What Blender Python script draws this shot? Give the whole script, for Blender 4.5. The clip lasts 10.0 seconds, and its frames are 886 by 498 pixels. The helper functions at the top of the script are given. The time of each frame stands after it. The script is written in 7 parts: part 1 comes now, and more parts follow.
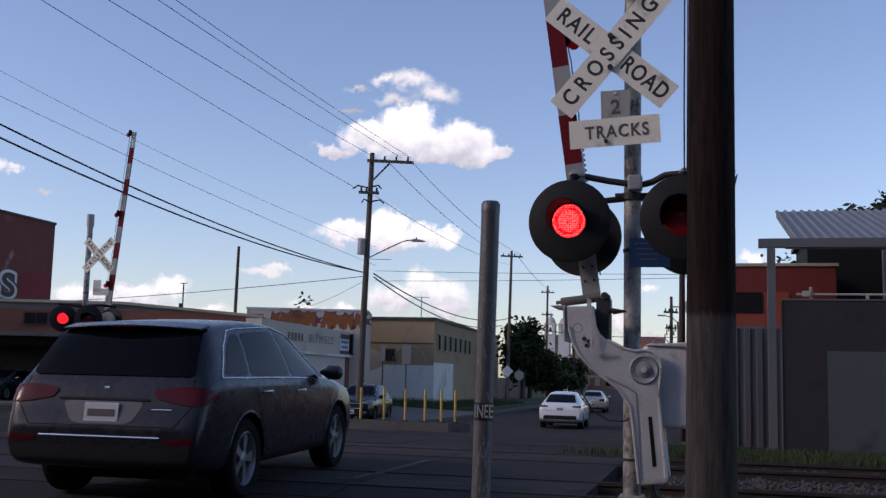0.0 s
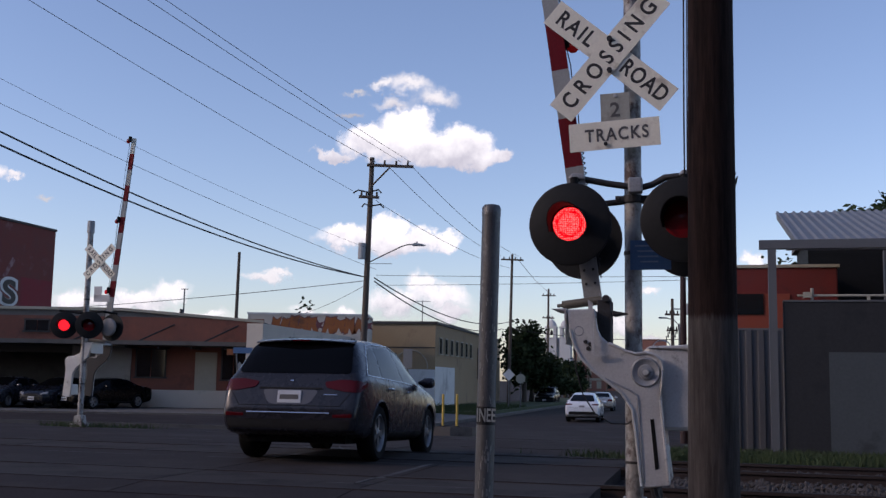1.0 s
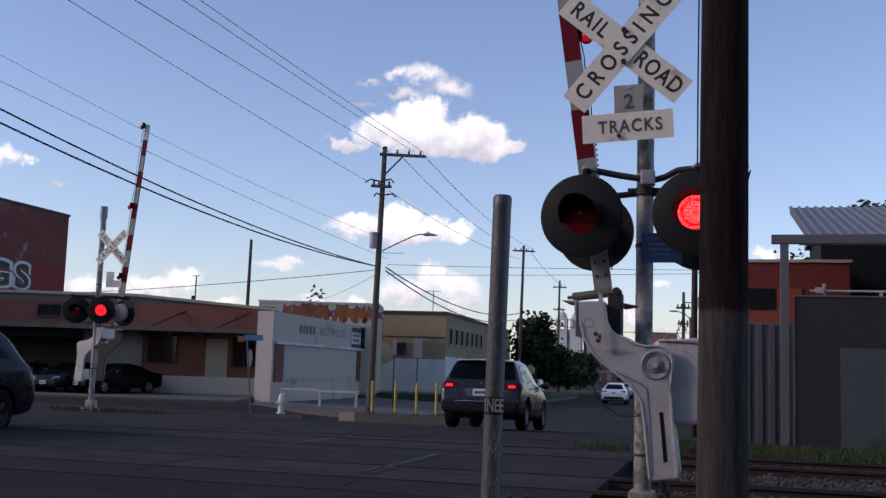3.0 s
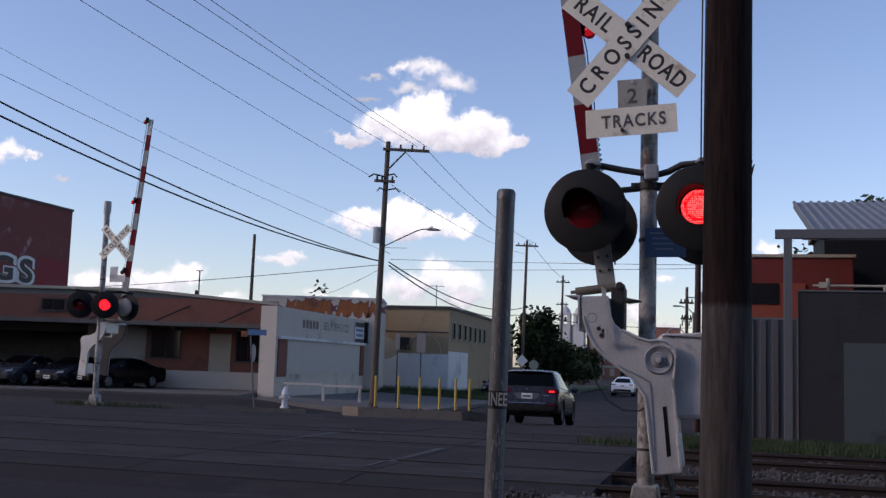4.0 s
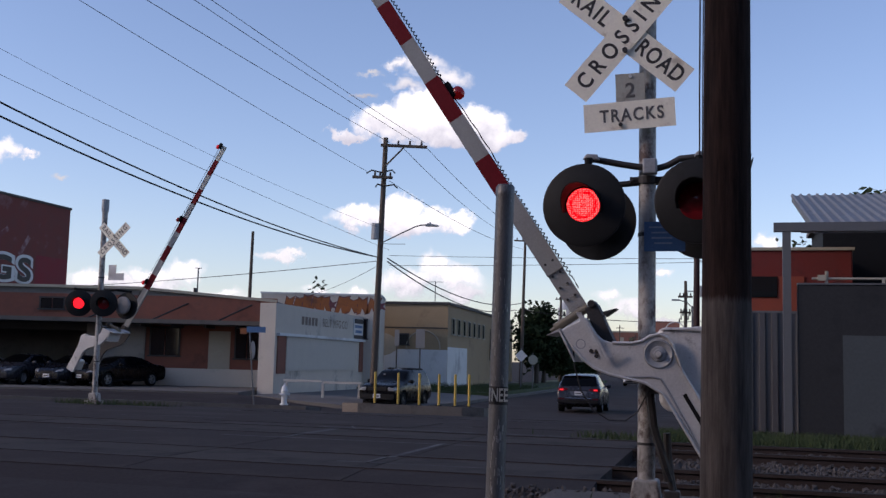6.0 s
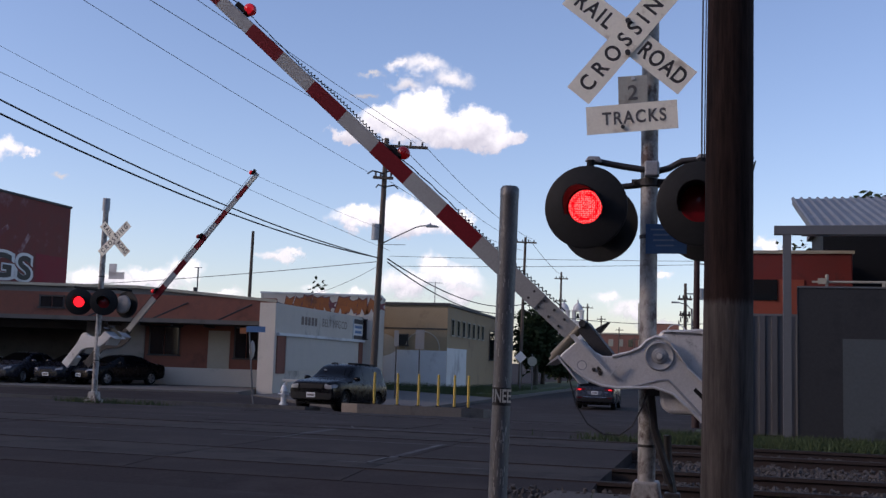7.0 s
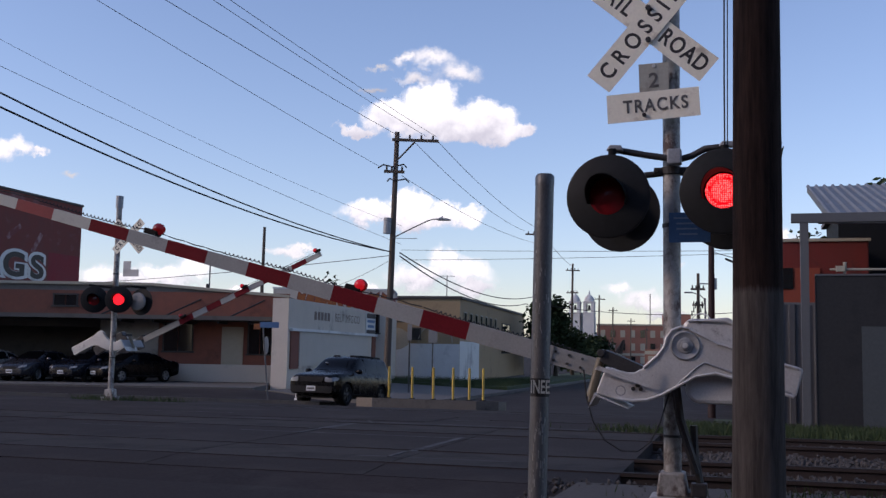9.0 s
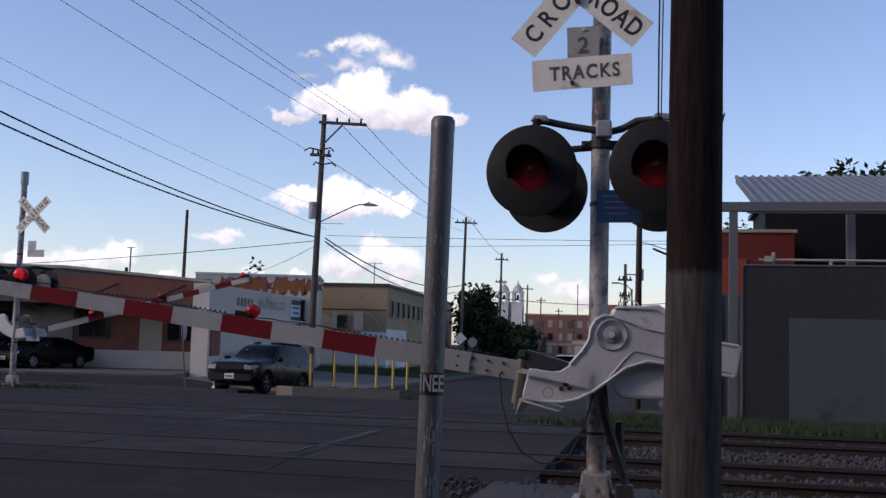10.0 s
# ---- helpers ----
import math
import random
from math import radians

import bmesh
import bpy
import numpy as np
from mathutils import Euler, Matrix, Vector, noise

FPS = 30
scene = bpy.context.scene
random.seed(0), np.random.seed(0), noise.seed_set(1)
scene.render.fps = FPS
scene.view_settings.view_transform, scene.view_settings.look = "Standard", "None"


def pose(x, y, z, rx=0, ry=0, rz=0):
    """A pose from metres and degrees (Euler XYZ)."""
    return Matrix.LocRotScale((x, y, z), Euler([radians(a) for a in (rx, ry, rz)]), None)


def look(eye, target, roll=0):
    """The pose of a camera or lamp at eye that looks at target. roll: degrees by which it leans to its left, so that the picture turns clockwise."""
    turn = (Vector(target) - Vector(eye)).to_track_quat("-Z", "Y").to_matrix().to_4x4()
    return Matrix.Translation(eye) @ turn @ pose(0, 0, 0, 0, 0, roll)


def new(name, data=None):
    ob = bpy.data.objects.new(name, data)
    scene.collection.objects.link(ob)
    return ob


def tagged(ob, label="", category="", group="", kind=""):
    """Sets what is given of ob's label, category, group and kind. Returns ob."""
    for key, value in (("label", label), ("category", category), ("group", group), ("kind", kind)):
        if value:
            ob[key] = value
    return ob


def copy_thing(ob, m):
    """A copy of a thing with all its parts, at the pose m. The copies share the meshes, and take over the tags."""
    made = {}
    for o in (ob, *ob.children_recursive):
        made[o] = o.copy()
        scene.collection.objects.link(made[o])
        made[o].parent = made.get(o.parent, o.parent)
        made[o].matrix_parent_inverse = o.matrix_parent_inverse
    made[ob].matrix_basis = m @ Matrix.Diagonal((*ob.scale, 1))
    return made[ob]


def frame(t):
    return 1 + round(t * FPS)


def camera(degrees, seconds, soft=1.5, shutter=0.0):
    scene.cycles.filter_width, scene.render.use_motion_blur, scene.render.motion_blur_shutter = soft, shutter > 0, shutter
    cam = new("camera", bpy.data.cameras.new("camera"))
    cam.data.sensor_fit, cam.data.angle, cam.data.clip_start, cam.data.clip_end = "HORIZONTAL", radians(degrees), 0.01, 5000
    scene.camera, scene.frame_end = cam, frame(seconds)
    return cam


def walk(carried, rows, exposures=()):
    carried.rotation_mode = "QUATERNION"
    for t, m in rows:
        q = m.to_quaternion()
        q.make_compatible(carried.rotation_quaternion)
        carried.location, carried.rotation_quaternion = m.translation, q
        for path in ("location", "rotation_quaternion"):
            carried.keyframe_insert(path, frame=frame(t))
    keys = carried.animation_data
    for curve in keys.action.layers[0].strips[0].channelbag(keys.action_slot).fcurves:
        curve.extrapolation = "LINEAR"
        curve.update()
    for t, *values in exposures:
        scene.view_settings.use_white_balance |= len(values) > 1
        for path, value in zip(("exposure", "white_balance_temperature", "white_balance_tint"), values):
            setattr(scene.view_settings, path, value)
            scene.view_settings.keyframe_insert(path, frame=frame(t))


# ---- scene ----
from mathutils.bvhtree import BVHTree

cam = camera(45.7, 10.0, soft=1.4)
ROWS = [
    (0.0, -0.002, -0.013, 1.302, -0.80, 6.87, -1.38),
    (0.5, -0.006, -0.015, 1.304, -0.82, 6.94, -1.22),
    (1.0, -0.004, -0.013, 1.303, -0.72, 7.08, -0.96),
    (1.5, -0.006, -0.029, 1.301, -0.74, 7.11, -1.36),
    (2.0, 0.000, -0.007, 1.300, -0.64, 7.01, -1.30),
    (2.5, 0.002, -0.005, 1.302, -0.41, 6.77, -1.59),
    (4.0, -0.001, -0.015, 1.298, -0.01, 6.25, -1.83),
    (4.5, -0.000, -0.003, 1.301, 0.01, 6.20, -1.79),
    (5.0, -0.001, -0.013, 1.297, -0.02, 6.09, -1.62),
    (5.5, -0.000, -0.000, 1.300, 0.00, 6.00, -1.30),
    (7.0, -0.021, -0.015, 1.298, -0.10, 6.07, -1.75),
    (7.5, -0.024, 0.009, 1.298, 0.02, 6.05, -1.82),
    (8.0, -0.034, -0.010, 1.296, 0.31, 5.95, -1.60),
    (8.5, -0.055, 0.003, 1.293, 0.75, 5.86, -1.87),
    (9.0, -0.110, 0.041, 1.289, 0.53, 5.70, -1.02),
    (9.5, -0.046, 0.373, 1.300, -2.37, 5.42, 0.14),
    (10.0, 0.055, 0.811, 1.290, -3.33, 5.16, -1.57),
]
walk(cam, [(t, pose(x, y, z, 90 + pitch, roll, yaw)) for t, x, y, z, yaw, pitch, roll in ROWS], [(0.0, 0.08, 6200, 26), (5.5, 0.18, 6200, 26), (10.0, 0.20, 6200, 26)])

# ---- world, sun, exposure ----
SUN_EL, SUN_AZ = 26.0, -102.0          # the sun stands to the left of the crossing, veiled by cloud
world = bpy.data.worlds.new("sky")
scene.world = world
world.use_nodes = True
wn = world.node_tree
wn.nodes.clear()
sky = wn.nodes.new("ShaderNodeTexSky")
sky.sky_type = "NISHITA"
sky.sun_disc = False
sky.sun_elevation, sky.sun_rotation = radians(SUN_EL), radians(SUN_AZ)
sky.air_density, sky.dust_density, sky.ozone_density = 1.0, 0.6, 1.6
bg = wn.nodes.new("ShaderNodeBackground")
bg.inputs["Strength"].default_value = 0.140
wo = wn.nodes.new("ShaderNodeOutputWorld")
wn.links.new(sky.outputs[0], bg.inputs[0])
wn.links.new(bg.outputs[0], wo.inputs[0])
sun = new("sun", bpy.data.lights.new("sun", "SUN"))
sun.data.energy, sun.data.angle, sun.data.color = 1.0, radians(10), (1.0, 0.80, 0.58)
az, el = radians(SUN_AZ), radians(SUN_EL)
sun.matrix_world = look((0, 0, 60), (-math.sin(az) * math.cos(el) * 50, -math.cos(az) * math.cos(el) * 50, 60 - math.sin(el) * 50))


# ---- materials ----
def nd(nt, kind, **kw):
    n = nt.nodes.new(kind)
    for k, v in kw.items():
        n.inputs[k].default_value = v
    return n


def blank(name):
    m = bpy.data.materials.new(name)
    m.use_nodes = True
    nt = m.node_tree
    return m, nt, nt.nodes["Principled BSDF"]


def mat(name, col, rough=0.6, metal=0.0, var=0.18, scale=6.0, fine=60.0, bump=0.15, stain=None, stain_amt=0.0, stain_scale=1.5, coat=0.0, stretch=(1, 1, 1), rand=0.0, spec=0.5):
    """A surface with variation at two scales, optional stains and piece-to-piece variation."""
    m, nt, b = blank(name)
    tc = nt.nodes.new("ShaderNodeTexCoord")
    mp = nt.nodes.new("ShaderNodeMapping")
    mp.inputs["Scale"].default_value = stretch
    nt.links.new(tc.outputs["Object"], mp.inputs[0])
    a = nd(nt, "ShaderNodeTexNoise", Scale=scale, Detail=5.0, Roughness=0.6)
    f = nd(nt, "ShaderNodeTexNoise", Scale=fine, Detail=3.0)
    nt.links.new(mp.outputs[0], a.inputs["Vector"])
    nt.links.new(mp.outputs[0], f.inputs["Vector"])
    add = nt.nodes.new("ShaderNodeMath")
    add.operation = "ADD"
    nt.links.new(a.outputs["Fac"], add.inputs[0])
    nt.links.new(f.outputs["Fac"], add.inputs[1])
    src = add.outputs[0]
    if rand:
        oi = nt.nodes.new("ShaderNodeObjectInfo")
        ma = nt.nodes.new("ShaderNodeMath")
        ma.operation = "MULTIPLY_ADD"
        nt.links.new(oi.outputs["Random"], ma.inputs[0])
        ma.inputs[1].default_value = rand
        nt.links.new(src, ma.inputs[2])
        src = ma.outputs[0]
    mr = nd(nt, "ShaderNodeMapRange")
    mr.inputs["From Min"].default_value, mr.inputs["From Max"].default_value = 0.6, 1.4 + rand
    nt.links.new(src, mr.inputs["Value"])
    mix = nt.nodes.new("ShaderNodeMix")
    mix.data_type = "RGBA"
    lo = [max(0, c * (1 - var)) for c in col]
    hi = [min(1, c * (1 + var)) for c in col]
    mix.inputs["A"].default_value, mix.inputs["B"].default_value = (*lo, 1), (*hi, 1)
    nt.links.new(mr.outputs[0], mix.inputs["Factor"])
    out = mix.outputs["Result"]
    if stain:
        s = nd(nt, "ShaderNodeTexNoise", Scale=stain_scale, Detail=8.0, Roughness=0.7)
        nt.links.new(mp.outputs[0], s.inputs["Vector"])
        r = nd(nt, "ShaderNodeMapRange")
        r.inputs["From Min"].default_value, r.inputs["From Max"].default_value = 0.62 - stain_amt * 0.3, 0.72 - stain_amt * 0.2
        nt.links.new(s.outputs["Fac"], r.inputs["Value"])
        mx = nt.nodes.new("ShaderNodeMix")
        mx.data_type = "RGBA"
        nt.links.new(r.outputs[0], mx.inputs["Factor"])
        nt.links.new(out, mx.inputs["A"])
        mx.inputs["B"].default_value = (*stain, 1)
        out = mx.outputs["Result"]
    nt.links.new(out, b.inputs["Base Color"])
    rr = nd(nt, "ShaderNodeMapRange")
    rr.inputs["From Min"].default_value, rr.inputs["From Max"].default_value = 0.3, 0.7
    rr.inputs["To Min"].default_value, rr.inputs["To Max"].default_value = max(0.02, rough - 0.08), min(1, rough + 0.1)
    nt.links.new(a.outputs["Fac"], rr.inputs["Value"])
    nt.links.new(rr.outputs[0], b.inputs["Roughness"])
    b.inputs["Metallic"].default_value = metal
    b.inputs["Specular IOR Level"].default_value = spec
    b.inputs["Coat Weight"].default_value = coat
    b.inputs["Coat Roughness"].default_value = 0.04
    if bump:
        bp = nd(nt, "ShaderNodeBump", Strength=bump, Distance=0.01)
        nt.links.new(f.outputs["Fac"], bp.inputs["Height"])
        nt.links.new(bp.outputs[0], b.inputs["Normal"])
    return m


def glow(name, col, strength, base=(0.3, 0.01, 0.01), dots=0.0):
    """A lit lens; dots: the pitch of its diodes in metres."""
    m, nt, b = blank(name)
    b.inputs["Base Color"].default_value = (*base, 1)
    b.inputs["Roughness"].default_value = 0.25
    b.inputs["Emission Color"].default_value = (*col, 1)
    b.inputs["Emission Strength"].default_value = strength
    if dots:
        tc = nt.nodes.new("ShaderNodeTexCoord")
        vo = nd(nt, "ShaderNodeTexVoronoi", Scale=1.0 / dots, Randomness=0.35)
        nt.links.new(tc.outputs["Object"], vo.inputs["Vector"])
        r = nd(nt, "ShaderNodeMapRange")
        r.inputs["From Min"].default_value, r.inputs["From Max"].default_value = 0.15, 0.55
        r.inputs["To Min"].default_value, r.inputs["To Max"].default_value = 1.0, 0.0
        nt.links.new(vo.outputs["Distance"], r.inputs["Value"])
        mx = nt.nodes.new("ShaderNodeMix")
        mx.data_type = "RGBA"
        mx.inputs["A"].default_value = (col[0] * 0.42, 0.0, 0.002, 1)
        mx.inputs["B"].default_value = (1.0, 0.13, 0.11, 1)
        nt.links.new(r.outputs[0], mx.inputs["Factor"])
        nt.links.new(mx.outputs["Result"], b.inputs["Emission Color"])
    return m


def glass(name, col, rough=0.03):
    m, nt, b = blank(name)
    b.inputs["Base Color"].default_value = (*col, 1)
    b.inputs["Roughness"].default_value = rough
    b.inputs["Specular IOR Level"].default_value = 0.6
    return m


M = {}
M["sign"] = mat("cream_sign_sheet", (0.84, 0.79, 0.64), 0.5, var=0.07, scale=5, fine=40, bump=0.03, stain=(0.55, 0.48, 0.37), stain_amt=0.22, stain_scale=3.5)
M["sign_back"] = mat("aluminium_sheet", (0.45, 0.46, 0.47), 0.45, 0.6, var=0.1)
M["sign_grey"] = mat("dull_grey_sign_sheet", (0.36, 0.355, 0.30), 0.55, var=0.12, scale=5, fine=40, bump=0.03, stain=(0.26, 0.25, 0.21), stain_amt=0.25, stain_scale=4)
M["ink"] = mat("black_lettering", (0.025, 0.022, 0.02), 0.6, var=0.2, bump=0)
M["fadedred"] = mat("faded_sign_lettering", (0.17, 0.13, 0.11), 0.8, var=0.25, bump=0)
M["ink_soft"] = mat("faded_black_lettering", (0.09, 0.085, 0.08), 0.6, var=0.25, bump=0)
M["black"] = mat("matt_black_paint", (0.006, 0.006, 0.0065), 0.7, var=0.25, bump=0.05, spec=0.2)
M["disc"] = mat("weathered_black_enamel", (0.009, 0.0098, 0.0105), 0.6, var=0.3, scale=3, fine=25, bump=0.08, stain=(0.014, 0.014, 0.014), stain_amt=0.2, stain_scale=6, spec=0.25)
M["iron"] = mat("dark_weathered_iron", (0.035, 0.033, 0.033), 0.55, 0.3, var=0.3, bump=0.2)
M["mast"] = mat("silver_painted_pipe", (0.33, 0.32, 0.30), 0.55, 0.15, var=0.35, scale=5, fine=35, bump=0.1, stain=(0.052, 0.026, 0.021), stain_amt=0.48, stain_scale=8, stretch=(1, 1, 0.7))
M["alu"] = mat("cast_aluminium", (0.55, 0.545, 0.525), 0.5, 0.35, var=0.14, scale=4, fine=70, bump=0.12, stain=(0.2, 0.19, 0.18), stain_amt=0.12, stain_scale=5)
M["alu_dark"] = mat("dull_cast_aluminium", (0.30, 0.31, 0.32), 0.55, 0.35, var=0.18, scale=4, fine=60, bump=0.12)
M["arm_white"] = mat("white_reflective_gate_sheet", (0.47, 0.475, 0.425), 0.5, var=0.08, scale=4, bump=0.0, stain=(0.33, 0.325, 0.32), stain_amt=0.2, stain_scale=3)
M["arm_base"] = mat("dull_grey_gate_sheet", (0.29, 0.29, 0.275), 0.5, 0.1, var=0.15, scale=6, bump=0.03, stain=(0.21, 0.205, 0.195), stain_amt=0.3, stain_scale=3)
M["arm_red"] = mat("red_reflective_gate_sheet", (0.23, 0.020, 0.024), 0.5, var=0.2, scale=5, bump=0.03)
M["arm_red_old"] = mat("dull_red_gate_sheet", (0.155, 0.010, 0.015), 0.55, var=0.2, scale=5, bump=0.03, spec=0.12)
M["arm_old"] = mat("grey_weathered_gate_sheet", (0.33, 0.335, 0.32), 0.55, var=0.12, scale=5, bump=0.02, stain=(0.24, 0.24, 0.235), stain_amt=0.25, stain_scale=3, spec=0.15)
M["lens_on"] = glow("lit_red_lens", (1.0, 0.012, 0.018), 2.1, dots=0.0145)
M["lens_off"] = glass("unlit_red_lens", (0.20, 0.008, 0.011), 0.18)
M["armlamp"] = glow("red_gate_lamp", (1.0, 0.02, 0.02), 0.05, base=(0.13, 0.006, 0.008))
M["armlamp_lit"] = glow("lit_gate_lamp", (1.0, 0.015, 0.025), 0.32, base=(0.2, 0.01, 0.01))
M["far_on"] = glow("far_lit_red_lens", (1.0, 0.015, 0.02), 1.6)
M["noticetext"] = mat("pale_notice_print", (0.26, 0.33, 0.42), 0.6, var=0.2, bump=0)
M["clamp"] = mat("dull_bronze_paint", (0.16, 0.14, 0.10), 0.5, 0.3, var=0.25, bump=0.1)
M["blue_sign"] = mat("blue_notice_plate", (0.075, 0.155, 0.29), 0.55, var=0.15, bump=0.02)
M["pipe"] = mat("galvanised_pipe", (0.115, 0.118, 0.12), 0.5, 0.35, var=0.4, scale=7, fine=80, bump=0.1, stain=(0.22, 0.22, 0.22), stain_amt=0.03, stain_scale=9, stretch=(3, 3, 1))
M["asphalt"] = mat("worn_asphalt", (0.0345, 0.0285, 0.0275), 0.92, var=0.34, scale=0.7, fine=30, bump=0.35, stain=(0.050, 0.043, 0.041), stain_amt=0.45, stain_scale=0.5, spec=0.1)
M["concrete"] = mat("grey_concrete", (0.105, 0.097, 0.088), 0.9, var=0.2, scale=2, fine=40, bump=0.2, stain=(0.065, 0.063, 0.06), stain_amt=0.3, stain_scale=0.8)
M["panel"] = mat("crossing_panel_concrete", (0.048, 0.042, 0.039), 0.92, var=0.25, scale=1.5, fine=40, bump=0.3, stain=(0.026, 0.024, 0.024), stain_amt=0.4, stain_scale=1.2, rand=0.3, spec=0.12)
M["line"] = mat("worn_white_road_paint", (0.10, 0.10, 0.10), 0.85, var=0.2, bump=0.2, stain=(0.026, 0.025, 0.028), stain_amt=0.85, stain_scale=2.5)
M["dirt"] = mat("grey_brown_dirt", (0.062, 0.054, 0.048), 0.95, var=0.35, scale=2.5, fine=25, bump=0.6)
M["ballast"] = mat("ballast_stone", (0.066, 0.059, 0.055), 0.95, var=0.4, scale=8, fine=50, bump=0.3)
M["rail"] = mat("rusty_rail_steel", (0.042, 0.029, 0.025), 0.8, 0.2, var=0.3, bump=0.3)
M["railtop"] = mat("polished_rail_head", (0.040, 0.036, 0.035), 0.8, 0.1, var=0.25, bump=0.03, spec=0.15)
M["tie"] = mat("creosoted_tie", (0.05, 0.042, 0.036), 0.9, var=0.3, bump=0.5)
M["grass"] = mat("short_grass", (0.036, 0.056, 0.017), 0.9, var=0.45, scale=3, fine=30, bump=0.4)
M["leaf"] = mat("leaf_green", (0.022, 0.036, 0.014), 0.85, var=0.4, scale=1.5, fine=9, bump=0, spec=0.2)
M["bark"] = mat("bark", (0.06, 0.05, 0.04), 0.9, var=0.3, bump=0.5)
M["brick"] = mat("red_brick", (0.19, 0.070, 0.048), 0.88, var=0.25, scale=3, fine=30, bump=0.25, stain=(0.11, 0.045, 0.035), stain_amt=0.25, stain_scale=0.6)
M["brick_dark"] = mat("dark_red_painted_brick", (0.15, 0.036, 0.030), 0.8, var=0.25, scale=1.2, fine=14, bump=0.25, stain=(0.22, 0.11, 0.11), stain_amt=0.16, stain_scale=0.35)
M["redpatch"] = mat("fresh_red_wall_paint", (0.20, 0.022, 0.03), 0.8, var=0.2, scale=1.2, fine=14, bump=0.2)
M["white"] = mat("dirty_white_stucco", (0.50, 0.45, 0.385), 0.88, var=0.12, scale=1.0, fine=20, bump=0.15, stain=(0.27, 0.255, 0.23), stain_amt=0.25, stain_scale=0.5)
M["whitewash"] = mat("whitewashed_wall", (0.60, 0.61, 0.60), 0.85, var=0.1, scale=1.0, fine=20, bump=0.15, stain=(0.36, 0.36, 0.36), stain_amt=0.3, stain_scale=0.4)
M["greypaint"] = mat("grey_wall_paint", (0.24, 0.225, 0.21), 0.85, var=0.15, scale=1.0, fine=20, bump=0.15, stain=(0.14, 0.13, 0.12), stain_amt=0.3, stain_scale=0.5)
M["cream"] = mat("cream_wall", (0.36, 0.33, 0.26), 0.85, var=0.12, scale=1, fine=18, bump=0.1)
M["tan"] = mat("tan_stucco", (0.30, 0.22, 0.13), 0.85, var=0.14, scale=0.8, fine=15, bump=0.15, stain=(0.22, 0.16, 0.1), stain_amt=0.2, stain_scale=0.4)
M["orange"] = mat("orange_spray_paint", (0.28, 0.095, 0.03), 0.85, var=0.35, scale=2, bump=0.05, stain=(0.12, 0.05, 0.03), stain_amt=0.3, stain_scale=1.3)
M["graffiti_edge"] = mat("dark_plum_spray_paint", (0.13, 0.05, 0.06), 0.85, var=0.3, scale=2, bump=0.05)
M["roof"] = mat("grey_felt_roof", (0.13, 0.125, 0.12), 0.9, var=0.2)
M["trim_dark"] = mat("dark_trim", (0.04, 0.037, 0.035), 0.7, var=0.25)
M["winglass"] = glass("dark_window_glass", (0.012, 0.014, 0.016), 0.06)
M["shutter"] = mat("pale_roller_shutter", (0.45, 0.42, 0.375), 0.75, var=0.1, scale=1.5, bump=0.1)
M["door"] = mat("cream_door", (0.33, 0.3, 0.24), 0.6, var=0.1)
M["greywall"] = mat("slate_grey_block_wall", (0.034, 0.035, 0.037), 0.88, var=0.16, scale=0.9, fine=18, bump=0.15, stain=(0.025, 0.026, 0.028), stain_amt=0.3, stain_scale=0.5, spec=0.2)
M["greypatch"] = mat("pale_grey_paint_patch", (0.074, 0.084, 0.088), 0.8, var=0.12, scale=1.2, fine=20, bump=0.1, stain=(0.05, 0.056, 0.06), stain_amt=0.2, stain_scale=1.2, spec=0.2)
M["steel_roof"] = mat("galvanised_roof_sheet", (0.19, 0.195, 0.20), 0.55, 0.25, var=0.12, scale=2, bump=0.05)
M["greysteel"] = mat("grey_painted_steel", (0.11, 0.112, 0.115), 0.6, 0.1, var=0.12)
M["fence"] = mat("grey_corrugated_sheet", (0.085, 0.085, 0.09), 0.6, 0.2, var=0.2, scale=3, stretch=(2, 2, 0.4))
M["redbox"] = mat("red_container_paint", (0.14, 0.016, 0.012), 0.75, var=0.25, scale=1.5, bump=0.1, stain=(0.06, 0.012, 0.01), stain_amt=0.3, stain_scale=0.8)
M["orangebox"] = mat("orange_container_paint", (0.24, 0.048, 0.024), 0.75, var=0.15, scale=1.5, bump=0.1)
M["yellow"] = mat("yellow_post_paint", (0.50, 0.34, 0.06), 0.6, var=0.2, scale=6, bump=0.1)
M["cable"] = mat("black_cable", (0.012, 0.012, 0.013), 0.7, var=0.2, bump=0)
M["polewood"] = mat("weathered_pole_wood", (0.085, 0.065, 0.05), 0.85, var=0.35, scale=5, fine=50, bump=0.4, stretch=(5, 5, 0.4))
M["rustpole"] = mat("dark_red_brown_steel", (0.035, 0.018, 0.017), 0.75, 0.1, var=0.3, scale=4, bump=0.1)
M["church"] = mat("white_church_stucco", (0.50, 0.50, 0.50), 0.85, var=0.06, scale=0.3, fine=3, bump=0)
M["farbrick"] = mat("far_red_brick", (0.25, 0.11, 0.08), 0.85, var=0.15, scale=0.3, fine=3, bump=0)
M["tyre"] = mat("tyre_rubber", (0.007, 0.007, 0.007), 0.9, var=0.3, bump=0.2, spec=0.2)
M["rim"] = mat("alloy_rim", (0.25, 0.255, 0.26), 0.4, 0.6, var=0.1, bump=0)
M["chrome"] = mat("chrome_trim", (0.62, 0.63, 0.64), 0.15, 0.95, var=0.05, bump=0)
M["carglass"] = glass("tinted_car_glass", (0.003, 0.0032, 0.004), 0.07)
M["carglass"].node_tree.nodes["Principled BSDF"].inputs["Specular IOR Level"].default_value = 0.09
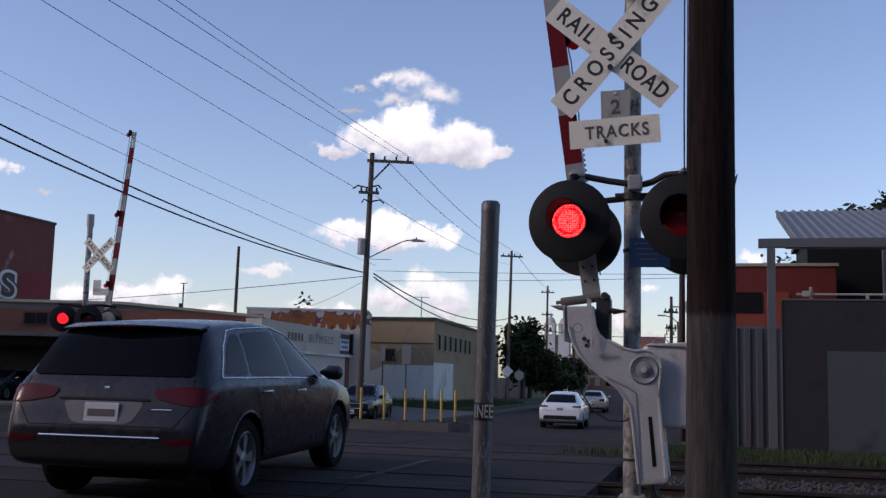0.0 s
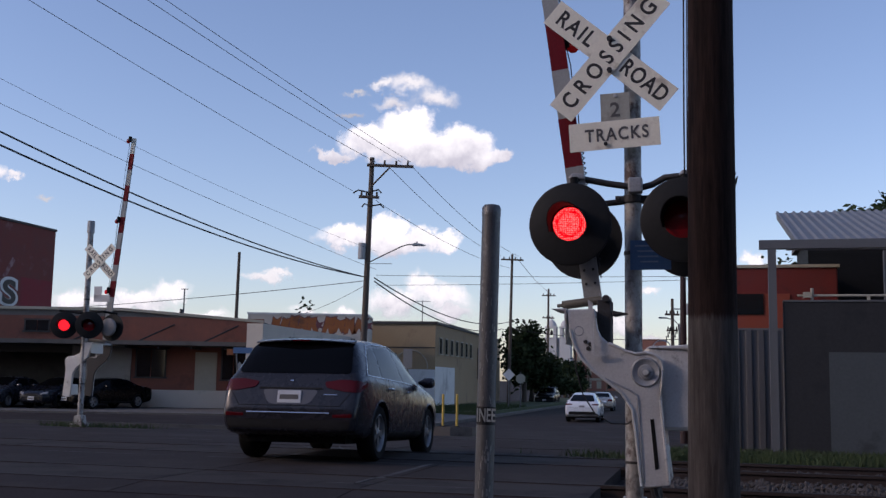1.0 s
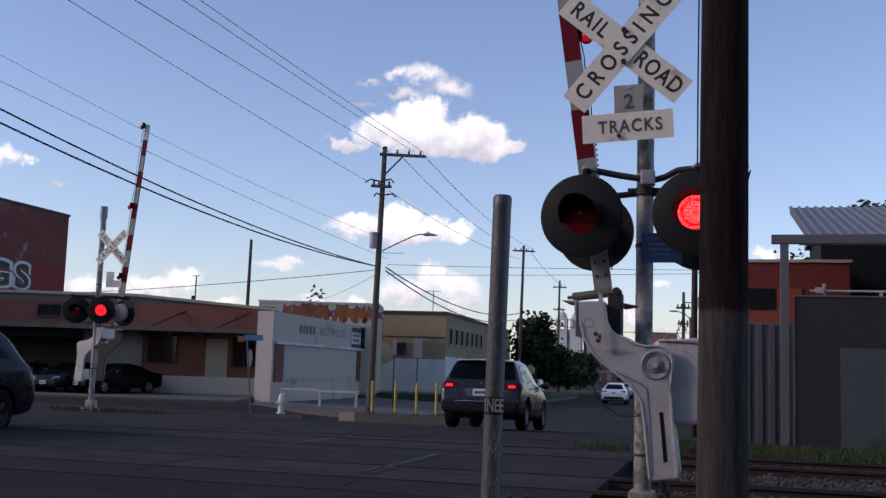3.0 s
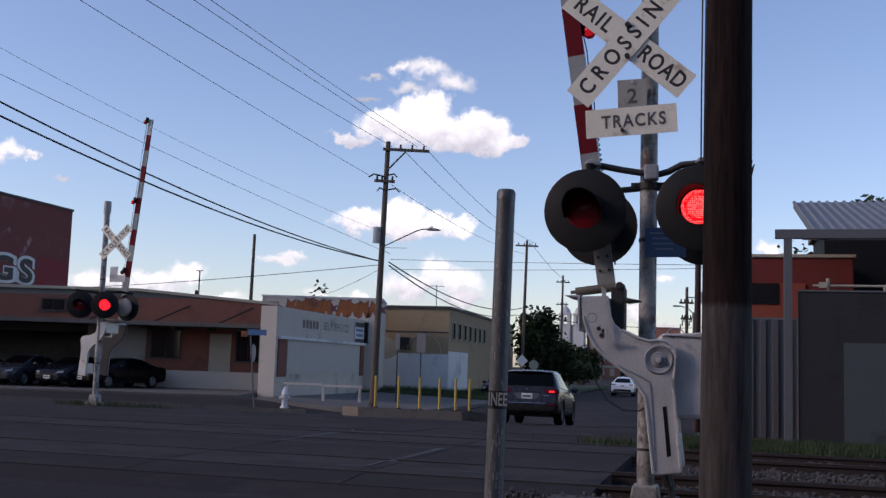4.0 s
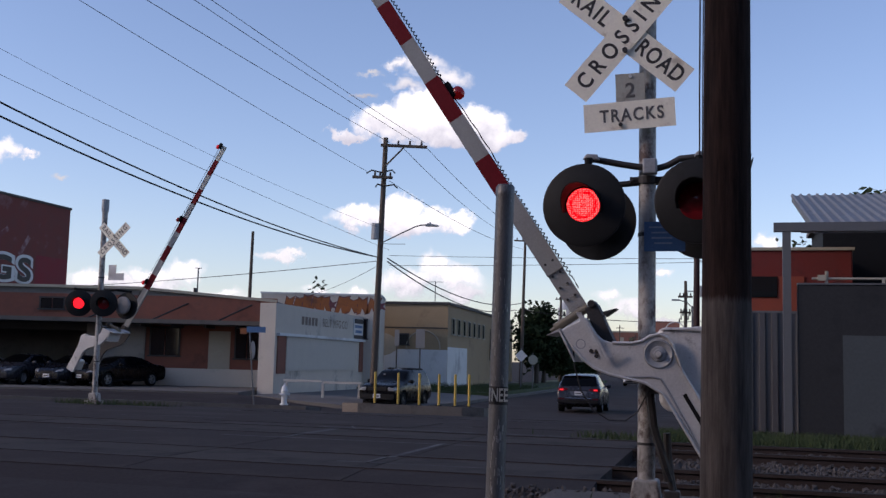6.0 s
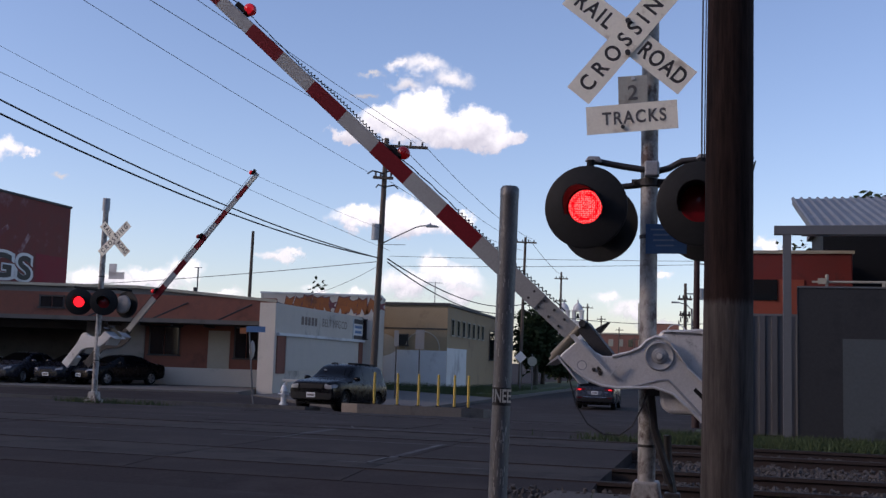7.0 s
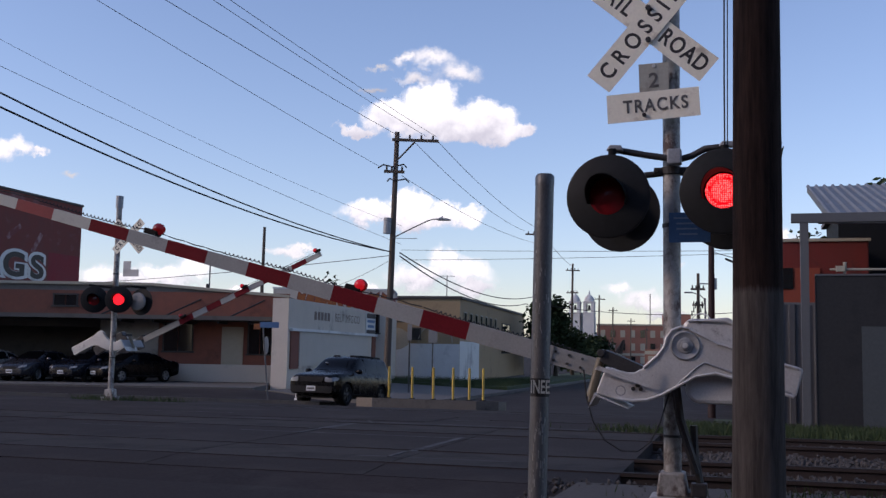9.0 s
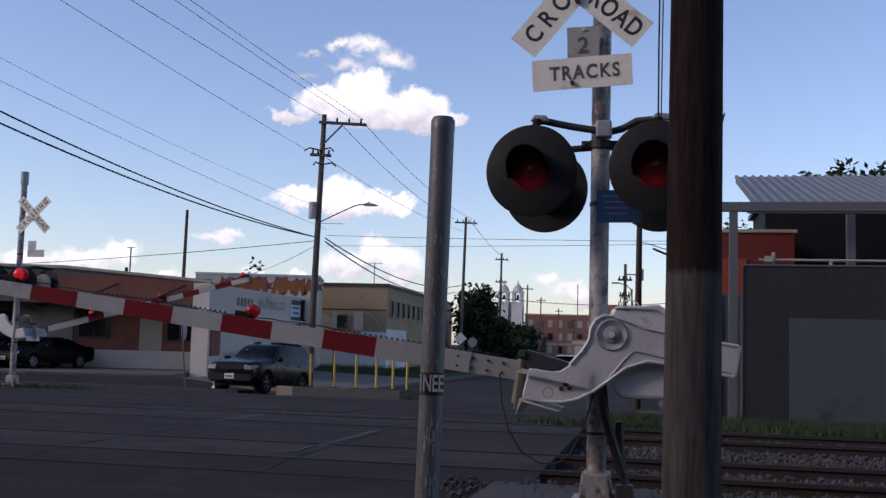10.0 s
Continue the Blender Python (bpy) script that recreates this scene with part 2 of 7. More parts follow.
M["kerb"] = mat("worn_kerb_concrete", (0.20, 0.165, 0.13), 0.9, var=0.25, scale=3, fine=40, bump=0.2, stain=(0.10, 0.085, 0.07), stain_amt=0.3, stain_scale=1.5)
M["rim_dark"] = mat("dull_grey_rim", (0.05, 0.05, 0.052), 0.5, 0.4, var=0.15, bump=0)
M["scuff"] = mat("pale_paint_scuff", (0.30, 0.30, 0.29), 0.7, var=0.3, bump=0)
M["sticker"] = mat("black_sticker", (0.006, 0.006, 0.006), 0.6, var=0.1, bump=0)
M["plastic"] = mat("black_car_plastic", (0.008, 0.008, 0.0085), 0.7, var=0.2, spec=0.25)
M["taillamp"] = glass("red_tail_lamp", (0.085, 0.004, 0.007), 0.2)
M["brakelamp"] = glass("red_brake_lamp_lens", (0.085, 0.004, 0.007), 0.2)
for k in ("taillamp", "brakelamp"):
    M[k].node_tree.nodes["Principled BSDF"].inputs["Specular IOR Level"].default_value = 0.2
M["brake_element"] = glow("lit_brake_element", (1.0, 0.02, 0.02), 0.9)
M["headlamp"] = glass("headlamp_lens", (0.22, 0.22, 0.215), 0.12)
M["plate"] = mat("number_plate", (0.55, 0.56, 0.57), 0.5, var=0.08)
M["paint_grey"] = mat("dark_grey_metallic_paint", (0.022, 0.022, 0.028), 0.26, 0.12, var=0.06, fine=200, bump=0, coat=0.15, spec=0.28)
# paler than the car paint: a sky reflection put into the colour
M["sky_sheen"] = mat("painted_sky_sheen", (0.075, 0.073, 0.078), 0.4, 0.5, var=0.08, fine=200, bump=0, coat=0.3)
M["paint_navy"] = mat("black_blue_metallic_paint", (0.006, 0.007, 0.012), 0.25, 0.1, var=0.06, fine=200, bump=0, coat=0.08, spec=0.22)
M["paint_black"] = mat("black_car_paint", (0.003, 0.003, 0.004), 0.25, 0.0, var=0.06, fine=200, bump=0, coat=0.0, spec=0.12)
M["paint_white"] = mat("white_car_paint", (0.72, 0.73, 0.74), 0.3, 0.0, var=0.03, fine=200, bump=0, coat=0.8)
M["paint_silver"] = mat("champagne_silver_paint", (0.36, 0.34, 0.31), 0.3, 0.5, var=0.05, fine=200, bump=0, coat=0.8)


def wood_pole_material():
    """Grey weathered wood below, creosote-dark above a ragged line."""
    m, nt, b = blank("two_tone_pole_wood")
    tc = nt.nodes.new("ShaderNodeTexCoord")
    mp = nt.nodes.new("ShaderNodeMapping")
    mp.inputs["Scale"].default_value = (12, 12, 0.9)
    nt.links.new(tc.outputs["Object"], mp.inputs[0])
    n1 = nd(nt, "ShaderNodeTexNoise", Scale=2.1, Detail=12.0, Roughness=0.74)
    n2 = nd(nt, "ShaderNodeTexNoise", Scale=9.0, Detail=4.0)
    for n in (n1, n2):
        nt.links.new(mp.outputs[0], n.inputs["Vector"])
    sep = nt.nodes.new("ShaderNodeSeparateXYZ")
    nt.links.new(tc.outputs["Object"], sep.inputs[0])
    jag = nt.nodes.new("ShaderNodeMath")
    jag.operation = "MULTIPLY_ADD"
    nt.links.new(n2.outputs["Fac"], jag.inputs[0])
    jag.inputs[1].default_value = 0.07
    nt.links.new(sep.outputs["Z"], jag.inputs[2])
    st = nd(nt, "ShaderNodeMapRange")
    st.inputs["From Min"].default_value, st.inputs["From Max"].default_value = 1.70, 1.74
    nt.links.new(jag.outputs[0], st.inputs["Value"])
    ramps = []
    for lo, hi in (((0.032, 0.028, 0.026), (0.098, 0.085, 0.077)), ((0.005, 0.0034, 0.0032), (0.036, 0.021, 0.017))):
        mx = nt.nodes.new("ShaderNodeMix")
        mx.data_type = "RGBA"
        mx.inputs["A"].default_value, mx.inputs["B"].default_value = (*lo, 1), (*hi, 1)
        r = nd(nt, "ShaderNodeMapRange")
        r.inputs["From Min"].default_value, r.inputs["From Max"].default_value = 0.34, 0.66
        nt.links.new(n1.outputs["Fac"], r.inputs["Value"])
        nt.links.new(r.outputs[0], mx.inputs["Factor"])
        ramps.append(mx)
    mx = nt.nodes.new("ShaderNodeMix")
    mx.data_type = "RGBA"
    nt.links.new(st.outputs[0], mx.inputs["Factor"])
    nt.links.new(ramps[0].outputs["Result"], mx.inputs["A"])
    nt.links.new(ramps[1].outputs["Result"], mx.inputs["B"])
    nt.links.new(mx.outputs["Result"], b.inputs["Base Color"])
    b.inputs["Roughness"].default_value = 0.9
    b.inputs["Specular IOR Level"].default_value = 0.12
    bp = nd(nt, "ShaderNodeBump", Strength=1.0, Distance=0.014)
    nt.links.new(n1.outputs["Fac"], bp.inputs["Height"])
    nt.links.new(bp.outputs[0], b.inputs["Normal"])
    return m


M["woodpole"] = wood_pole_material()


# ---- mesh helpers ----
class Geo:
    """Collects vertices and faces of one part."""

    def __init__(self):
        self.v, self.f = [], []

    def add(self, vs, fs):
        o = len(self.v)
        self.v += [tuple(p) for p in vs]
        self.f += [tuple(o + i for i in q) for q in fs]
        return self

    def box(self, c, s, m=None):
        x, y, z = (a / 2 for a in s)
        vs = [Vector((sx * x, sy * y, sz * z)) for sz in (-1, 1) for sy in (-1, 1) for sx in (-1, 1)]
        vs = [(m @ p if m else p) + Vector(c) for p in vs]
        return self.add(vs, [(0, 2, 3, 1), (4, 5, 7, 6), (0, 1, 5, 4), (2, 6, 7, 3), (0, 4, 6, 2), (1, 3, 7, 5)])

    def cyl(self, a, b, r, r2=None, n=16, caps=True):
        a, b = Vector(a), Vector(b)
        r2 = r if r2 is None else r2
        q = (b - a).to_track_quat("Z", "Y")
        vs = [a + q @ Vector((r * math.cos(t), r * math.sin(t), 0)) for t in (2 * math.pi * i / n for i in range(n))]
        vs += [b + q @ Vector((r2 * math.cos(t), r2 * math.sin(t), 0)) for t in (2 * math.pi * i / n for i in range(n))]
        fs = [(i, (i + 1) % n, n + (i + 1) % n, n + i) for i in range(n)]
        if caps:
            fs += [tuple(range(n))[::-1], tuple(range(n, 2 * n))]
        return self.add(vs, fs)

    def tube(self, pts, r, n=8):
        pts = [Vector(p) for p in pts]
        vs, fs = [], []
        for i, p in enumerate(pts):
            d = (pts[min(i + 1, len(pts) - 1)] - pts[max(i - 1, 0)]).normalized()
            side = d.cross(Vector((0.03, 0.05, 1))).normalized()
            up = side.cross(d)
            vs += [p + r * (math.cos(t) * side + math.sin(t) * up) for t in (2 * math.pi * k / n for k in range(n))]
        for i in range(len(pts) - 1):
            fs += [(i * n + k, i * n + (k + 1) % n, (i + 1) * n + (k + 1) % n, (i + 1) * n + k) for k in range(n)]
        fs += [tuple(range(n))[::-1], tuple(range((len(pts) - 1) * n, len(pts) * n))]
        return self.add(vs, fs)

    def prism(self, poly, y0, y1, hole=None):
        """A plate: outline in x, z, between two values of y."""
        n = len(poly)
        vs = [(x, y0, z) for x, z in poly] + [(x, y1, z) for x, z in poly]
        fs = [tuple(range(n)), tuple(range(n, 2 * n))[::-1]] + [(i, n + i, n + (i + 1) % n, (i + 1) % n) for i in range(n)]
        return self.add(vs, fs)

    def lathe(self, prof, n=24, m=None):
        """Profile (radius, height) turned about z."""
        m = m or Matrix()
        vs = [m @ Vector((r * math.cos(t), r * math.sin(t), h)) for r, h in prof for t in (2 * math.pi * k / n for k in range(n))]
        fs = [(i * n + k, i * n + (k + 1) % n, (i + 1) * n + (k + 1) % n, (i + 1) * n + k) for i in range(len(prof) - 1) for k in range(n)]
        return self.add(vs, fs)

    def loft(self, rings, closed=True, caps=True):
        n = len(rings[0])
        vs = [p for r in rings for p in r]
        k = n if closed else n - 1
        fs = [(i * n + j, i * n + (j + 1) % n, (i + 1) * n + (j + 1) % n, (i + 1) * n + j) for i in range(len(rings) - 1) for j in range(k)]
        if caps:
            fs += [tuple(range(n))[::-1], tuple(range((len(rings) - 1) * n, len(rings) * n))]
        return self.add(vs, fs)

    def mesh(self, name, smooth=False):
        me = bpy.data.meshes.new(name)
        me.from_pydata(self.v, [], self.f)
        bm = bmesh.new()
        bm.from_mesh(me)
        bmesh.ops.recalc_face_normals(bm, faces=bm.faces)
        if smooth:
            for f in bm.faces:
                f.smooth = True
            for e in bm.edges:
                if len(e.link_faces) == 2 and e.calc_face_angle(0) > 0.7:
                    e.smooth = False
        bm.to_mesh(me)
        bm.free()
        return me


def part(name, g, material, parent=None, label="", smooth=False, bevel=0.0, m=None, sub=0):
    ob = new(name, g if isinstance(g, bpy.types.Mesh) else g.mesh(name, smooth))
    if not ob.data.materials:
        ob.data.materials.append(M[material] if isinstance(material, str) else material)
    ob.parent = parent
    if m is not None:
        ob.matrix_basis = m
    if bevel:
        b = ob.modifiers.new("bevel", "BEVEL")
        b.width, b.segments, b.limit_method = bevel, 2, "ANGLE"
    if sub:
        s = ob.modifiers.new("sub", "SUBSURF")
        s.levels = s.render_levels = sub
    if label:
        ob["label"] = label
    return ob


def thing(name, label, category, m=None, group="", kind=""):
    ob = new(name)
    if m is not None:
        ob.matrix_basis = m
    return tagged(ob, label, category, group, kind)


def solid(name, g, material, label, category="", kind="", group="", m=None, smooth=False, bevel=0.0):
    return tagged(part(name, g, material, None, "", smooth, bevel, m), label, category, group, kind)


def letters(text, height, parent, material, m, name="lettering", squeeze=1.0, bold=0.0, space=1.0):
    """A word as a thin mesh, centred; it lies in x, z of its own space and faces -y."""
    cu = bpy.data.curves.new("text", "FONT")
    cu.body, cu.size, cu.align_x, cu.align_y, cu.extrude, cu.offset, cu.space_character = text, height / 0.7, "CENTER", "CENTER", 0.0012, bold, space
    tmp = bpy.data.objects.new("text", cu)
    me = bpy.data.meshes.new_from_object(tmp)
    me.transform(Matrix.Rotation(radians(90), 4, "X") @ Matrix.Diagonal((squeeze, 1, 1, 1)))
    bpy.data.objects.remove(tmp)
    me.materials.clear()
    return part(name, me, material, parent, m=m)


SKEW = -15.0                      # the street runs 15 degrees off the y axis
CS, SN = math.cos(radians(15)), math.sin(radians(15))


def W(w, s, z=0.0):
    """From across-street and along-street metres to the world."""
    return Vector((w * CS + s * SN, -w * SN + s * CS, z))


def G(w, s, z=0.0, turn=0.0):
    p = W(w, s, z)
    return pose(p.x, p.y, p.z, 0, 0, SKEW + turn)


PROFILE_S = (-50, 6, 9.0, 9.6, 12, 16.9, 22, 30, 38, 46, 60)
PROFILE_Z = (-0.02, 0.0, 0.06, 0.13, 0.13, 0.08, 0.04, -0.33, -0.72, -0.88, -0.9)


def level(x, y):
    """Height of the street: a low crown at the rails, falling away beyond."""
    return float(np.interp(x * SN + y * CS, PROFILE_S, PROFILE_Z))


# ---- ground ----
def bed(w, s):
    """The ground under everything: the street, and the sunken track bed."""
    z = float(np.interp(s, PROFILE_S, PROFILE_Z))
    if 9.61 < s < 16.8:
        return 0.02
    if w > -0.9 and s <= 9.6:
        return z + 0.02
    return z


def build_ground():
    ws = [-3000, -900, -300, -120, -60, -40, -30, -24, -20, -16, -13, -10, -7, -5, -3, -1.6, -1.0, -0.8, 0, 2, 5, 9, 15, 25, 50, 120, 300, 900, 3000]
    ss = [-3000, -600, -100, -30, -10, -4, 0, 2, 4, 6, 7, 8, 9, 9.60, 9.63, 11, 13, 15, 16.75, 16.85, 18, 20, 22, 24, 26, 28, 30, 32, 34, 36, 38, 40, 42, 44, 46, 50, 55, 60, 80, 110, 160, 240, 400, 1000, 4000]
    n = len(ws)
    vs = [W(w, s, bed(w, s) - 0.004) for s in ss for w in ws]
    g = Geo().add(vs, [(j * n + i, j * n + i + 1, (j + 1) * n + i + 1, (j + 1) * n + i) for j in range(len(ss) - 1) for i in range(n - 1)])
    solid("ground", g, "asphalt", "dark worn asphalt street with patches and cracks", "road", "structure")


build_ground()


def slab(name, pts, h, material, label, category, kind="structure", drop=0.3):
    """A low slab over the ground: outline in (w, s)."""
    g = Geo()
    top = []
    for q in pts:
        p = W(q[0], q[1])
        top.append(Vector((p.x, p.y, level(p.x, p.y) + (q[2] if len(q) > 2 else h))))
    n = len(top)
    g.add(top + [p - Vector((0, 0, drop)) for p in top], [tuple(range(n)), tuple(range(n, 2 * n))[::-1]] + [(i, (i + 1) % n, n + (i + 1) % n, n + i) for i in range(n)])
    return solid(name, g, material, label, category, kind)


# ---- rails ----
def rail(s, w0, w1, name="rail"):
    prof = [(-0.07, 0), (0.07, 0), (0.07, 0.012), (0.012, 0.03), (0.012, 0.11), (0.036, 0.125), (0.036, 0.155), (-0.036, 0.155), (-0.036, 0.125), (-0.012, 0.11), (-0.012, 0.03), (-0.07, 0.012)]
    t = thing(name, "rusty steel rail with a polished head on ties", "rail", G(0, s, 0.02), group="railway rails")
    part("web", Geo().loft([[(w0, a, b) for a, b in prof], [(w1, a, b) for a, b in prof]]), "rail", t)
    part("head", Geo().box(((w0 + w1) / 2, 0, 0.158), (w1 - w0, 0.066, 0.008)), "railtop", t, "polished rail head")
    return t


RAILS = [10.42, 11.86, 14.5, 15.94]
for s in RAILS:
    rail(s, -45, 45)

# ---- near railway signal ----
def disc_lamp(parent, x, y, z, turn, lit, hood=0.3, r=0.325):
    """One flasher: round black background, hood, lens; lit lens behind an added moving vane that imitates flashing."""
    base = pose(x, y, z, 0, 0, turn)
    bgd = part("background", Geo().lathe([(0.0, 0.02), (r - 0.02, 0.02), (r, 0.012), (r, -0.012), (0.125, -0.02)], 40, Matrix.Rotation(radians(90), 4, "X")), "disc", parent, "round matt black background", True, m=base)
    g = Geo()
    rings = []
    for k in range(25):
        a = radians(-20 + 220 * k / 24)
        c, s_ = math.cos(a), math.sin(a)
        reach = hood * (0.35 + 0.65 * max(0, math.sin(a)))
        rings.append([(0.15 * c, -0.01, 0.15 * s_), (0.143 * c, -0.01, 0.143 * s_), (0.150 * c, -reach, 0.150 * s_ - 0.02), (0.157 * c, -reach, 0.157 * s_ - 0.02)])
    g.loft(rings, True, True)
    part("hood", g, "black", bgd, smooth=True)
    part("lens", Geo().lathe([(0.0, 0.045), (0.07, 0.04), (0.12, 0.028), (0.142, 0.014)], 32, Matrix.Rotation(radians(90), 4, "X")), lit, bgd, "round red lens", True)
    part("housing", Geo().lathe([(0.16, -0.02), (0.15, -0.12), (0.1, -0.17), (0.0, -0.17)], 28, Matrix.Rotation(radians(90), 4, "X")), "black", bgd, smooth=True)
    return bgd


def shutter(lamp):
    """An added dark red vane that imitates the unlit lens between flashes; it slides inside the lamp."""
    return part("shutter", Geo().lathe([(0.0, 0.052), (0.07, 0.047), (0.12, 0.035), (0.145, 0.021)], 32, Matrix.Rotation(radians(90), 4, "X")), "lens_off", lamp, "added dark red vane that imitates the unlit lens", True)


def plate_sign(parent, name, w, h, m, mat_front="sign", r=0.012):
    return part(name, Geo().box((0, 0, 0), (w, 0.003, h)), mat_front, parent, m=m)


def crossbuck(parent, x, y, z, tilt, s=1.0):
    """Two crossed blades with their words."""
    L, Wd = 1.22 * s, 0.229 * s
    a = part("blade", Geo().box((0, 0.006, 0), (L, 0.003, Wd)), "sign", parent, "cream blade", m=pose(x, y, z, 0, 45 + tilt, 0))
    letters("RAIL", 0.128 * s, a, "ink", pose(-0.36 * s, 0.004, 0), squeeze=0.84, bold=0.004 * s, space=1.22)
    letters("ROAD", 0.128 * s, a, "ink", pose(0.355 * s, 0.004, 0), squeeze=0.80, bold=0.004 * s, space=1.12)
    b = part("blade", Geo().box((0, -0.006, 0), (L, 0.003, Wd)), "sign", parent, "cream blade", m=pose(x, y, z, 0, -45 + tilt, 0))
    letters("CROSSING", 0.128 * s, b, "ink", pose(0, -0.008, 0), squeeze=0.84, bold=0.004 * s, space=1.62)
    for dz in (0.13, -0.13):
        part("bolt", Geo().cyl((x, y - 0.03, z + dz * s), (x, y - 0.005, z + dz * s), 0.022 * s, n=10), "iron", parent)


ROTOR = [(-0.585, 0.45), (-0.55, 0.462), (-0.372, 0.467), (-0.362, 0.40), (-0.35, 0.315), (-0.325, 0.26), (-0.27, 0.212), (-0.15, 0.155), (-0.07, 0.135), (0.0, 0.145), (0.065, 0.13), (0.11, 0.085), (0.122, 0.02), (0.105, -0.10), (0.10, -0.2), (0.175, -0.79), (0.165, -0.81), (-0.02, -0.835), (-0.035, -0.82), (-0.075, -0.45), (-0.10, -0.27), (-0.18, -0.15), (-0.30, -0.06), (-0.40, 0.015), (-0.48, 0.10), (-0.53, 0.19), (-0.565, 0.31)]
ARM_BASE = (-0.440, 0.0, 0.634)                # where the arm starts, from the pivot
UP_ANGLE = 81.8                             # elevation of the arm in the rest pose of this part


GATE_LAMPS = []                             # added glowing elements that imitate the lit gate lamps: object, rest place, shown side, order on the arm


def gate(name, base, label, length, cheeks=(-0.17, 0.30), arm_y=0.26, shown=-1):
    """The turning part of a gate: two cheek plates, a head and the striped arm. Its origin is the pivot; the arm stands nearly upright."""
    t = thing(name, label, "crossing gate", base, group="crossing gates")
    for y in cheeks:
        ch = part("cheek_plate", Geo().prism(ROTOR, y - 0.02, y + 0.02), "alu" if y > -0.5 else "iron", t, bevel=0.012)
        ridge = [(x, y - 0.024, z) for x, z in ROTOR[6:13]] + [(0.108, y - 0.024, -0.1), (0.104, y - 0.024, -0.2), (0.16, y - 0.024, -0.78)]
        part("ridge", Geo().tube(ridge, 0.011, 8), "alu", ch, smooth=True)
        part("ridge", Geo().tube([(x * 0.985, y - 0.024, z) for x, z in ROTOR[18:]] , 0.011, 8), "alu", ch, smooth=True)
        part("rib", Geo().tube([(-0.30, y - 0.02, -0.05), (-0.12, y - 0.02, -0.13), (-0.06, y - 0.02, -0.17), (-0.05, y - 0.02, -0.3), (-0.02, y - 0.02, -0.8)], 0.009, 6), "alu_dark", ch, smooth=True)
        part("slot", Geo().prism([(0.030, -0.34), (0.058, -0.335), (0.093, -0.69), (0.064, -0.70)], y - 0.022, y - 0.01), "black", ch)
        part("hub", Geo().lathe([(0.0, 0.03), (0.03, 0.03), (0.035, 0.012), (0.052, 0.010), (0.058, 0.0), (0.08, 0.004), (0.098, 0.016), (0.110, 0.0)], 28, Matrix.Translation((0, y - 0.02, 0)) @ Matrix.Rotation(radians(90), 4, "X")), "alu_dark", ch, smooth=True)
        part("hub_nut", Geo().cyl((0, y - 0.075, 0), (0, y - 0.03, 0), 0.022, n=6), "alu", ch)
        part("casting_mark", Geo().lathe([(0.030, 0.0), (0.034, 0.003), (0.038, 0.0)], 20, Matrix.Translation((-0.49, y - 0.02, 0.30)) @ Matrix.Rotation(radians(90), 4, "X")), "alu_dark", ch, smooth=True)
        part("bolt_cluster", Geo().cyl((-0.40, y - 0.03, 0.2), (-0.40, y - 0.018, 0.2), 0.02, n=8).cyl((-0.44, y - 0.03, 0.22), (-0.44, y - 0.018, 0.22), 0.016, n=8).cyl((-0.42, y - 0.03, 0.17), (-0.42, y - 0.018, 0.17), 0.016, n=8), "iron", ch)
    part("head_block", Geo().box((-0.48, (cheeks[0] + cheeks[1]) / 2, 0.44), (0.2, cheeks[1] - cheeks[0] - 0.05, 0.05)), "alu_dark", t, bevel=0.01)
    part("head_flange", Geo().prism([(-0.70, 0.465), (-0.60, 0.45), (-0.592, 0.20), (-0.585, 0.20), (-0.585, 0.47)], -0.20, 0.32), "alu", t, "angled edge flange")
    part("head_flange", Geo().prism([(-0.42, 0.53), (-0.385, 0.51), (-0.37, 0.12), (-0.25, 0.14), (-0.26, 0.128), (-0.385, 0.108)], -0.24, -0.225), "alu", t, "angled edge flange")
    part("counterweight", Geo().box((0.07, 0.09, -0.66), (0.17, 0.32, 0.26)), "alu", t, bevel=0.03)
    part("clamp_rod", Geo().cyl((-0.64, 0.0, 0.505), (-0.34, 0.0, 0.545), 0.034, n=12).cyl((-0.68, 0.0, 0.50), (-0.64, 0.0, 0.505), 0.014, n=8), "clamp", t, "dull brass-coloured clamp rod", True)
    part("breakaway_bracket", Geo().box((-0.315, arm_y - 0.23, 0.38), (0.10, 0.22, 0.32)).prism([(-0.25, 0.46), (-0.14, 0.44), (-0.25, 0.42)], -0.1, 0.1).prism([(-0.25, 0.13), (-0.13, 0.10), (-0.27, 0.09)], -0.1, 0.1).cyl((-0.30, -0.1, 0.55), (-0.30, 0.1, 0.55), 0.03, n=10), "iron", t, "dark iron breakaway bracket", bevel=0.006)
    arm = part("arm", Geo().box((0.0, -0.02, 0.16), (0.14, 0.03, 0.46)), "arm_base", t, "white and red striped arm", m=pose(ARM_BASE[0], arm_y, ARM_BASE[2], 0, UP_ANGLE - 90, 0))
    z, i = 0.30, 0
    while z < length:
        d = 0.71 if i == 0 else 0.408
        wi = 0.146 - 0.004 * i
        part("stripe", Geo().box((0, -0.02, z + d / 2), (wi, 0.056, d)), ("arm_red_old" if i < 10 else "arm_red") if i % 2 else ("arm_base" if i == 0 else "arm_old" if i < 9 else "arm_white"), arm, "red band" if i % 2 else "white band")
        z += d
        i += 1
    for k in range(4):
        for bx in (-0.035, 0.035):
            part("bolt", Geo().cyl((bx, -0.05, 0.06 + 0.11 * k), (bx, -0.03, 0.06 + 0.11 * k), 0.011, n=8), "iron", arm)
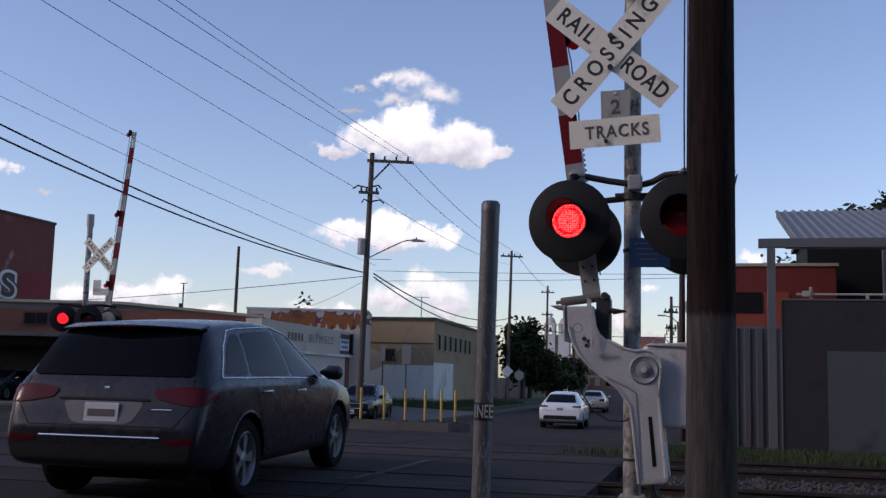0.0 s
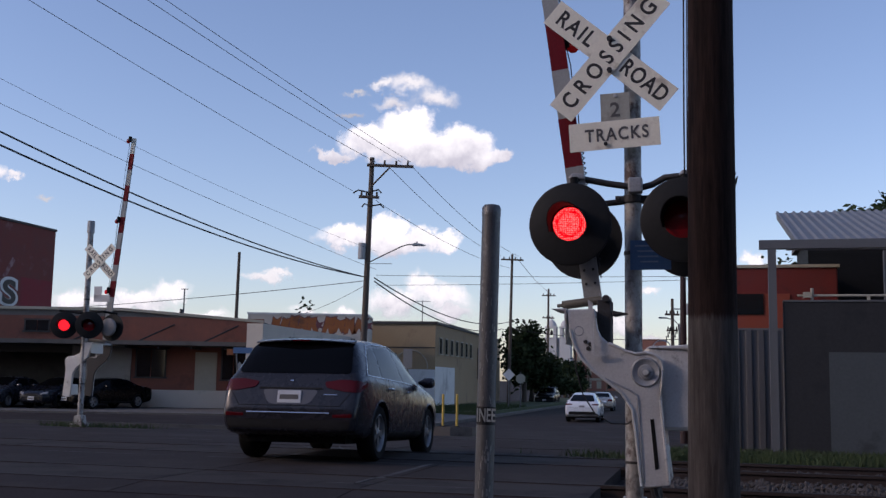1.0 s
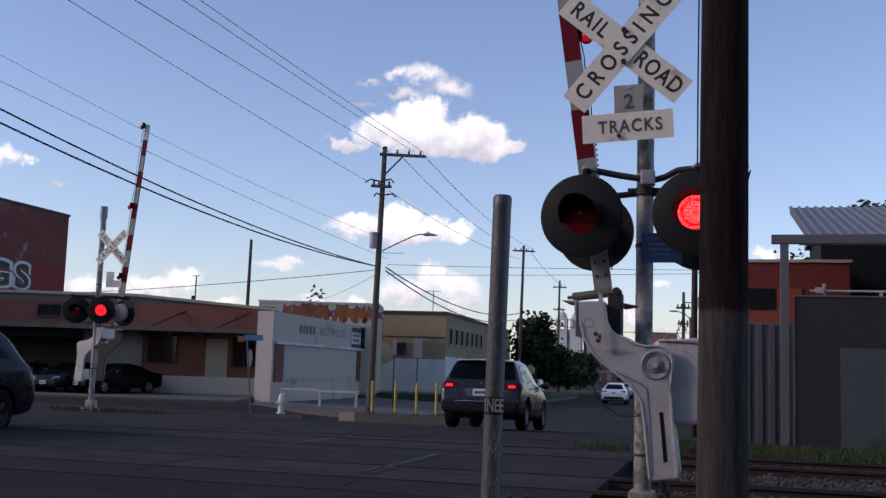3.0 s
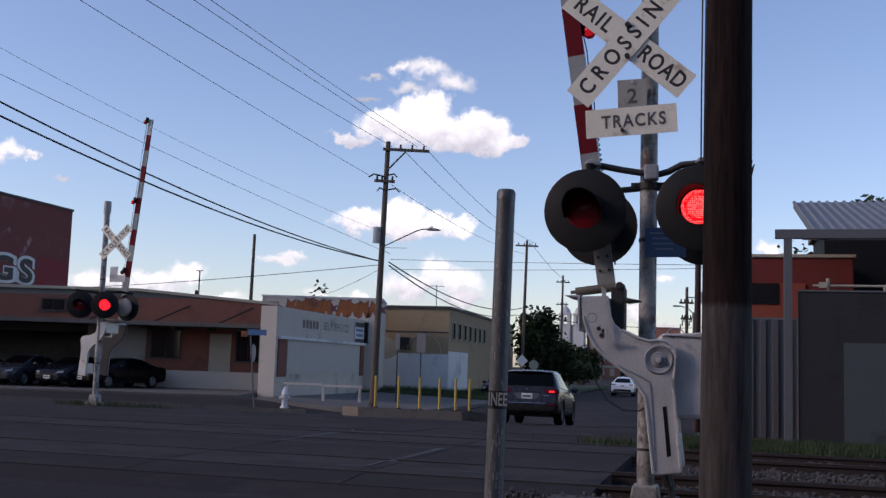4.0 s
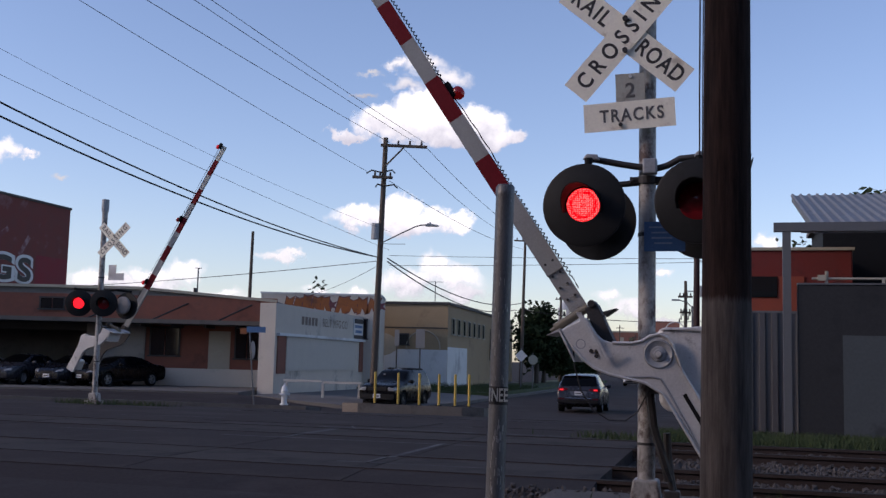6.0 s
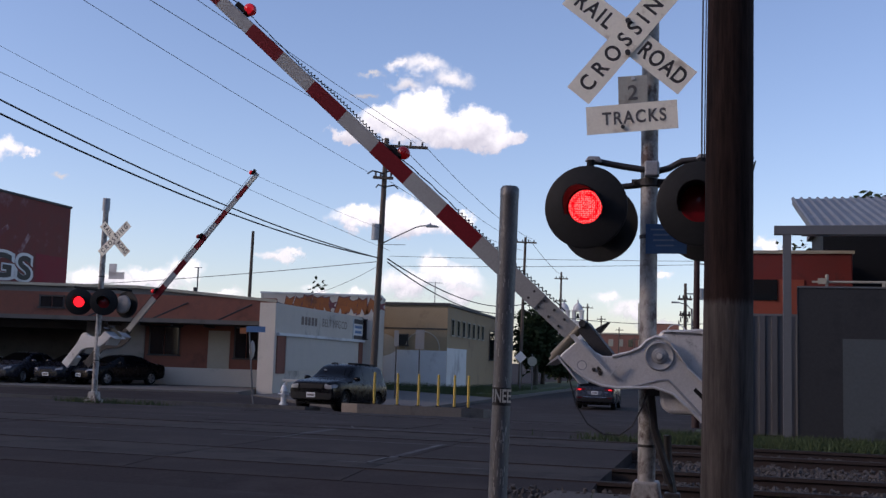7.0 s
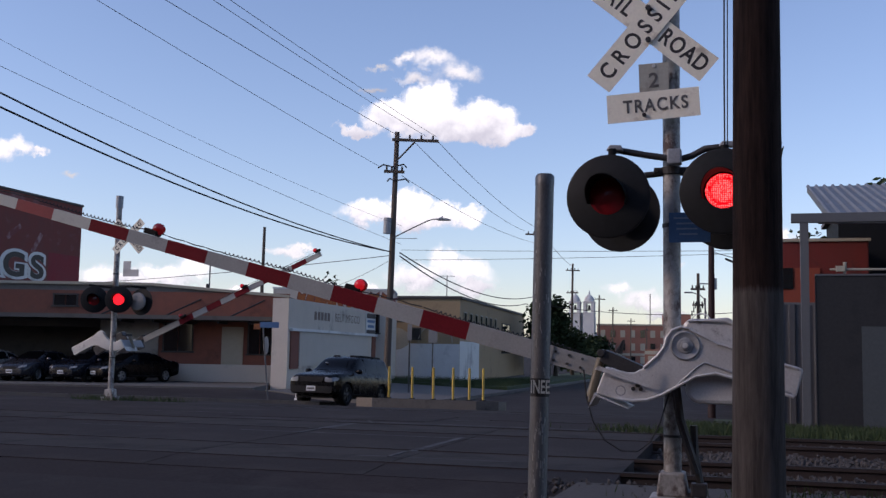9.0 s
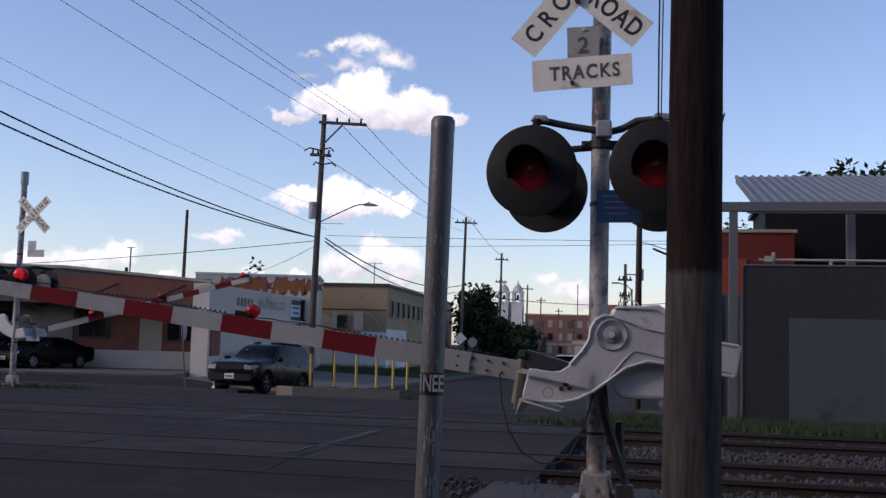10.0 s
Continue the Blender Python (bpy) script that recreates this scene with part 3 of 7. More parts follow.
    for order, lz in enumerate((2.06, 4.06, 6.42) if length > 6 else (1.15, 2.95, z - 0.06)):
        lm = part("gate_lamp", Geo().box((0.085, 0.03, lz + 0.03), (0.05, 0.09, 0.13)).cyl((0.10, 0.03, lz - 0.05), (0.10, 0.03, lz - 0.01), 0.05, n=14), "black", arm, "black gate lamp bracket", bevel=0.008)
        ball = [(0.0, -0.053)] + [(0.054 * math.cos(radians(a)), 0.06 * math.sin(radians(a))) for a in range(-60, 61, 20)] + [(0.0, 0.06)]
        part("lens", Geo().lathe(ball, 20, pose(0.125, 0.03, lz - 0.03)), "armlamp", lm, "rounded red lens", True)
        glowing = part("lit_element", Geo().lathe([(0.0, -0.045)] + [(0.049 * math.cos(radians(v)), 0.052 * math.sin(radians(v))) for v in range(-60, 61, 20)] + [(0.0, 0.052)], 20), "armlamp_lit", lm, "added glowing element that stands for the lit lamp", True, m=pose(0.125, 0.03, lz - 0.03))
        GATE_LAMPS.append((glowing, (0.125, 0.03, lz - 0.03), shown, order))
    pts = []
    zz = 0.1
    while zz < z - 0.15:                      # the cable is wound in loose coils between straight runs
        coil = 0.011 if 0.2 < (zz % 2.0) < 1.35 else 0.003
        k = 24 * (zz if coil > 0.01 else zz * 0.2) * 6.2832
        pts.append((0.082 + coil * math.cos(k) + 0.006 * math.sin(zz * 5), 0.03 + coil * math.sin(k), zz))
        zz += 0.006 if coil > 0.01 else 0.04
    part("lamp_cable", Geo().tube(pts, 0.005, 5), "cable", arm, "thin black coiled cable", True)
    return t


def signal_mast(base, height, label, crossbuck_y=-0.14, tilt=-4.5, arms=((-0.45, 0.55),), lamp_z=2.2):
    t = thing("railway_signal", label, "railway signal", base, group="railway signals")
    part("pipe", Geo().cyl((0, 0, 0.0), (0, 0, height), 0.068, n=24), "mast", t, "silver-painted steel pipe with rust", True)
    part("base", Geo().box((0, 0, 0.03), (0.34, 0.34, 0.10)).prism([(-0.12, 0.08), (0.12, 0.08), (0.095, 0.26), (-0.095, 0.26)], -0.11, 0.11), "mast", t, "cast iron base", bevel=0.015)
    for z in (1.0, lamp_z - 0.05, 3.05):
        part("band", Geo().cyl((0, 0, z), (0, 0, z + 0.03), 0.074, n=24), "iron", t)
    part("cap", Geo().lathe([(0.075, height - 0.03), (0.075, height + 0.02), (0.05, height + 0.05), (0.0, height + 0.06)], 20), "iron", t)
    return t


MW, MS = -0.60, 8.42                        # foot of the near mast
mz = 0.16
near = signal_mast(G(MW, MS, mz), 4.3, "silver steel railway crossing signal mast with red flashing lamps and crossbuck")
LZ = 2.36                                  # lamp height above the foot
# crossarm with junction box
part("crossarm", Geo().tube([(-0.44, -0.16, LZ + 0.39), (-0.40, -0.12, LZ + 0.40), (-0.2, -0.10, LZ + 0.36), (0.06, -0.10, LZ + 0.315), (0.16, -0.10, LZ + 0.34), (0.26, -0.12, LZ + 0.39), (0.44, -0.14, LZ + 0.40)], 0.026, 10), "iron", near, "bent dark crossarm tube", True)
part("rear_arm", Geo().tube([(-0.36, 0.10, LZ + 0.22), (0.0, 0.10, LZ + 0.25), (0.4, 0.10, LZ + 0.22)], 0.025, 10), "iron", near, "", True)
part("junction_box", Geo().box((0.03, -0.13, LZ + 0.33), (0.11, 0.10, 0.12)), "alu_dark", near, "dull grey junction box", bevel=0.012)
part("mast_clamp", Geo().cyl((0, 0, LZ + 0.21), (0, 0, LZ + 0.27), 0.086, n=20).box((-0.10, -0.03, LZ + 0.24), (0.07, 0.05, 0.05)).box((0.10, -0.03, LZ + 0.24), (0.07, 0.05, 0.05)).cyl((-0.11, -0.08, LZ + 0.24), (-0.11, 0.03, LZ + 0.24), 0.012, n=8), "iron", near, "bolted iron clamp", bevel=0.006)
for x in (-0.45, 0.41):
    part("lamp_cap", Geo().loft([[(x + dx - 0.07, -0.17 + 0.05 * k, LZ + 0.395), (x + dx + 0.07, -0.17 + 0.05 * k, LZ + 0.385), (x + dx + 0.05, -0.17 + 0.05 * k, LZ + 0.435), (x + dx - 0.04, -0.17 + 0.05 * k, LZ + 0.44)] for k, dx in ((0, 0.02), (1, 0.02))]), "alu_dark", near, "dull grey hinge cap", bevel=0.012)
L_near = [disc_lamp(near, -0.46, -0.34, LZ, -5, "lens_on"), disc_lamp(near, 0.40, -0.34, LZ + 0.02, -5, "lens_on")]
disc_lamp(near, -0.43, 0.32, LZ - 0.04, 172, "lens_off")
disc_lamp(near, 0.42, 0.32, LZ - 0.03, 172, "lens_off")
for x in (-0.45, 0.41):
    part("lamp_bracket", Geo().cyl((x, -0.17, LZ + 0.40), (x, -0.2, LZ + 0.1), 0.03, n=10), "black", near)
S_near = [shutter(a) for a in L_near]
crossbuck(near, -0.167, -0.16, 3.76, -4.7)
ts = plate_sign(near, "tracks_plate", 0.717, 0.229, pose(-0.133, -0.15, 3.105, 0, -3.2, 0))
letters("TRACKS", 0.10, ts, "ink_soft", pose(0.02, -0.004, 0.0), squeeze=0.84, bold=0.003, space=1.2)
t2 = plate_sign(near, "number_plate", 0.229, 0.229, pose(-0.127, -0.146, 3.33, 0, -2.0, 0), "sign_grey")
letters("2", 0.115, t2, "ink_soft", pose(0.0, -0.004, -0.028), squeeze=1.0, bold=0.003)
part("bolt", Geo().cyl((-0.127, -0.16, 3.422), (-0.127, -0.14, 3.422), 0.014, n=10), "alu", near)
part("bolt", Geo().cyl((-0.20, -0.17, 3.03), (-0.20, -0.14, 3.03), 0.016, n=10), "iron", near)
bp_ = part("notice_plate", Geo().box((0.14, -0.085, 2.142), (0.315, 0.004, 0.235)), "blue_sign", near, "blue notice plate", bevel=0.001)
for i in range(4):
    part("text_bar", Geo().box((0.12 + 0.01 * (i % 2), -0.089, 2.215 - 0.042 * i), (0.2 - 0.02 * i, 0.002, 0.012)), "noticetext", bp_)

PIV = (0.125, -0.36, 1.22)                   # pivot of the gate, in the mast's space
case = thing("gate_mechanism", "pale cast-metal gate mechanism case with rounded corners on the signal mast", "gate mechanism", G(MW, MS, mz))
part("case", Geo().prism([(-0.02, 0.16), (0.02, 0.20), (0.30, 0.20), (0.42, 0.12), (0.46, 0.0), (0.46, -0.38), (0.40, -0.42), (0.06, -0.42), (0.0, -0.36)], -0.26, 0.22), "alu", case, "pale cast case", bevel=0.05, m=pose(PIV[0] + 0.0, PIV[1] + 0.14, PIV[2]))
part("case_lid", Geo().prism([(0.0, 0.18), (0.30, 0.21), (0.43, 0.13), (0.47, 0.0), (0.42, 0.0), (0.40, 0.1), (0.29, 0.17)], -0.28, 0.24), "alu", case, "pale lid", bevel=0.01, m=pose(PIV[0], PIV[1] + 0.14, PIV[2]))
part("lifting_eye", Geo().tube([(PIV[0] + 0.1 + 0.07 * math.cos(radians(a)), PIV[1] + 0.2, PIV[2] + 0.19 + 0.06 * math.sin(radians(a))) for a in range(0, 181, 15)], 0.005, 6), "alu", case)
part("case_bracket", Geo().box((PIV[0] - 0.04, PIV[1] + 0.26, PIV[2] - 0.15), (0.16, 0.2, 0.3)).tube([(PIV[0] - 0.09, PIV[1] + 0.2, PIV[2] - 0.3), (PIV[0] - 0.06, PIV[1] + 0.2, PIV[2] - 0.55), (PIV[0] + 0.03, PIV[1] + 0.22, PIV[2] - 0.85), (PIV[0] + 0.05, PIV[1] + 0.25, PIV[2] - 0.95)], 0.035, 8), "iron", case, "dark conduit and bracket")

gate_near_at = W(MW, MS, mz) + Matrix.Rotation(radians(SKEW), 3, "Z") @ Vector(PIV)
GATE_NEAR = pose(*gate_near_at, 0, 0, SKEW)
gate_near = gate("crossing_gate", GATE_NEAR, "red and white striped crossing gate arm with pale cast counterweight frame", 6.6)

# ---- far railway signal ----
FW, FS = -14.8, 22.7
fx = W(FW, FS)
fz = level(fx.x, fx.y) + 0.03
FAR = G(FW, FS, fz, 0)
far = signal_mast(FAR, 4.75, "distant silver railway signal mast with crossbuck and flashing lamps")
part("finial", Geo().cyl((0, 0, 4.7), (0, 0, 5.0), 0.09, n=14), "alu_dark", far)
L_far = [disc_lamp(far, -0.38, -0.3, 2.42, 22, "far_on"), disc_lamp(far, 0.34, -0.36, 2.42, 22, "far_on")]
side_lamp = disc_lamp(far, 0.74, 0.0, 2.38, 172, "lens_off")
part("rear_cover", Geo().lathe([(0.0, -0.20), (0.17, -0.195), (0.21, -0.17), (0.22, -0.12)], 28, Matrix.Rotation(radians(90), 4, "X")), "greypaint", side_lamp, "pale grey rear cover", True)
S_far = [shutter(a) for a in L_far]
part("crossarm", Geo().tube([(-0.6, -0.2, 2.78), (0.0, -0.1, 2.72), (0.5, -0.1, 2.76), (0.8, 0.1, 2.72)], 0.03, 8), "black", far)
crossbuck(far, 0.37, -0.12, 3.98, 0, 0.86)
part("tracks_plate", Geo().box((0.36, -0.1, 3.22), (0.2, 0.02, 0.3)).box((0.47, -0.1, 3.08), (0.42, 0.02, 0.17)), "sign_back", far, "back of a small sign")
gate_far_at = W(FW, FS, fz) + Vector((-0.27, 0.35, 1.53))
GATE_FAR = pose(*gate_far_at, 0, 0, SKEW + 180)
gate_far = gate("crossing_gate", GATE_FAR, "distant red and white crossing gate arm with pale counterweight", 5.0, (-0.62, 0.30), -0.53, 1)

# ---- posts near the camera ----
bol = thing("steel_post", "dark galvanised steel pipe post with scratches and a sticker", "post", pose(0.181, 3.79, 0.0, 0, 0.9, 0))
part("pipe", Geo().cyl((0, 0, 0), (0, 0, 1.93), 0.0335, n=28), "pipe", bol, smooth=True)
part("cap", Geo().lathe([(0.0345, 1.90), (0.0345, 1.93), (0.028, 1.940), (0.0, 1.945)], 28), "pipe", bol, smooth=True)
stk = part("sticker", Geo().cyl((0, 0, 1.146), (0, 0, 1.210), 0.0345, n=28), "sticker", bol, "black sticker with white letters")
letters("INEE", 0.046, stk, "arm_white", pose(-0.002, -0.0355, 1.178), squeeze=0.52, bold=0.001)
rs = random.Random(12)
for zc, n, spread in ((1.62, 7, 0.06), (1.50, 9, 0.05), (1.36, 6, 0.05), (1.24, 5, 0.03), (1.04, 16, 0.06), (0.93, 14, 0.06), (0.80, 10, 0.06)):
    for k in range(n):                     # thin scuffs of white paint in clusters
        az_, zz, hh = radians(rs.uniform(-55, 40)), zc + rs.gauss(0, spread * 0.6), rs.uniform(0.008, 0.034)
        part("scratch", Geo().box((0, -0.0337, zz), (rs.uniform(0.0012, 0.0032), 0.0012, hh)), "scuff", bol, m=pose(0, 0, 0, 0, 0, math.degrees(az_)))

pole = solid("wooden_utility_pole", Geo().loft([[(r * math.cos(2 * math.pi * k / 28) * (1 + 0.012 * math.sin(5 * k)), r * math.sin(2 * math.pi * k / 28), z) for k in range(28)] for r, z in ((0.15, -0.2), (0.146, 0.6), (0.14, 1.7), (0.134, 3.2), (0.12, 8.0), (0.11, 11.0))]), "woodpole", "round wooden utility pole, grey below and creosote-black above", "utility pole", m=pose(1.635, 6.12, 0, 0, 0.35, 0), smooth=True)


twig = thing("weed_twig", "dry thin weed stalks sticking out behind the wooden pole", "twig", pose(1.70, 6.1, 2.38))
for k in range(5):
    part("stalk", Geo().tube([(0, 0.02 * k, 0), (0.05 + 0.012 * k, 0.02 * k, 0.06), (0.075 + 0.012 * k, 0.02 * k, 0.15 + 0.015 * (k % 3))], 0.004, 5), "bark", twig)
solid("drop_cable", Geo().tube([(0.41, -0.17, LZ + 0.38), (0.41, -0.17, LZ + 0.9), (0.42, -0.17, 4.6), (0.43, -0.17, 9.0)], 0.007, 6).tube([(0.43, -0.17, LZ + 0.38), (0.445, -0.17, 4.6), (0.45, -0.17, 9.0)], 0.005, 6), "cable", "thin black cable dropping to the signal lamp", "cable", m=G(MW, MS, mz))


# ---- buildings ----
def wall_box(name, parent, x0, x1, y0, y1, z0, z1, material, label=""):
    return part(name, Geo().box(((x0 + x1) / 2, (y0 + y1) / 2, (z0 + z1) / 2), (x1 - x0, y1 - y0, z1 - z0)), material, parent, label)


def window(parent, x, y, z, w, h, m=None, frame_mat="trim_dark", bars=1, pane="winglass"):
    """A framed window set in a wall that faces -y."""
    base = (m or Matrix()) @ pose(x, y, z)
    f = part("window", Geo().box((0, -0.02, h / 2), (w + 0.12, 0.06, 0.08)).box((0, -0.02, -h / 2), (w + 0.2, 0.14, 0.08)).box((-w / 2, -0.02, 0), (0.07, 0.06, h)).box((w / 2, -0.02, 0), (0.07, 0.06, h)), frame_mat, parent, m=base)
    n = bars + 1
    for i in range(n):
        part("pane", Geo().box((-w / 2 + w * (i + 0.5) / n, -0.005, 0), (w / n - 0.05, 0.02, h - 0.06)), pane, f)
    return f


bz = -0.95
# low brick workshop
BY = 54.0
shop = thing("brick_workshop", "low red brick workshop with long dark awning and white base wall", "building", pose(0, BY, bz))
wall_box("wall", shop, -18.2, -8.35, 0, 14, 0.0, 3.9, "brick", "red brick wall")
wall_box("lintel", shop, -34, -18.2, 0, 0.3, 3.3, 3.9, "trim_dark", "dark lintel over the open bay")
wall_box("bay_wall", shop, -34, -18.2, 4.5, 4.8, 0.0, 3.9, "concrete", "dark back wall of the open bay")
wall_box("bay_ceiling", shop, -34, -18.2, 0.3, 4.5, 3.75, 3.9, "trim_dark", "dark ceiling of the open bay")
# wall added out of view to keep the sun from under the awning
wall_box("end_wall", shop, -34.3, -34, -3.4, 14, 0.0, 5.0, "brick", "unseen brick wall added to shade the bay")
wall_box("base_wall", shop, -16.2, -8.9, -0.35, 0.0, 0.0, 1.5, "white", "white base wall")
wall_box("fascia", shop, -34, -8.35, -1.3, -1.1, 3.83, 5.1, "brick", "red brick fascia")
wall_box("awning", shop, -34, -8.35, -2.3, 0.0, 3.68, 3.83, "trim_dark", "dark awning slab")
wall_box("awning_edge", shop, -34, -8.35, -2.4, -2.3, 3.70, 3.90, "concrete", "pale awning edge")
part("roof", Geo().prism([(-34, 4.9), (-8.35, 4.9), (-8.35, 4.95), (-15.3, 5.5), (-19.5, 5.5), (-34, 5.5)], -1.2, 13), "roof", shop, "grey felt roof with pale edge")
part("roof_edge", Geo().prism([(-8.35, 4.9), (-15.3, 5.40), (-34, 5.40), (-34, 5.54), (-15.3, 5.54), (-8.35, 5.04)], -1.36, -1.2), "cream", shop, "pale roof edge")
for x, w, h, z in ((-14.2, 1.5, 1.45, 2.83), (-10.0, 1.2, 1.6, 2.83)):
    window(shop, x, -0.02, z, w, h, bars=1)
window(shop, -19.6, -1.32, 4.6, 1.2, 0.6)
part("door", Geo().box((-11.4, -0.03, 2.45), (1.1, 0.06, 1.95)), "door", shop, "cream door")
wall_box("pier", shop, -18.2, -15.2, -0.1, 0.0, 0, 3.68, "greypaint", "pale grey painted wall section")

for x0 in (-17.5, -14.3, -11.1):
    part("strut", Geo().tube([(x0, -2.3, 3.86), (x0 + 1.5, -1.28, 4.75)], 0.045, 6), "iron", shop, "dark diagonal strut")
for k in range(5):
    part("awning_bracket", Geo().box((-16.5 + 1.6 * k, -1.15, 3.6), (0.08, 2.2, 0.12)), "iron", shop)
part("vent_pipe", Geo().cyl((-13.5, 3.0, 5.2), (-13.5, 3.0, 5.8), 0.09, n=8), "iron", shop)
aer = thing("roof_aerial", "thin television aerial on the tan warehouse", "aerial", pose(-0.6, 74.0, 5.1))
part("pole", Geo().cyl((0, 0, 0), (0, 0, 1.7), 0.03, n=6), "greysteel", aer)
part("boom", Geo().box((0, 0, 1.65), (1.1, 0.03, 0.03)).box((-0.3, 0, 1.65), (0.03, 0.5, 0.03)).box((0.3, 0, 1.65), (0.03, 0.5, 0.03)), "greysteel", aer)
mast_ = thing("thin_mast", "thin pale aerial mast behind the workshop", "aerial", pose(-17.6, 75.0, -0.9))
part("pole", Geo().cyl((0, 0, 0), (0, 0, 8.3), 0.05, n=6), "greysteel", mast_)
part("top", Geo().box((0, 0, 8.3), (0.5, 0.05, 0.05)), "greysteel", mast_)

# tall red brick hall behind it
hall = thing("brick_hall", "tall dark red painted brick hall with faded graffiti", "building", pose(-27.0, 75.0, bz, 0, 0, SKEW))
wall_box("wall", hall, -26, 0.0, -28, 0, 0, 12.3, "brick_dark", "dark red brick wall")
wall_box("coping", hall, -26.1, 0.08, -28, 0.06, 12.3, 12.46, "trim_dark", "dark coping")
for k, chx in enumerate("ORGS"):
    y0 = -11.8 + 2.35 * k
    letters(chx, 1.7, hall, "whitewash", pose(0.012, y0, 7.5, 0, 0, 90), "graffiti_outline", 1.55, bold=0.16)
    letters(chx, 1.5, hall, "ink", pose(0.024, y0, 7.5, 0, 0, 90), "graffiti_letter", 1.45, bold=0.07)
wall_box("paint_patch", hall, 0.0, 0.010, -3.6, -0.02, 6.0, 8.7, "redpatch", "fresh red paint patch")
scrawl_paint = mat("faded_spray", (0.30, 0.20, 0.20), 0.8, var=0.3, stain=(0.15, 0.04, 0.042), stain_amt=0.8, stain_scale=1.2)
for k in range(5):
    part("scrawl", Geo().box((0.006, -14.5 + 2.4 * k, 9.2 + 0.5 * (k % 2)), (0.012, 1.6, 0.35), Matrix.Rotation(radians(35 + 20 * (k % 3)), 3, "X")), scrawl_paint, hall, "faded spray mark")

# white belt works along the street
shopw = thing("belt_works", "dirty white stucco works with faded lettering and roller shutters", "building", pose(-7.95, 50.0, bz, 0, 0, -12))
VH = 4.75
wall_box("wall", shopw, -0.80, 0.0, 0, 15.4, 0, VH, "white", "dirty white stucco wall")
wall_box("back_wall", shopw, -6.0, -0.80, 5.5, 13.0, 0, VH - 0.5, "white")
vm = pose(0, 0, 0, 0, 0, 90)            # wall that faces the street
part("ledge", Geo().box((0.08, 7.6, 3.28), (0.16, 14.8, 0.14)), "whitewash", shopw, "pale ledge")
part("roller_shutter", Geo().box((0.03, 7.3, 2.36), (0.06, 11.6, 1.66)), "shutter", shopw, "wide closed roller shutter")
for i in range(9):
    part("slat", Geo().box((0.065, 7.3, 1.62 + 0.18 * i), (0.012, 11.5, 0.025)), "shutter", shopw)
part("brick_pier", Geo().box((0.03, 0.85, 2.3), (0.06, 1.1, 1.8)), "brick", shopw, "brick pier")
part("brick_pier", Geo().box((0.03, 14.4, 2.3), (0.06, 0.7, 1.8)), "brick", shopw, "brick pier")
for k in range(5):
    part("name_bar", Geo().box((0.008, 3.85 + 0.52 * k, 4.07), (0.008, 0.36, 0.42)), "fadedred", shopw, "worn block of faded lettering")
for word, y0 in (("BELT", 7.75), ("MFG", 9.55), ("CO", 10.95)):
    letters(word, 0.44, shopw, "fadedred", pose(0.012, y0, 4.07, 0, 0, 90), squeeze=1.1, space=1.1)
nb = part("notice_board", Geo().box((0.04, 13.6, 3.95), (0.06, 1.9, 1.25)), "whitewash", shopw, "blue and white notice board")
part("stripe", Geo().box((0.075, 13.6, 4.42), (0.01, 1.8, 0.28)).box((0.075, 13.6, 3.48), (0.01, 1.8, 0.22)), "trim_dark", nb)
part("text_bar", Geo().box((0.075, 13.6, 4.1), (0.01, 1.5, 0.16)).box((0.075, 13.6, 3.8), (0.01, 1.3, 0.16)), "blue_sign", nb)

# taller white block with graffiti
blk = thing("white_block", "taller white stucco block with orange graffiti and boarded openings", "building", pose(0, 64.5, bz))
wall_box("wall", blk, -11.2, -3.85, 0, 5.0, 0, 6.05, "white", "white stucco wall")
wall_box("parapet", blk, -11.25, -3.8, -0.05, 5.05, 6.05, 6.15, "whitewash")
for x in (-6.7, -5.2):
    window(blk, x, -0.03, 4.0, 1.1, 1.2, bars=0)
window(blk, -9.3, -0.03, 4.4, 1.1, 0.9, bars=0)
def graffiti(parent, x, z, w, h, seed, n):
    """Spray-painted wild lettering that no one can read: slanted angular pieces over a dark outline."""
    rnd = random.Random(seed)
    pitch = w / n
    for k in range(n):
        cx = x + pitch * (k + 0.5)
        hh, lean = h * rnd.uniform(0.42, 0.55), rnd.uniform(-0.15, 0.2)
        ww = pitch * rnd.uniform(0.50, 0.62)
        shape = [(-ww, -hh), (-ww * 0.35, -hh * 0.85), (-ww * 0.1, -hh * 0.25), (ww * 0.3, -hh * rnd.uniform(0.7, 1.1)), (ww, -hh * 0.8), (ww * 0.75, hh * 0.1), (ww * rnd.uniform(0.8, 1.2), hh), (ww * 0.1, hh * rnd.uniform(0.6, 0.9)), (-ww * 0.6, hh), (-ww * 0.8, hh * 0.1)]
        for grow, y, material, nm in ((1.14, -0.006, "graffiti_edge", "graffiti_outline"), (1.0, -0.012, "orange", "graffiti_piece")):
            part(nm, Geo().prism([(cx + (px_ + lean * pz) * grow, z + pz * grow) for px_, pz in shape], y, y + 0.005), material, parent)
    star = [((0.42 if i % 2 else 0.16) * math.cos(i * 0.628), (0.42 if i % 2 else 0.16) * math.sin(i * 0.628)) for i in range(10)]
    part("graffiti_star", Geo().prism([(x + w + 0.15 + p, z + q) for p, q in star], -0.010, -0.004), "graffiti_edge", parent)


graffiti(blk, -9.75, 5.42, 2.75, 1.05, 3, 5)
graffiti(blk, -6.55, 5.42, 2.55, 1.05, 5, 4)

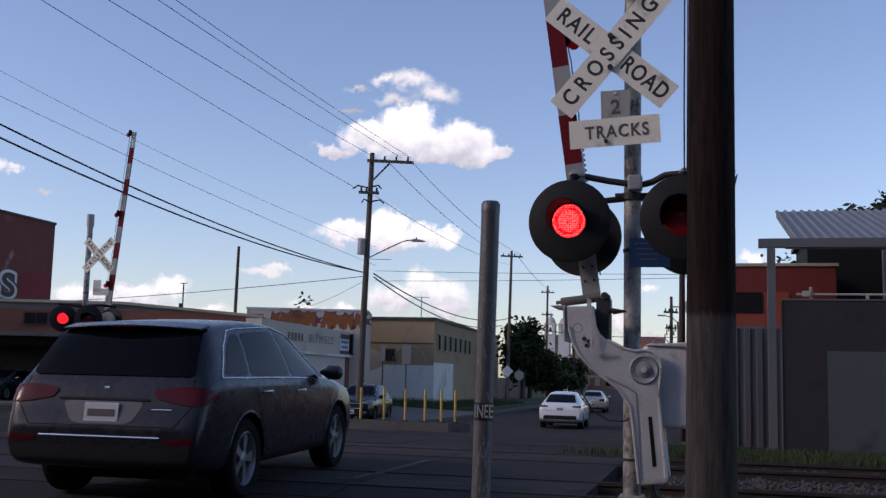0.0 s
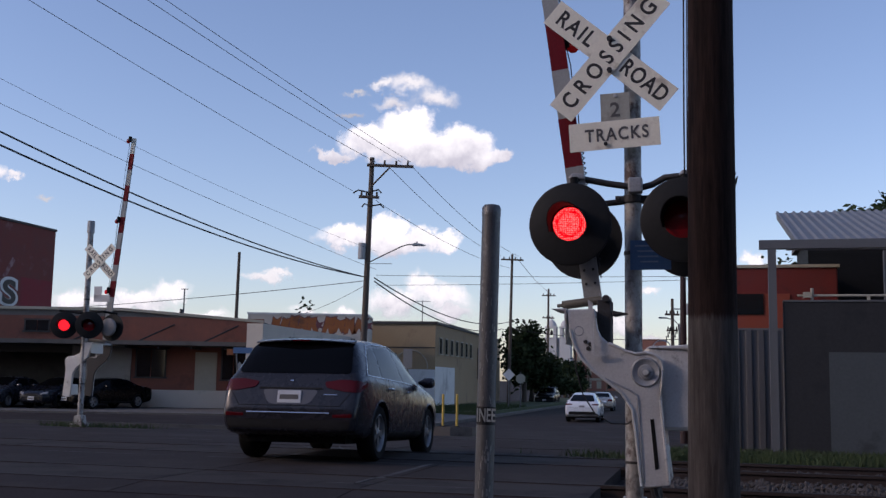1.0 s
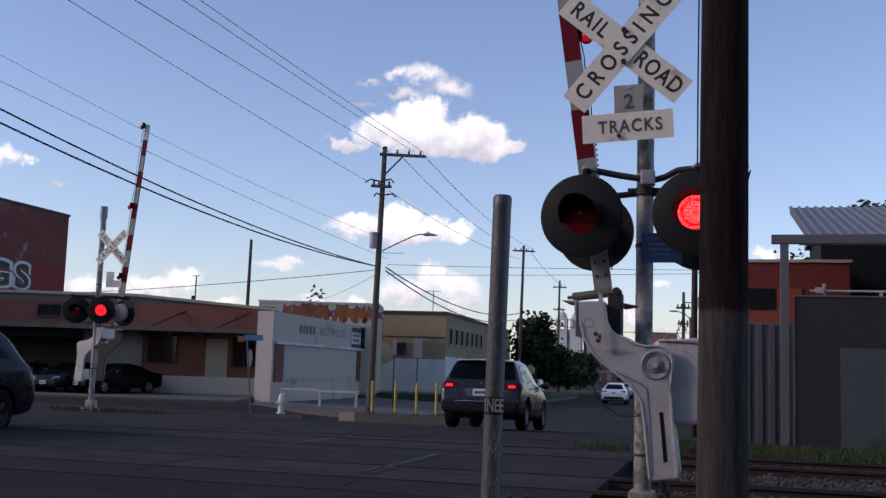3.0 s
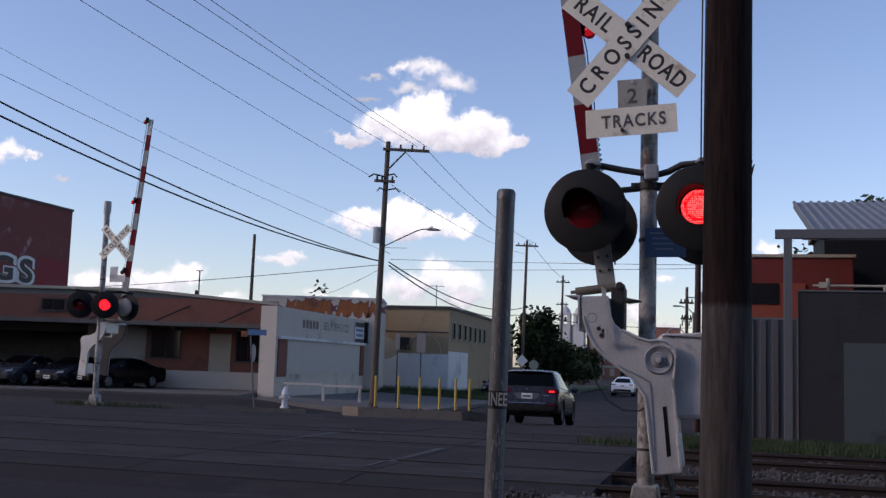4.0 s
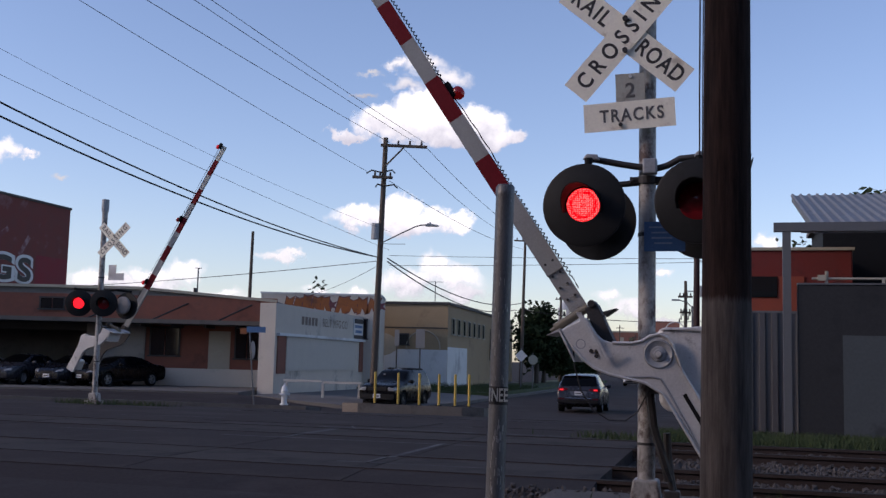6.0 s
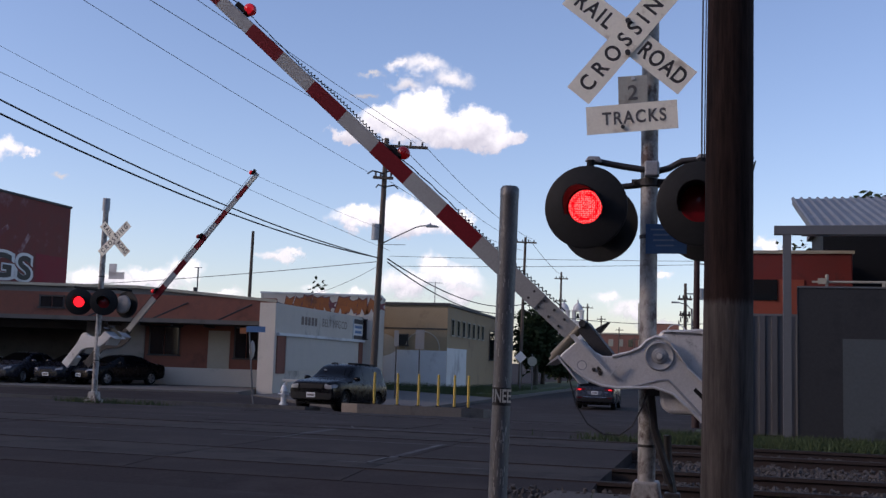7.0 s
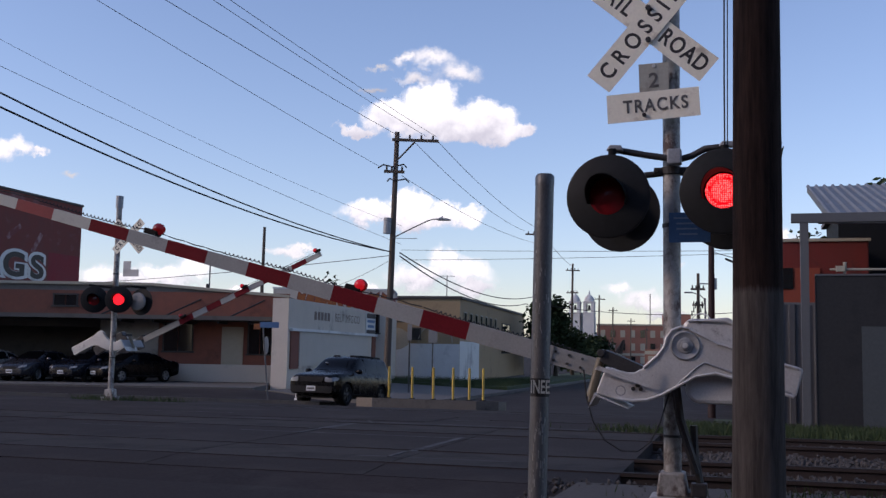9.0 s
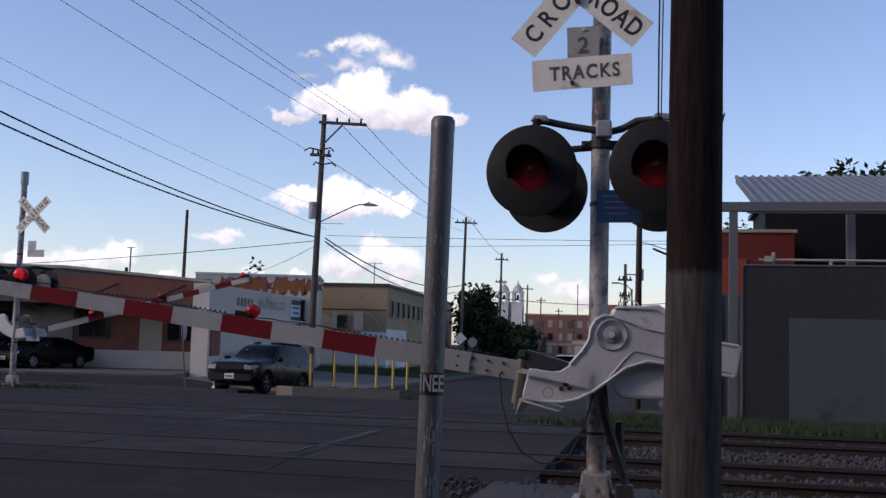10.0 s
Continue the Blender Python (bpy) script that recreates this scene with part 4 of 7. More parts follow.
# tan warehouse
tan = thing("tan_warehouse", "tan stucco two-storey warehouse with whitewashed lower walls", "building", pose(0.33, 70.0, bz, 0, 0, -12))
wall_box("wall", tan, -8.0, 0.0, 0, 30, 0, 5.9, "tan", "tan stucco wall")
wall_box("roof", tan, -8.1, 0.12, -0.12, 30.1, 5.9, 6.08, "trim_dark", "dark roof edge")
wall_box("whitewash", tan, -8.0, 0.0, -0.02, 0, 0, 2.9, "whitewash", "whitewashed lower wall")
wall_box("whitewash", tan, 0.0, 0.02, 0.05, 7.0, 0, 3.1, "whitewash", "whitewashed lower wall")
wall_box("band", tan, -8.0, 0.0, -0.03, 0, 4.3, 4.38, "trim_dark")
window(tan, -3.05, -0.04, 3.55, 0.75, 0.75, bars=0)
part("sprayed_ring", Geo().tube([(-1.65 + 1.15 * math.cos(radians(v)), -0.03, 3.05 + 1.1 * math.sin(radians(v))) for v in range(-10, 191, 10)], 0.035, 6), "cream", tan, "faded pale sprayed ring")
part("sprayed_blot", Geo().prism([(-4.3 + 0.9 * math.cos(v * 0.52) * (0.8 + 0.25 * (v % 2)), 3.2 + 0.75 * math.sin(v * 0.52)) for v in range(12)], -0.026, -0.018), "cream", tan, "faded pale sprayed blot")
for i in range(7):
    window(tan, 0.0, 0, 4.5, 0.9, 1.1, m=pose(0.03, 1.6 + 2.0 * i, 0, 0, 0, 90), frame_mat="cream", bars=0)
window(tan, 0.0, 0, 3.6, 4.0, 2.4, m=pose(0.03, 19.0, 0, 0, 0, 90), bars=3)

# unseen plain buildings, added behind and left of the camera to darken the ground
for nm, x, y, w_, d_, h_, turn in (("rear_warehouse", 2.0, -16.0, 60.0, 10.0, 9.0, -15), ("corner_warehouse", -34.0, -2.0, 12.0, 30.0, 8.0, -15)):
    rb = thing(nm, "unseen plain brick block added to shade the crossing", "building", pose(x, y, 0, 0, 0, turn))
    part("wall", Geo().box((0, 0, h_ / 2), (w_, d_, h_)), "brick", rb)
    part("roof", Geo().box((0, 0, h_ + 0.1), (w_ + 0.4, d_ + 0.4, 0.2)), "roof", rb)

# ---- right side: shed and wall ----
SW, SS = 1.25, 19.8                         # left front corner of the grey wall
wall = thing("block_wall", "slate grey painted block wall with a paler grey patch", "wall", G(SW, SS, 0.0), kind="structure")
part("blockwork", Geo().box((6.5, 0.1, 1.4), (13.0, 0.2, 2.8)), "greywall", wall, bevel=0.01)
part("paint_patch", Geo().box((5.2, -0.004, 0.95), (8.9, 0.008, 1.9)), "greypatch", wall, "paler grey patch")
part("coping", Geo().box((6.5, 0.1, 2.81), (13.0, 0.24, 0.03)), "greysteel", wall)
rl = thing("pipe_rail", "pale pipe rail on brackets along the wall top", "rail", G(SW, SS, 2.8))
part("pipe", Geo().cyl((0.25, 0.08, 0.11), (12, 0.08, 0.11), 0.022, n=10), "cream", rl, smooth=True)
for i in range(12):
    part("bracket", Geo().box((0.5 + i * 0.95, 0.08, 0.06), (0.05, 0.05, 0.1)), "cream", rl)
part("valve", Geo().box((0.42, 0.05, 0.12), (0.14, 0.09, 0.1)).cyl((0.5, 0.05, 0.12), (0.5, 0.05, 0.24), 0.03, n=8), "cream", rl)
shed = thing("open_shed", "open shed with corrugated metal roof on grey steel posts", "shed", G(SW, SS, 0.0))
for x, y in ((-0.18, 0.0), (1.85, 0.5), (5.5, 0.5), (9.5, 0.5), (5.5, 8.0)):
    part("post", Geo().box((x, y, 1.88), (0.14, 0.14, 3.76)), "greysteel", shed)
part("beam", Geo().box((6.3, 0.0, 3.83), (13.4, 0.16, 0.16)), "greysteel", shed)
part("rafter", Geo().box((0.45, 4.9, 4.8), (0.10, 6.8, 0.14), Matrix.Rotation(radians(13.8), 3, "X")), "greysteel", shed)
part("eave_beam", Geo().box((6.5, 1.9, 4.02), (12.6, 0.1, 0.12)), "greysteel", shed)
g = Geo()
for i in range(62):
    x = 0.4 + i * 0.2
    prof = [(x, 0), (x + 0.03, 0.045), (x + 0.07, 0.045), (x + 0.10, 0), (x + 0.2, 0)]
    for (xa, za), (xb, zb) in zip(prof, prof[1:]):
        g.add([(xa, 1.9, 4.12 + za), (xb, 1.9, 4.12 + zb), (xb, 8.6, 5.76 + zb), (xa, 8.6, 5.76 + za), (xa, 1.9, 4.10 + za), (xb, 1.9, 4.10 + zb), (xb, 8.6, 5.74 + zb), (xa, 8.6, 5.74 + za)], [(0, 1, 2, 3), (7, 6, 5, 4), (0, 4, 5, 1), (3, 2, 6, 7)])
part("roof_sheet", g, "steel_roof", shed, "corrugated metal roof")
fen = thing("corrugated_fence", "grey corrugated metal fence behind the tracks", "fence", G(0.0, 22.2, 0.0))
for i in range(6):
    x = i * 0.24
    pf = [(x, 0), (x + 0.05, 0), (x + 0.07, 0.04), (x + 0.12, 0.04), (x + 0.17, 0.04), (x + 0.19, 0), (x + 0.24, 0)]
    part("sheet", Geo().loft([[(a, b, 0) for a, b in pf] + [(a, b + 0.008, 0) for a, b in reversed(pf)], [(a, b, 2.4) for a, b in pf] + [(a, b + 0.008, 2.4) for a, b in reversed(pf)]]), "fence", fen)
part("top_rail", Geo().box((0.7, 0.06, 2.42), (1.45, 0.08, 0.05)), "greysteel", fen)
box = thing("freight_container", "red and orange steel freight container behind the wall", "container", G(0.2, 29.0, 0.0))
part("body", Geo().box((1.5, 1.2, 2.2), (3.0, 2.4, 4.4)), "redbox", box, bevel=0.03)
part("lower_panel", Geo().box((0.9, -0.02, 2.75), (1.8, 0.04, 1.9)), "orangebox", box, "orange lower panel")
part("window", Geo().box((0.75, -0.05, 3.42), (0.75, 0.04, 0.55)), "winglass", box, "dark window")
part("roof_edge", Geo().box((1.5, 1.2, 4.43), (3.1, 2.5, 0.08)), "cream", box)
# the store's black stands in for the shade under the shed roof
back = thing("dark_store", "store building behind the shed, coloured black for the shade there", "building", G(2.7, 31.6, 0.0))
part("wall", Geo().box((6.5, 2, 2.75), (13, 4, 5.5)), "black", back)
part("roof", Geo().box((6.5, 2, 5.56), (13.3, 4.3, 0.12)), "roof", back)


# ---- street furniture ----
def at_ground(x, y, dz=0.0):
    w, s = x * CS - y * SN, x * SN + y * CS
    return pose(x, y, level(x, y) + dz + (LOT if s > 41.5 and w < -12.6 else 0.0))


LOT = 0.10                                 # the works side lies above the street


slab("verge", [(-1.7, 8.0), (-1.5, 9.6), (40, 9.6), (40, -10), (-0.2, -10), (-0.2, 2.0), (-1.2, 5.5)], 0.035, "dirt", "grey-brown dirt verge beside the street", "verge")
slab("grass_verge", [(-0.6, 16.9), (40, 16.9), (40, 22), (-0.6, 24)], 0.03, "grass", "strip of short grass along the tracks", "grass")
slab("island", [(-12.0, 32.4), (-11.4, 32.2), (-8.2, 33.2), (-7.6, 33.8), (-7.9, 36.4), (-11.2, 36.4), (-12.0, 35.6)], 0.29, "kerb", "low kerbed concrete island with yellow posts", "traffic island")
slab("pavement", [(-15.6, 32.9), (-13.6, 33.2), (-13.6, 34.6), (-16, 34.6), (-40, 27), (-40, 25.6)], 0.12, "concrete", "worn concrete pavement at the corner", "pavement")
slab("pavement", [(-20.2, 43.0, 0.38), (-17.0, 41.7, 0.2), (-14.0, 40.5, 0.1), (-12.6, 41.5, 0.1), (-12.6, 50, 0.15), (-20.2, 50, 0.42)], 0.12, "concrete", "worn concrete pavement along the works", "pavement", drop=0.6)
slab("pavement", [(-20.2, 50, 0.42), (-12.6, 50, 0.15), (-12.6, 95, 0.15), (-20.2, 95, 0.42)], 0.12, "concrete", "worn concrete pavement along the works", "pavement", drop=0.6)
slab("grass_verge", [(-30, 60), (-16.8, 60), (-16.8, 67), (-30, 67)], 0.47, "grass", "grass strip before the tan warehouse", "grass", drop=0.6)
solid("forecourt", Geo().box((-34.4, 50.0, -0.72), (51.2, 8.0, 0.8)), "concrete", "worn concrete forecourt before the workshop", "pavement", "structure")
g = Geo()
xs, ys = (-60, -40, -30, -22, -15, -8.8, -4.5), (36, 38.5, 41, 43.5, 46.0)
side = []
for y in ys:
    for x in xs:
        u = (y - 36) / 10.0 * (0.0 if x > -5 else 1.0)
        z = level(x, y) * (1 - u) + -0.41 * u
        side.append((x, y, max(z, level(x, y)) + 0.004))
g.add(side, [(j * 7 + i, j * 7 + i + 1, j * 7 + i + 8, j * 7 + i + 7) for j in range(4) for i in range(6)])
solid("side_street", g, "asphalt", "dark asphalt side street rising to the workshop", "road", "structure")
slab("grass_verge", [(-17.5, 60), (-12.9, 60), (-12.9, 120), (-17.5, 120)], 0.36, "grass", "grass strip along the far street", "grass")
slab("pavement", [(-0.2, 26), (3, 26), (3, 140), (-0.2, 140)], 0.12, "concrete", "pavement along the far street", "pavement")
slab("road_line", [(-11.5, 22.6), (-3.0, 22.6), (-3.0, 22.75), (-11.5, 22.75)], 0.004, "line", "worn white stop line on the asphalt", "road marking", drop=0.005)

post = None
for i, px in enumerate(((-2.25, 35.9), (-1.47, 36.0), (-0.75, 35.9), (-0.08, 35.6), (0.46, 35.4), (0.92, 35.2))):
    m = at_ground(px[0], px[1], 0.285)
    if post is None:
        post = thing("traffic_post", "slim yellow plastic traffic post on the island", "bollard", m, group="yellow posts")
        part("pole", Geo().cyl((0, 0, 0.03), (0, 0, 1.06), 0.042, n=12).cyl((0, 0, 1.06), (0, 0, 1.09), 0.045, 0.02, n=12), "yellow", post, smooth=True)
        part("foot", Geo().cyl((0, 0, 0), (0, 0, 0.04), 0.12, 0.09, n=12), "black", post)
    else:
        copy_thing(post, m)

hyd = thing("fire_hydrant", "pale grey fire hydrant on the corner", "hydrant", at_ground(-5.45, 36.84, 0.14))
part("barrel", Geo().lathe([(0.15, 0), (0.15, 0.05), (0.1, 0.06), (0.1, 0.45), (0.13, 0.46), (0.13, 0.5), (0.11, 0.52), (0.09, 0.62), (0.05, 0.68), (0.03, 0.70), (0.03, 0.75), (0, 0.75)], 18), "whitewash", hyd, smooth=True)
part("outlet", Geo().cyl((-0.19, 0, 0.36), (0.19, 0, 0.36), 0.055, n=12), "alu", hyd)
part("outlet", Geo().cyl((0, -0.2, 0.33), (0, 0, 0.33), 0.075, n=12), "alu", hyd)

bench = thing("low_barrier", "two low white bench-like barriers before the works", "barrier", pose(-5.2, 46.5, -0.42, 0, 0, -3))
part("rail", Geo().box((-0.9, 0, 0.66), (1.7, 0.3, 0.09)), "white", bench)
part("rail", Geo().box((0.86, 0, 0.61), (1.7, 0.3, 0.09)), "white", bench)
for x in (-1.6, 0.0, 1.6):
    part("leg", Geo().box((x, 0, 0.26), (0.1, 0.24, 0.62)), "white", bench)

st = thing("street_name_sign", "blue street name sign on a thin leaning post", "street sign", at_ground(-7.2, 40.0))
part("pole", Geo().cyl((0.15, 0, 0), (-0.15, 0, 3.05), 0.03, n=8), "greysteel", st)
part("blade", Geo().box((0.12, -0.03, 2.93), (0.72, 0.02, 0.22)), "blue_sign", st, "blue name blade")
part("blade", Geo().box((-0.36, -0.03, 2.86), (0.24, 0.02, 0.22)), "orange", st, "small yellow blade")
part("back_plate", Geo().lathe([(0, 0), (0.36, 0), (0.36, 0.01), (0, 0.01)], 8, pose(0.0, 0.05, 2.15, 90, 0, 0) @ Matrix.Diagonal((0.3, 1, 1, 1))), "white", st, "sign seen edge-on")

def road_sign(x, y, h, shape, label, material="whitewash", size=0.75):
    t = thing("road_sign", label, "road sign", at_ground(x, y))
    part("pole", Geo().cyl((0, 0, 0), (0, 0, h + 0.5), 0.04, n=8), "greysteel", t)
    n = 4 if shape == "diamond" else 8
    off = 0 if shape == "diamond" else math.pi / 8
    part("plate", Geo().prism([(size * 0.7 * math.cos(2 * math.pi * i / n + off), h + size * 0.7 * math.sin(2 * math.pi * i / n + off)) for i in range(n)], -0.06, -0.04), material, t)
    return t


road_sign(5.3, 71.0, 2.5, "diamond", "back of a pale diamond road sign on a post", size=0.58)
road_sign(6.35, 74.0, 2.25, "stop", "back of a pale octagonal sign on a post", "cream", 0.5)
for x, y, wid, hgt, top in ((-2.25, 52.0, 0.22, 0.80, 2.72), (-1.10, 52.0, 0.44, 0.95, 2.78)):
    sg = thing("road_sign", "grey back of an upright road sign on a thin post", "road sign", at_ground(x, y))
    base_z = sg.matrix_basis.translation.z
    part("pole", Geo().cyl((0, 0, 0), (0, 0, top - base_z), 0.035, n=8), "trim_dark", sg)
    part("plate", Geo().box((0, -0.05, top - base_z - hgt / 2), (wid, 0.015, hgt)), "greypaint", sg, "dull grey sign back")


# ---- poles and wires ----
def utility_pole(x, y, h, arms, label, lean=0.0, r=0.16, wood="polewood"):
    t = thing("utility_pole", label, "utility pole", pose(x, y, level(x, y) - 0.1, 0, lean, 0), group="utility poles")
    part("pole", Geo().cyl((0, 0, 0), (0, 0, h), r, r * 0.65, n=14), wood, t, smooth=True)
    for z, x0, x1 in arms:
        part("crossarm", Geo().box(((x0 + x1) / 2, -0.14, z), (x1 - x0, 0.1, 0.12)), "polewood", t)
        for k in range(4):
            xx = x0 + (x1 - x0) * (k + 0.5) / 4
            part("insulator", Geo().cyl((xx, -0.14, z + 0.06), (xx, -0.14, z + 0.24), 0.05, 0.04, n=8), "iron", t)
    return t


up = utility_pole(-2.98, 45.8, 11.95, ((11.58, -0.2, 1.85), (10.15, -0.5, 0.4)), "tall wooden utility pole with crossarm, transformer and street light", 1.2)
part("brace", Geo().tube([(0.05, -0.16, 10.65), (0.8, -0.16, 11.5)], 0.04, 6), "polewood", up)
part("transformer", Geo().cyl((-0.25, -0.1, 7.4), (-0.25, -0.1, 8.1), 0.17, n=14), "alu_dark", up)
for dx, dz in ((-0.55, 10.35), (-0.25, 9.75), (0.45, 9.75), (0.35, 10.4)):
    part("insulator", Geo().tube([(0, -0.1, dz), (dx, -0.1, dz + 0.1), (dx * 1.4, -0.1, dz - 0.05)], 0.035, 6), "iron", up)
part("lamp_arm", Geo().tube([(0, -0.1, 7.22), (0.8, -0.4, 7.62), (1.5, -0.7, 7.95), (1.75, -0.8, 8.02), (2.0, -0.9, 8.03)], 0.028, 8).tube([(0, -0.1, 7.22), (0.5, -0.3, 7.2), (1.1, -0.5, 7.2)], 0.012, 5), "greysteel", up)
part("lamp_head", Geo().prism([(1.92, 8.0), (2.0, 7.96), (2.45, 7.97), (2.55, 8.0), (2.40, 8.05), (2.05, 8.09)], -1.06, -0.84).cyl((2.15, -0.95, 8.07), (2.15, -0.95, 8.15), 0.04, n=8), "alu_dark", up, "street light head", bevel=0.02)
part("sleeve", Geo().cyl((0, 0, 0.0), (0, 0, 0.5), 0.185, n=14), "iron", up, "dark sleeve")
utility_pole(6.25, 84.0, 12.4, ((11.95, -0.9, 0.9),), "wooden utility pole with crossarm along the far street", 1.0, 0.15)
utility_pole(13.55, 122.0, 13.0, ((12.2, -0.8, 0.8), (9.6, -0.7, 0.7)), "wooden utility pole with two crossarms on the far street", 0.5, 0.17)
for x, y, top in ((22.6, 165.0, 10.9), (30.8, 205.0, 10.9), (40.2, 240.0, 10.1), (46.0, 252.0, 8.4), (51.3, 290.0, 9.5), (60.8, 330.0, 9.3)):
    utility_pole(x, y, top + 1.0, ((top + 0.35, -0.9, 0.9),) if y < 270 else (), "slim far utility pole", 0.5, 0.17)
utility_pole(-11.5, 62.0, 9.6, (), "bare dark pole behind the roofs", 0.5, 0.13)
utility_pole(7.2, 30.0, 6.2, (), "dark red-brown steel pole across the tracks", 0.3, 0.115, "rustpole")
line_pole = utility_pole(15.2, 66.0, 7.6, ((6.6, -0.5, 0.4), (5.6, -0.4, 0.3)), "utility pole with insulators and a street light", 0, 0.14)
for k in range(9):
    part("insulator", Geo().cyl((-0.45 + 0.11 * k, -0.25, 4.9 + 0.25 * (k % 4)), (-0.45 + 0.11 * k, -0.25, 5.25 + 0.25 * (k % 4)), 0.045, 0.03, n=6), "iron", line_pole)
part("transformer", Geo().cyl((0.95, -0.1, 6.6), (0.95, -0.1, 7.3), 0.2, n=12).box((0.5, -0.1, 6.95), (0.9, 0.08, 0.08)), "alu_dark", line_pole, "grey transformer can")


sl = thing("street_lamp", "grey street lamp with a long arm across the tracks", "street lamp", pose(14.2, 60.0, -0.9), group="street lamps")
part("pole", Geo().cyl((0, 0, 0), (0, 0, 5.6), 0.07, 0.045, n=10), "greysteel", sl)
part("arm", Geo().tube([(0, 0, 5.5), (-0.3, 0, 5.8), (-0.75, 0, 5.92)], 0.028, 6), "greysteel", sl)
part("head", Geo().box((-0.95, 0, 5.92), (0.45, 0.18, 0.09)), "alu_dark", sl, bevel=0.03)


def wire(a, b, sag, r=0.012, label="black overhead cable strung between utility poles"):
    a, b = Vector(a), Vector(b)
    n = 28
    pts = [a.lerp(b, i / n) - Vector((0, 0, 4 * sag * (i / n) * (1 - i / n))) for i in range(n + 1)]
    solid("overhead_cable", Geo().tube(pts, r, 5), "cable", label, "cable", group="overhead cables")


wire((-2.92, 45.80, 5.70), (-12.33, 18.55, 7.81), 0.577, 0.024)
wire((-2.92, 45.80, 5.70), (-12.31, 18.55, 7.43), 0.613, 0.026)
wire((-2.44, 45.80, 6.03), (-15.25, 26.84, 10.03), 0.162, 0.008)
wire((-2.45, 45.80, 6.84), (-15.32, 26.84, 10.96), 0.391, 0.006)
wire((-3.51, 45.60, 9.46), (-12.72, 14.24, 10.67), 0.15, 0.009)
wire((-2.57, 45.80, 10.81), (-10.59, 14.12, 9.92), 0.12, 0.010)
wire((-1.44, 45.80, 10.84), (-9.35, 14.12, 9.95), 0.12, 0.009)
wire((-1.02, 45.80, 10.85), (-8.92, 14.12, 9.96), 0.12, 0.009)
wire((-2.92, 45.80, 5.53), (-27.65, 61.42, 4.64), 0.20, 0.016)
wire((-2.91, 45.80, 5.33), (-11.53, 70.00, 5.10), 0.50, 0.010)
wire((-2.50, 45.80, 5.66), (6.40, 84.00, 6.01), 0.90, 0.030)
wire((-2.49, 45.80, 5.51), (5.68, 84.00, 5.40), 0.90, 0.030)
wire((-1.94, 45.80, 10.57), (5.5, 84.00, 11.25), 0.50, 0.013)
wire((-1.01, 45.80, 10.72), (7.0, 84.00, 11.25), 0.50, 0.013)
wire((-2.52, 45.80, 9.09), (6.25, 84.00, 10.31), 0.40, 0.012)
wire((6.49, 84.00, 5.56), (14.03, 122.00, 6.28), 0.40, 0.030)
wire((6.8, 84.00, 11.2), (14.0, 122.00, 11.4), 0.30, 0.020)
wire((-2.49, 47.00, 5.90), (22.56, 31.60, 5.04), 0.15, 0.010)
wire((-2.48, 47.00, 5.45), (22.54, 31.60, 5.35), 0.20, 0.010)
wire((6.27, 84.00, 5.42), (23.48, 78.80, 5.00), 0.60, 0.025)
wire((7.15, 30.0, 4.35), (16.5, 36.0, 3.3), 0.12, 0.012)
wire((7.6, 29.9, 4.12), (9.2, 30.6, 3.75), 0.04, 0.035, "thick black cable splice hanging beside a pole")


# ---- trees and distance ----
def tree(x, y, h, spread, seed, label, trunk=0.25, clumps=420, base=None):
    rnd = random.Random(seed)
    z0 = level(x, y) if base is None else base
    t = thing("tree", label, "tree", pose(x, y, z0))
    g = Geo().cyl((0, 0, -0.2), (0.1, 0, h * 0.5), trunk, trunk * 0.5, n=8)
    tips = []
    for k in range(6):
        a = k * 1.05 + rnd.random()
        p = Vector((math.cos(a) * spread * 0.5, math.sin(a) * spread * 0.4, h * (0.6 + 0.25 * rnd.random())))
        g.cyl((0.05, 0, h * 0.35), p, trunk * 0.45, trunk * 0.12, n=6)
        tips.append(p)
    part("trunk", g, "bark", t)
    c = Geo()
    for k in range(clumps):
        base_p = rnd.choice(tips)
        p = base_p + Vector((rnd.gauss(0, spread * 0.24), rnd.gauss(0, spread * 0.22), rnd.gauss(0, h * 0.11)))
        for q in range(9):
            o = p + Vector((rnd.gauss(0, 0.25), rnd.gauss(0, 0.25), rnd.gauss(0, 0.2)))
            s = (0.13 + 0.15 * rnd.random()) * (1.0 if y > 70 else 0.75)
            u = Vector((rnd.gauss(0, 1), rnd.gauss(0, 1), rnd.gauss(0, 0.6))).normalized()
            v = u.cross(Vector((rnd.gauss(0, 1), rnd.gauss(0, 1), rnd.gauss(0, 1)))).normalized()
            c.add([o + u * s, o + v * s * 0.6, o - u * s, o - v * s * 0.6], [(0, 1, 2, 3)])
    me = bpy.data.meshes.new("crown")
    me.from_pydata(c.v, [], c.f)
    part("crown", me, "leaf", t)
    return t


tree(8.2, 92, 6.6, 1.5, 1, "dark green leafy tree beside the far street", clumps=800)
tree(9.2, 96, 4.6, 2.4, 2, "dark green bushy tree beside the far street", clumps=800)
tree(16.0, 125, 4.3, 2.2, 3, "low rounded dark green tree beside the far street", clumps=900)
tree(11.6, 104, 3.0, 2.0, 4, "low dark bush beside the far street", clumps=700)
tree(14.2, 118, 2.4, 2.2, 14, "low dark bush beside the far street", clumps=700)
tree(18.6, 140, 2.4, 2.4, 15, "low dark bush beside the far street", clumps=500)
tree(19.6, 44, 8.8, 2.2, 5, "dark leafy tree behind the shed", clumps=2200)
tree(22.6, 46, 9.7, 2.6, 6, "dark leafy tree behind the shed", clumps=2200)
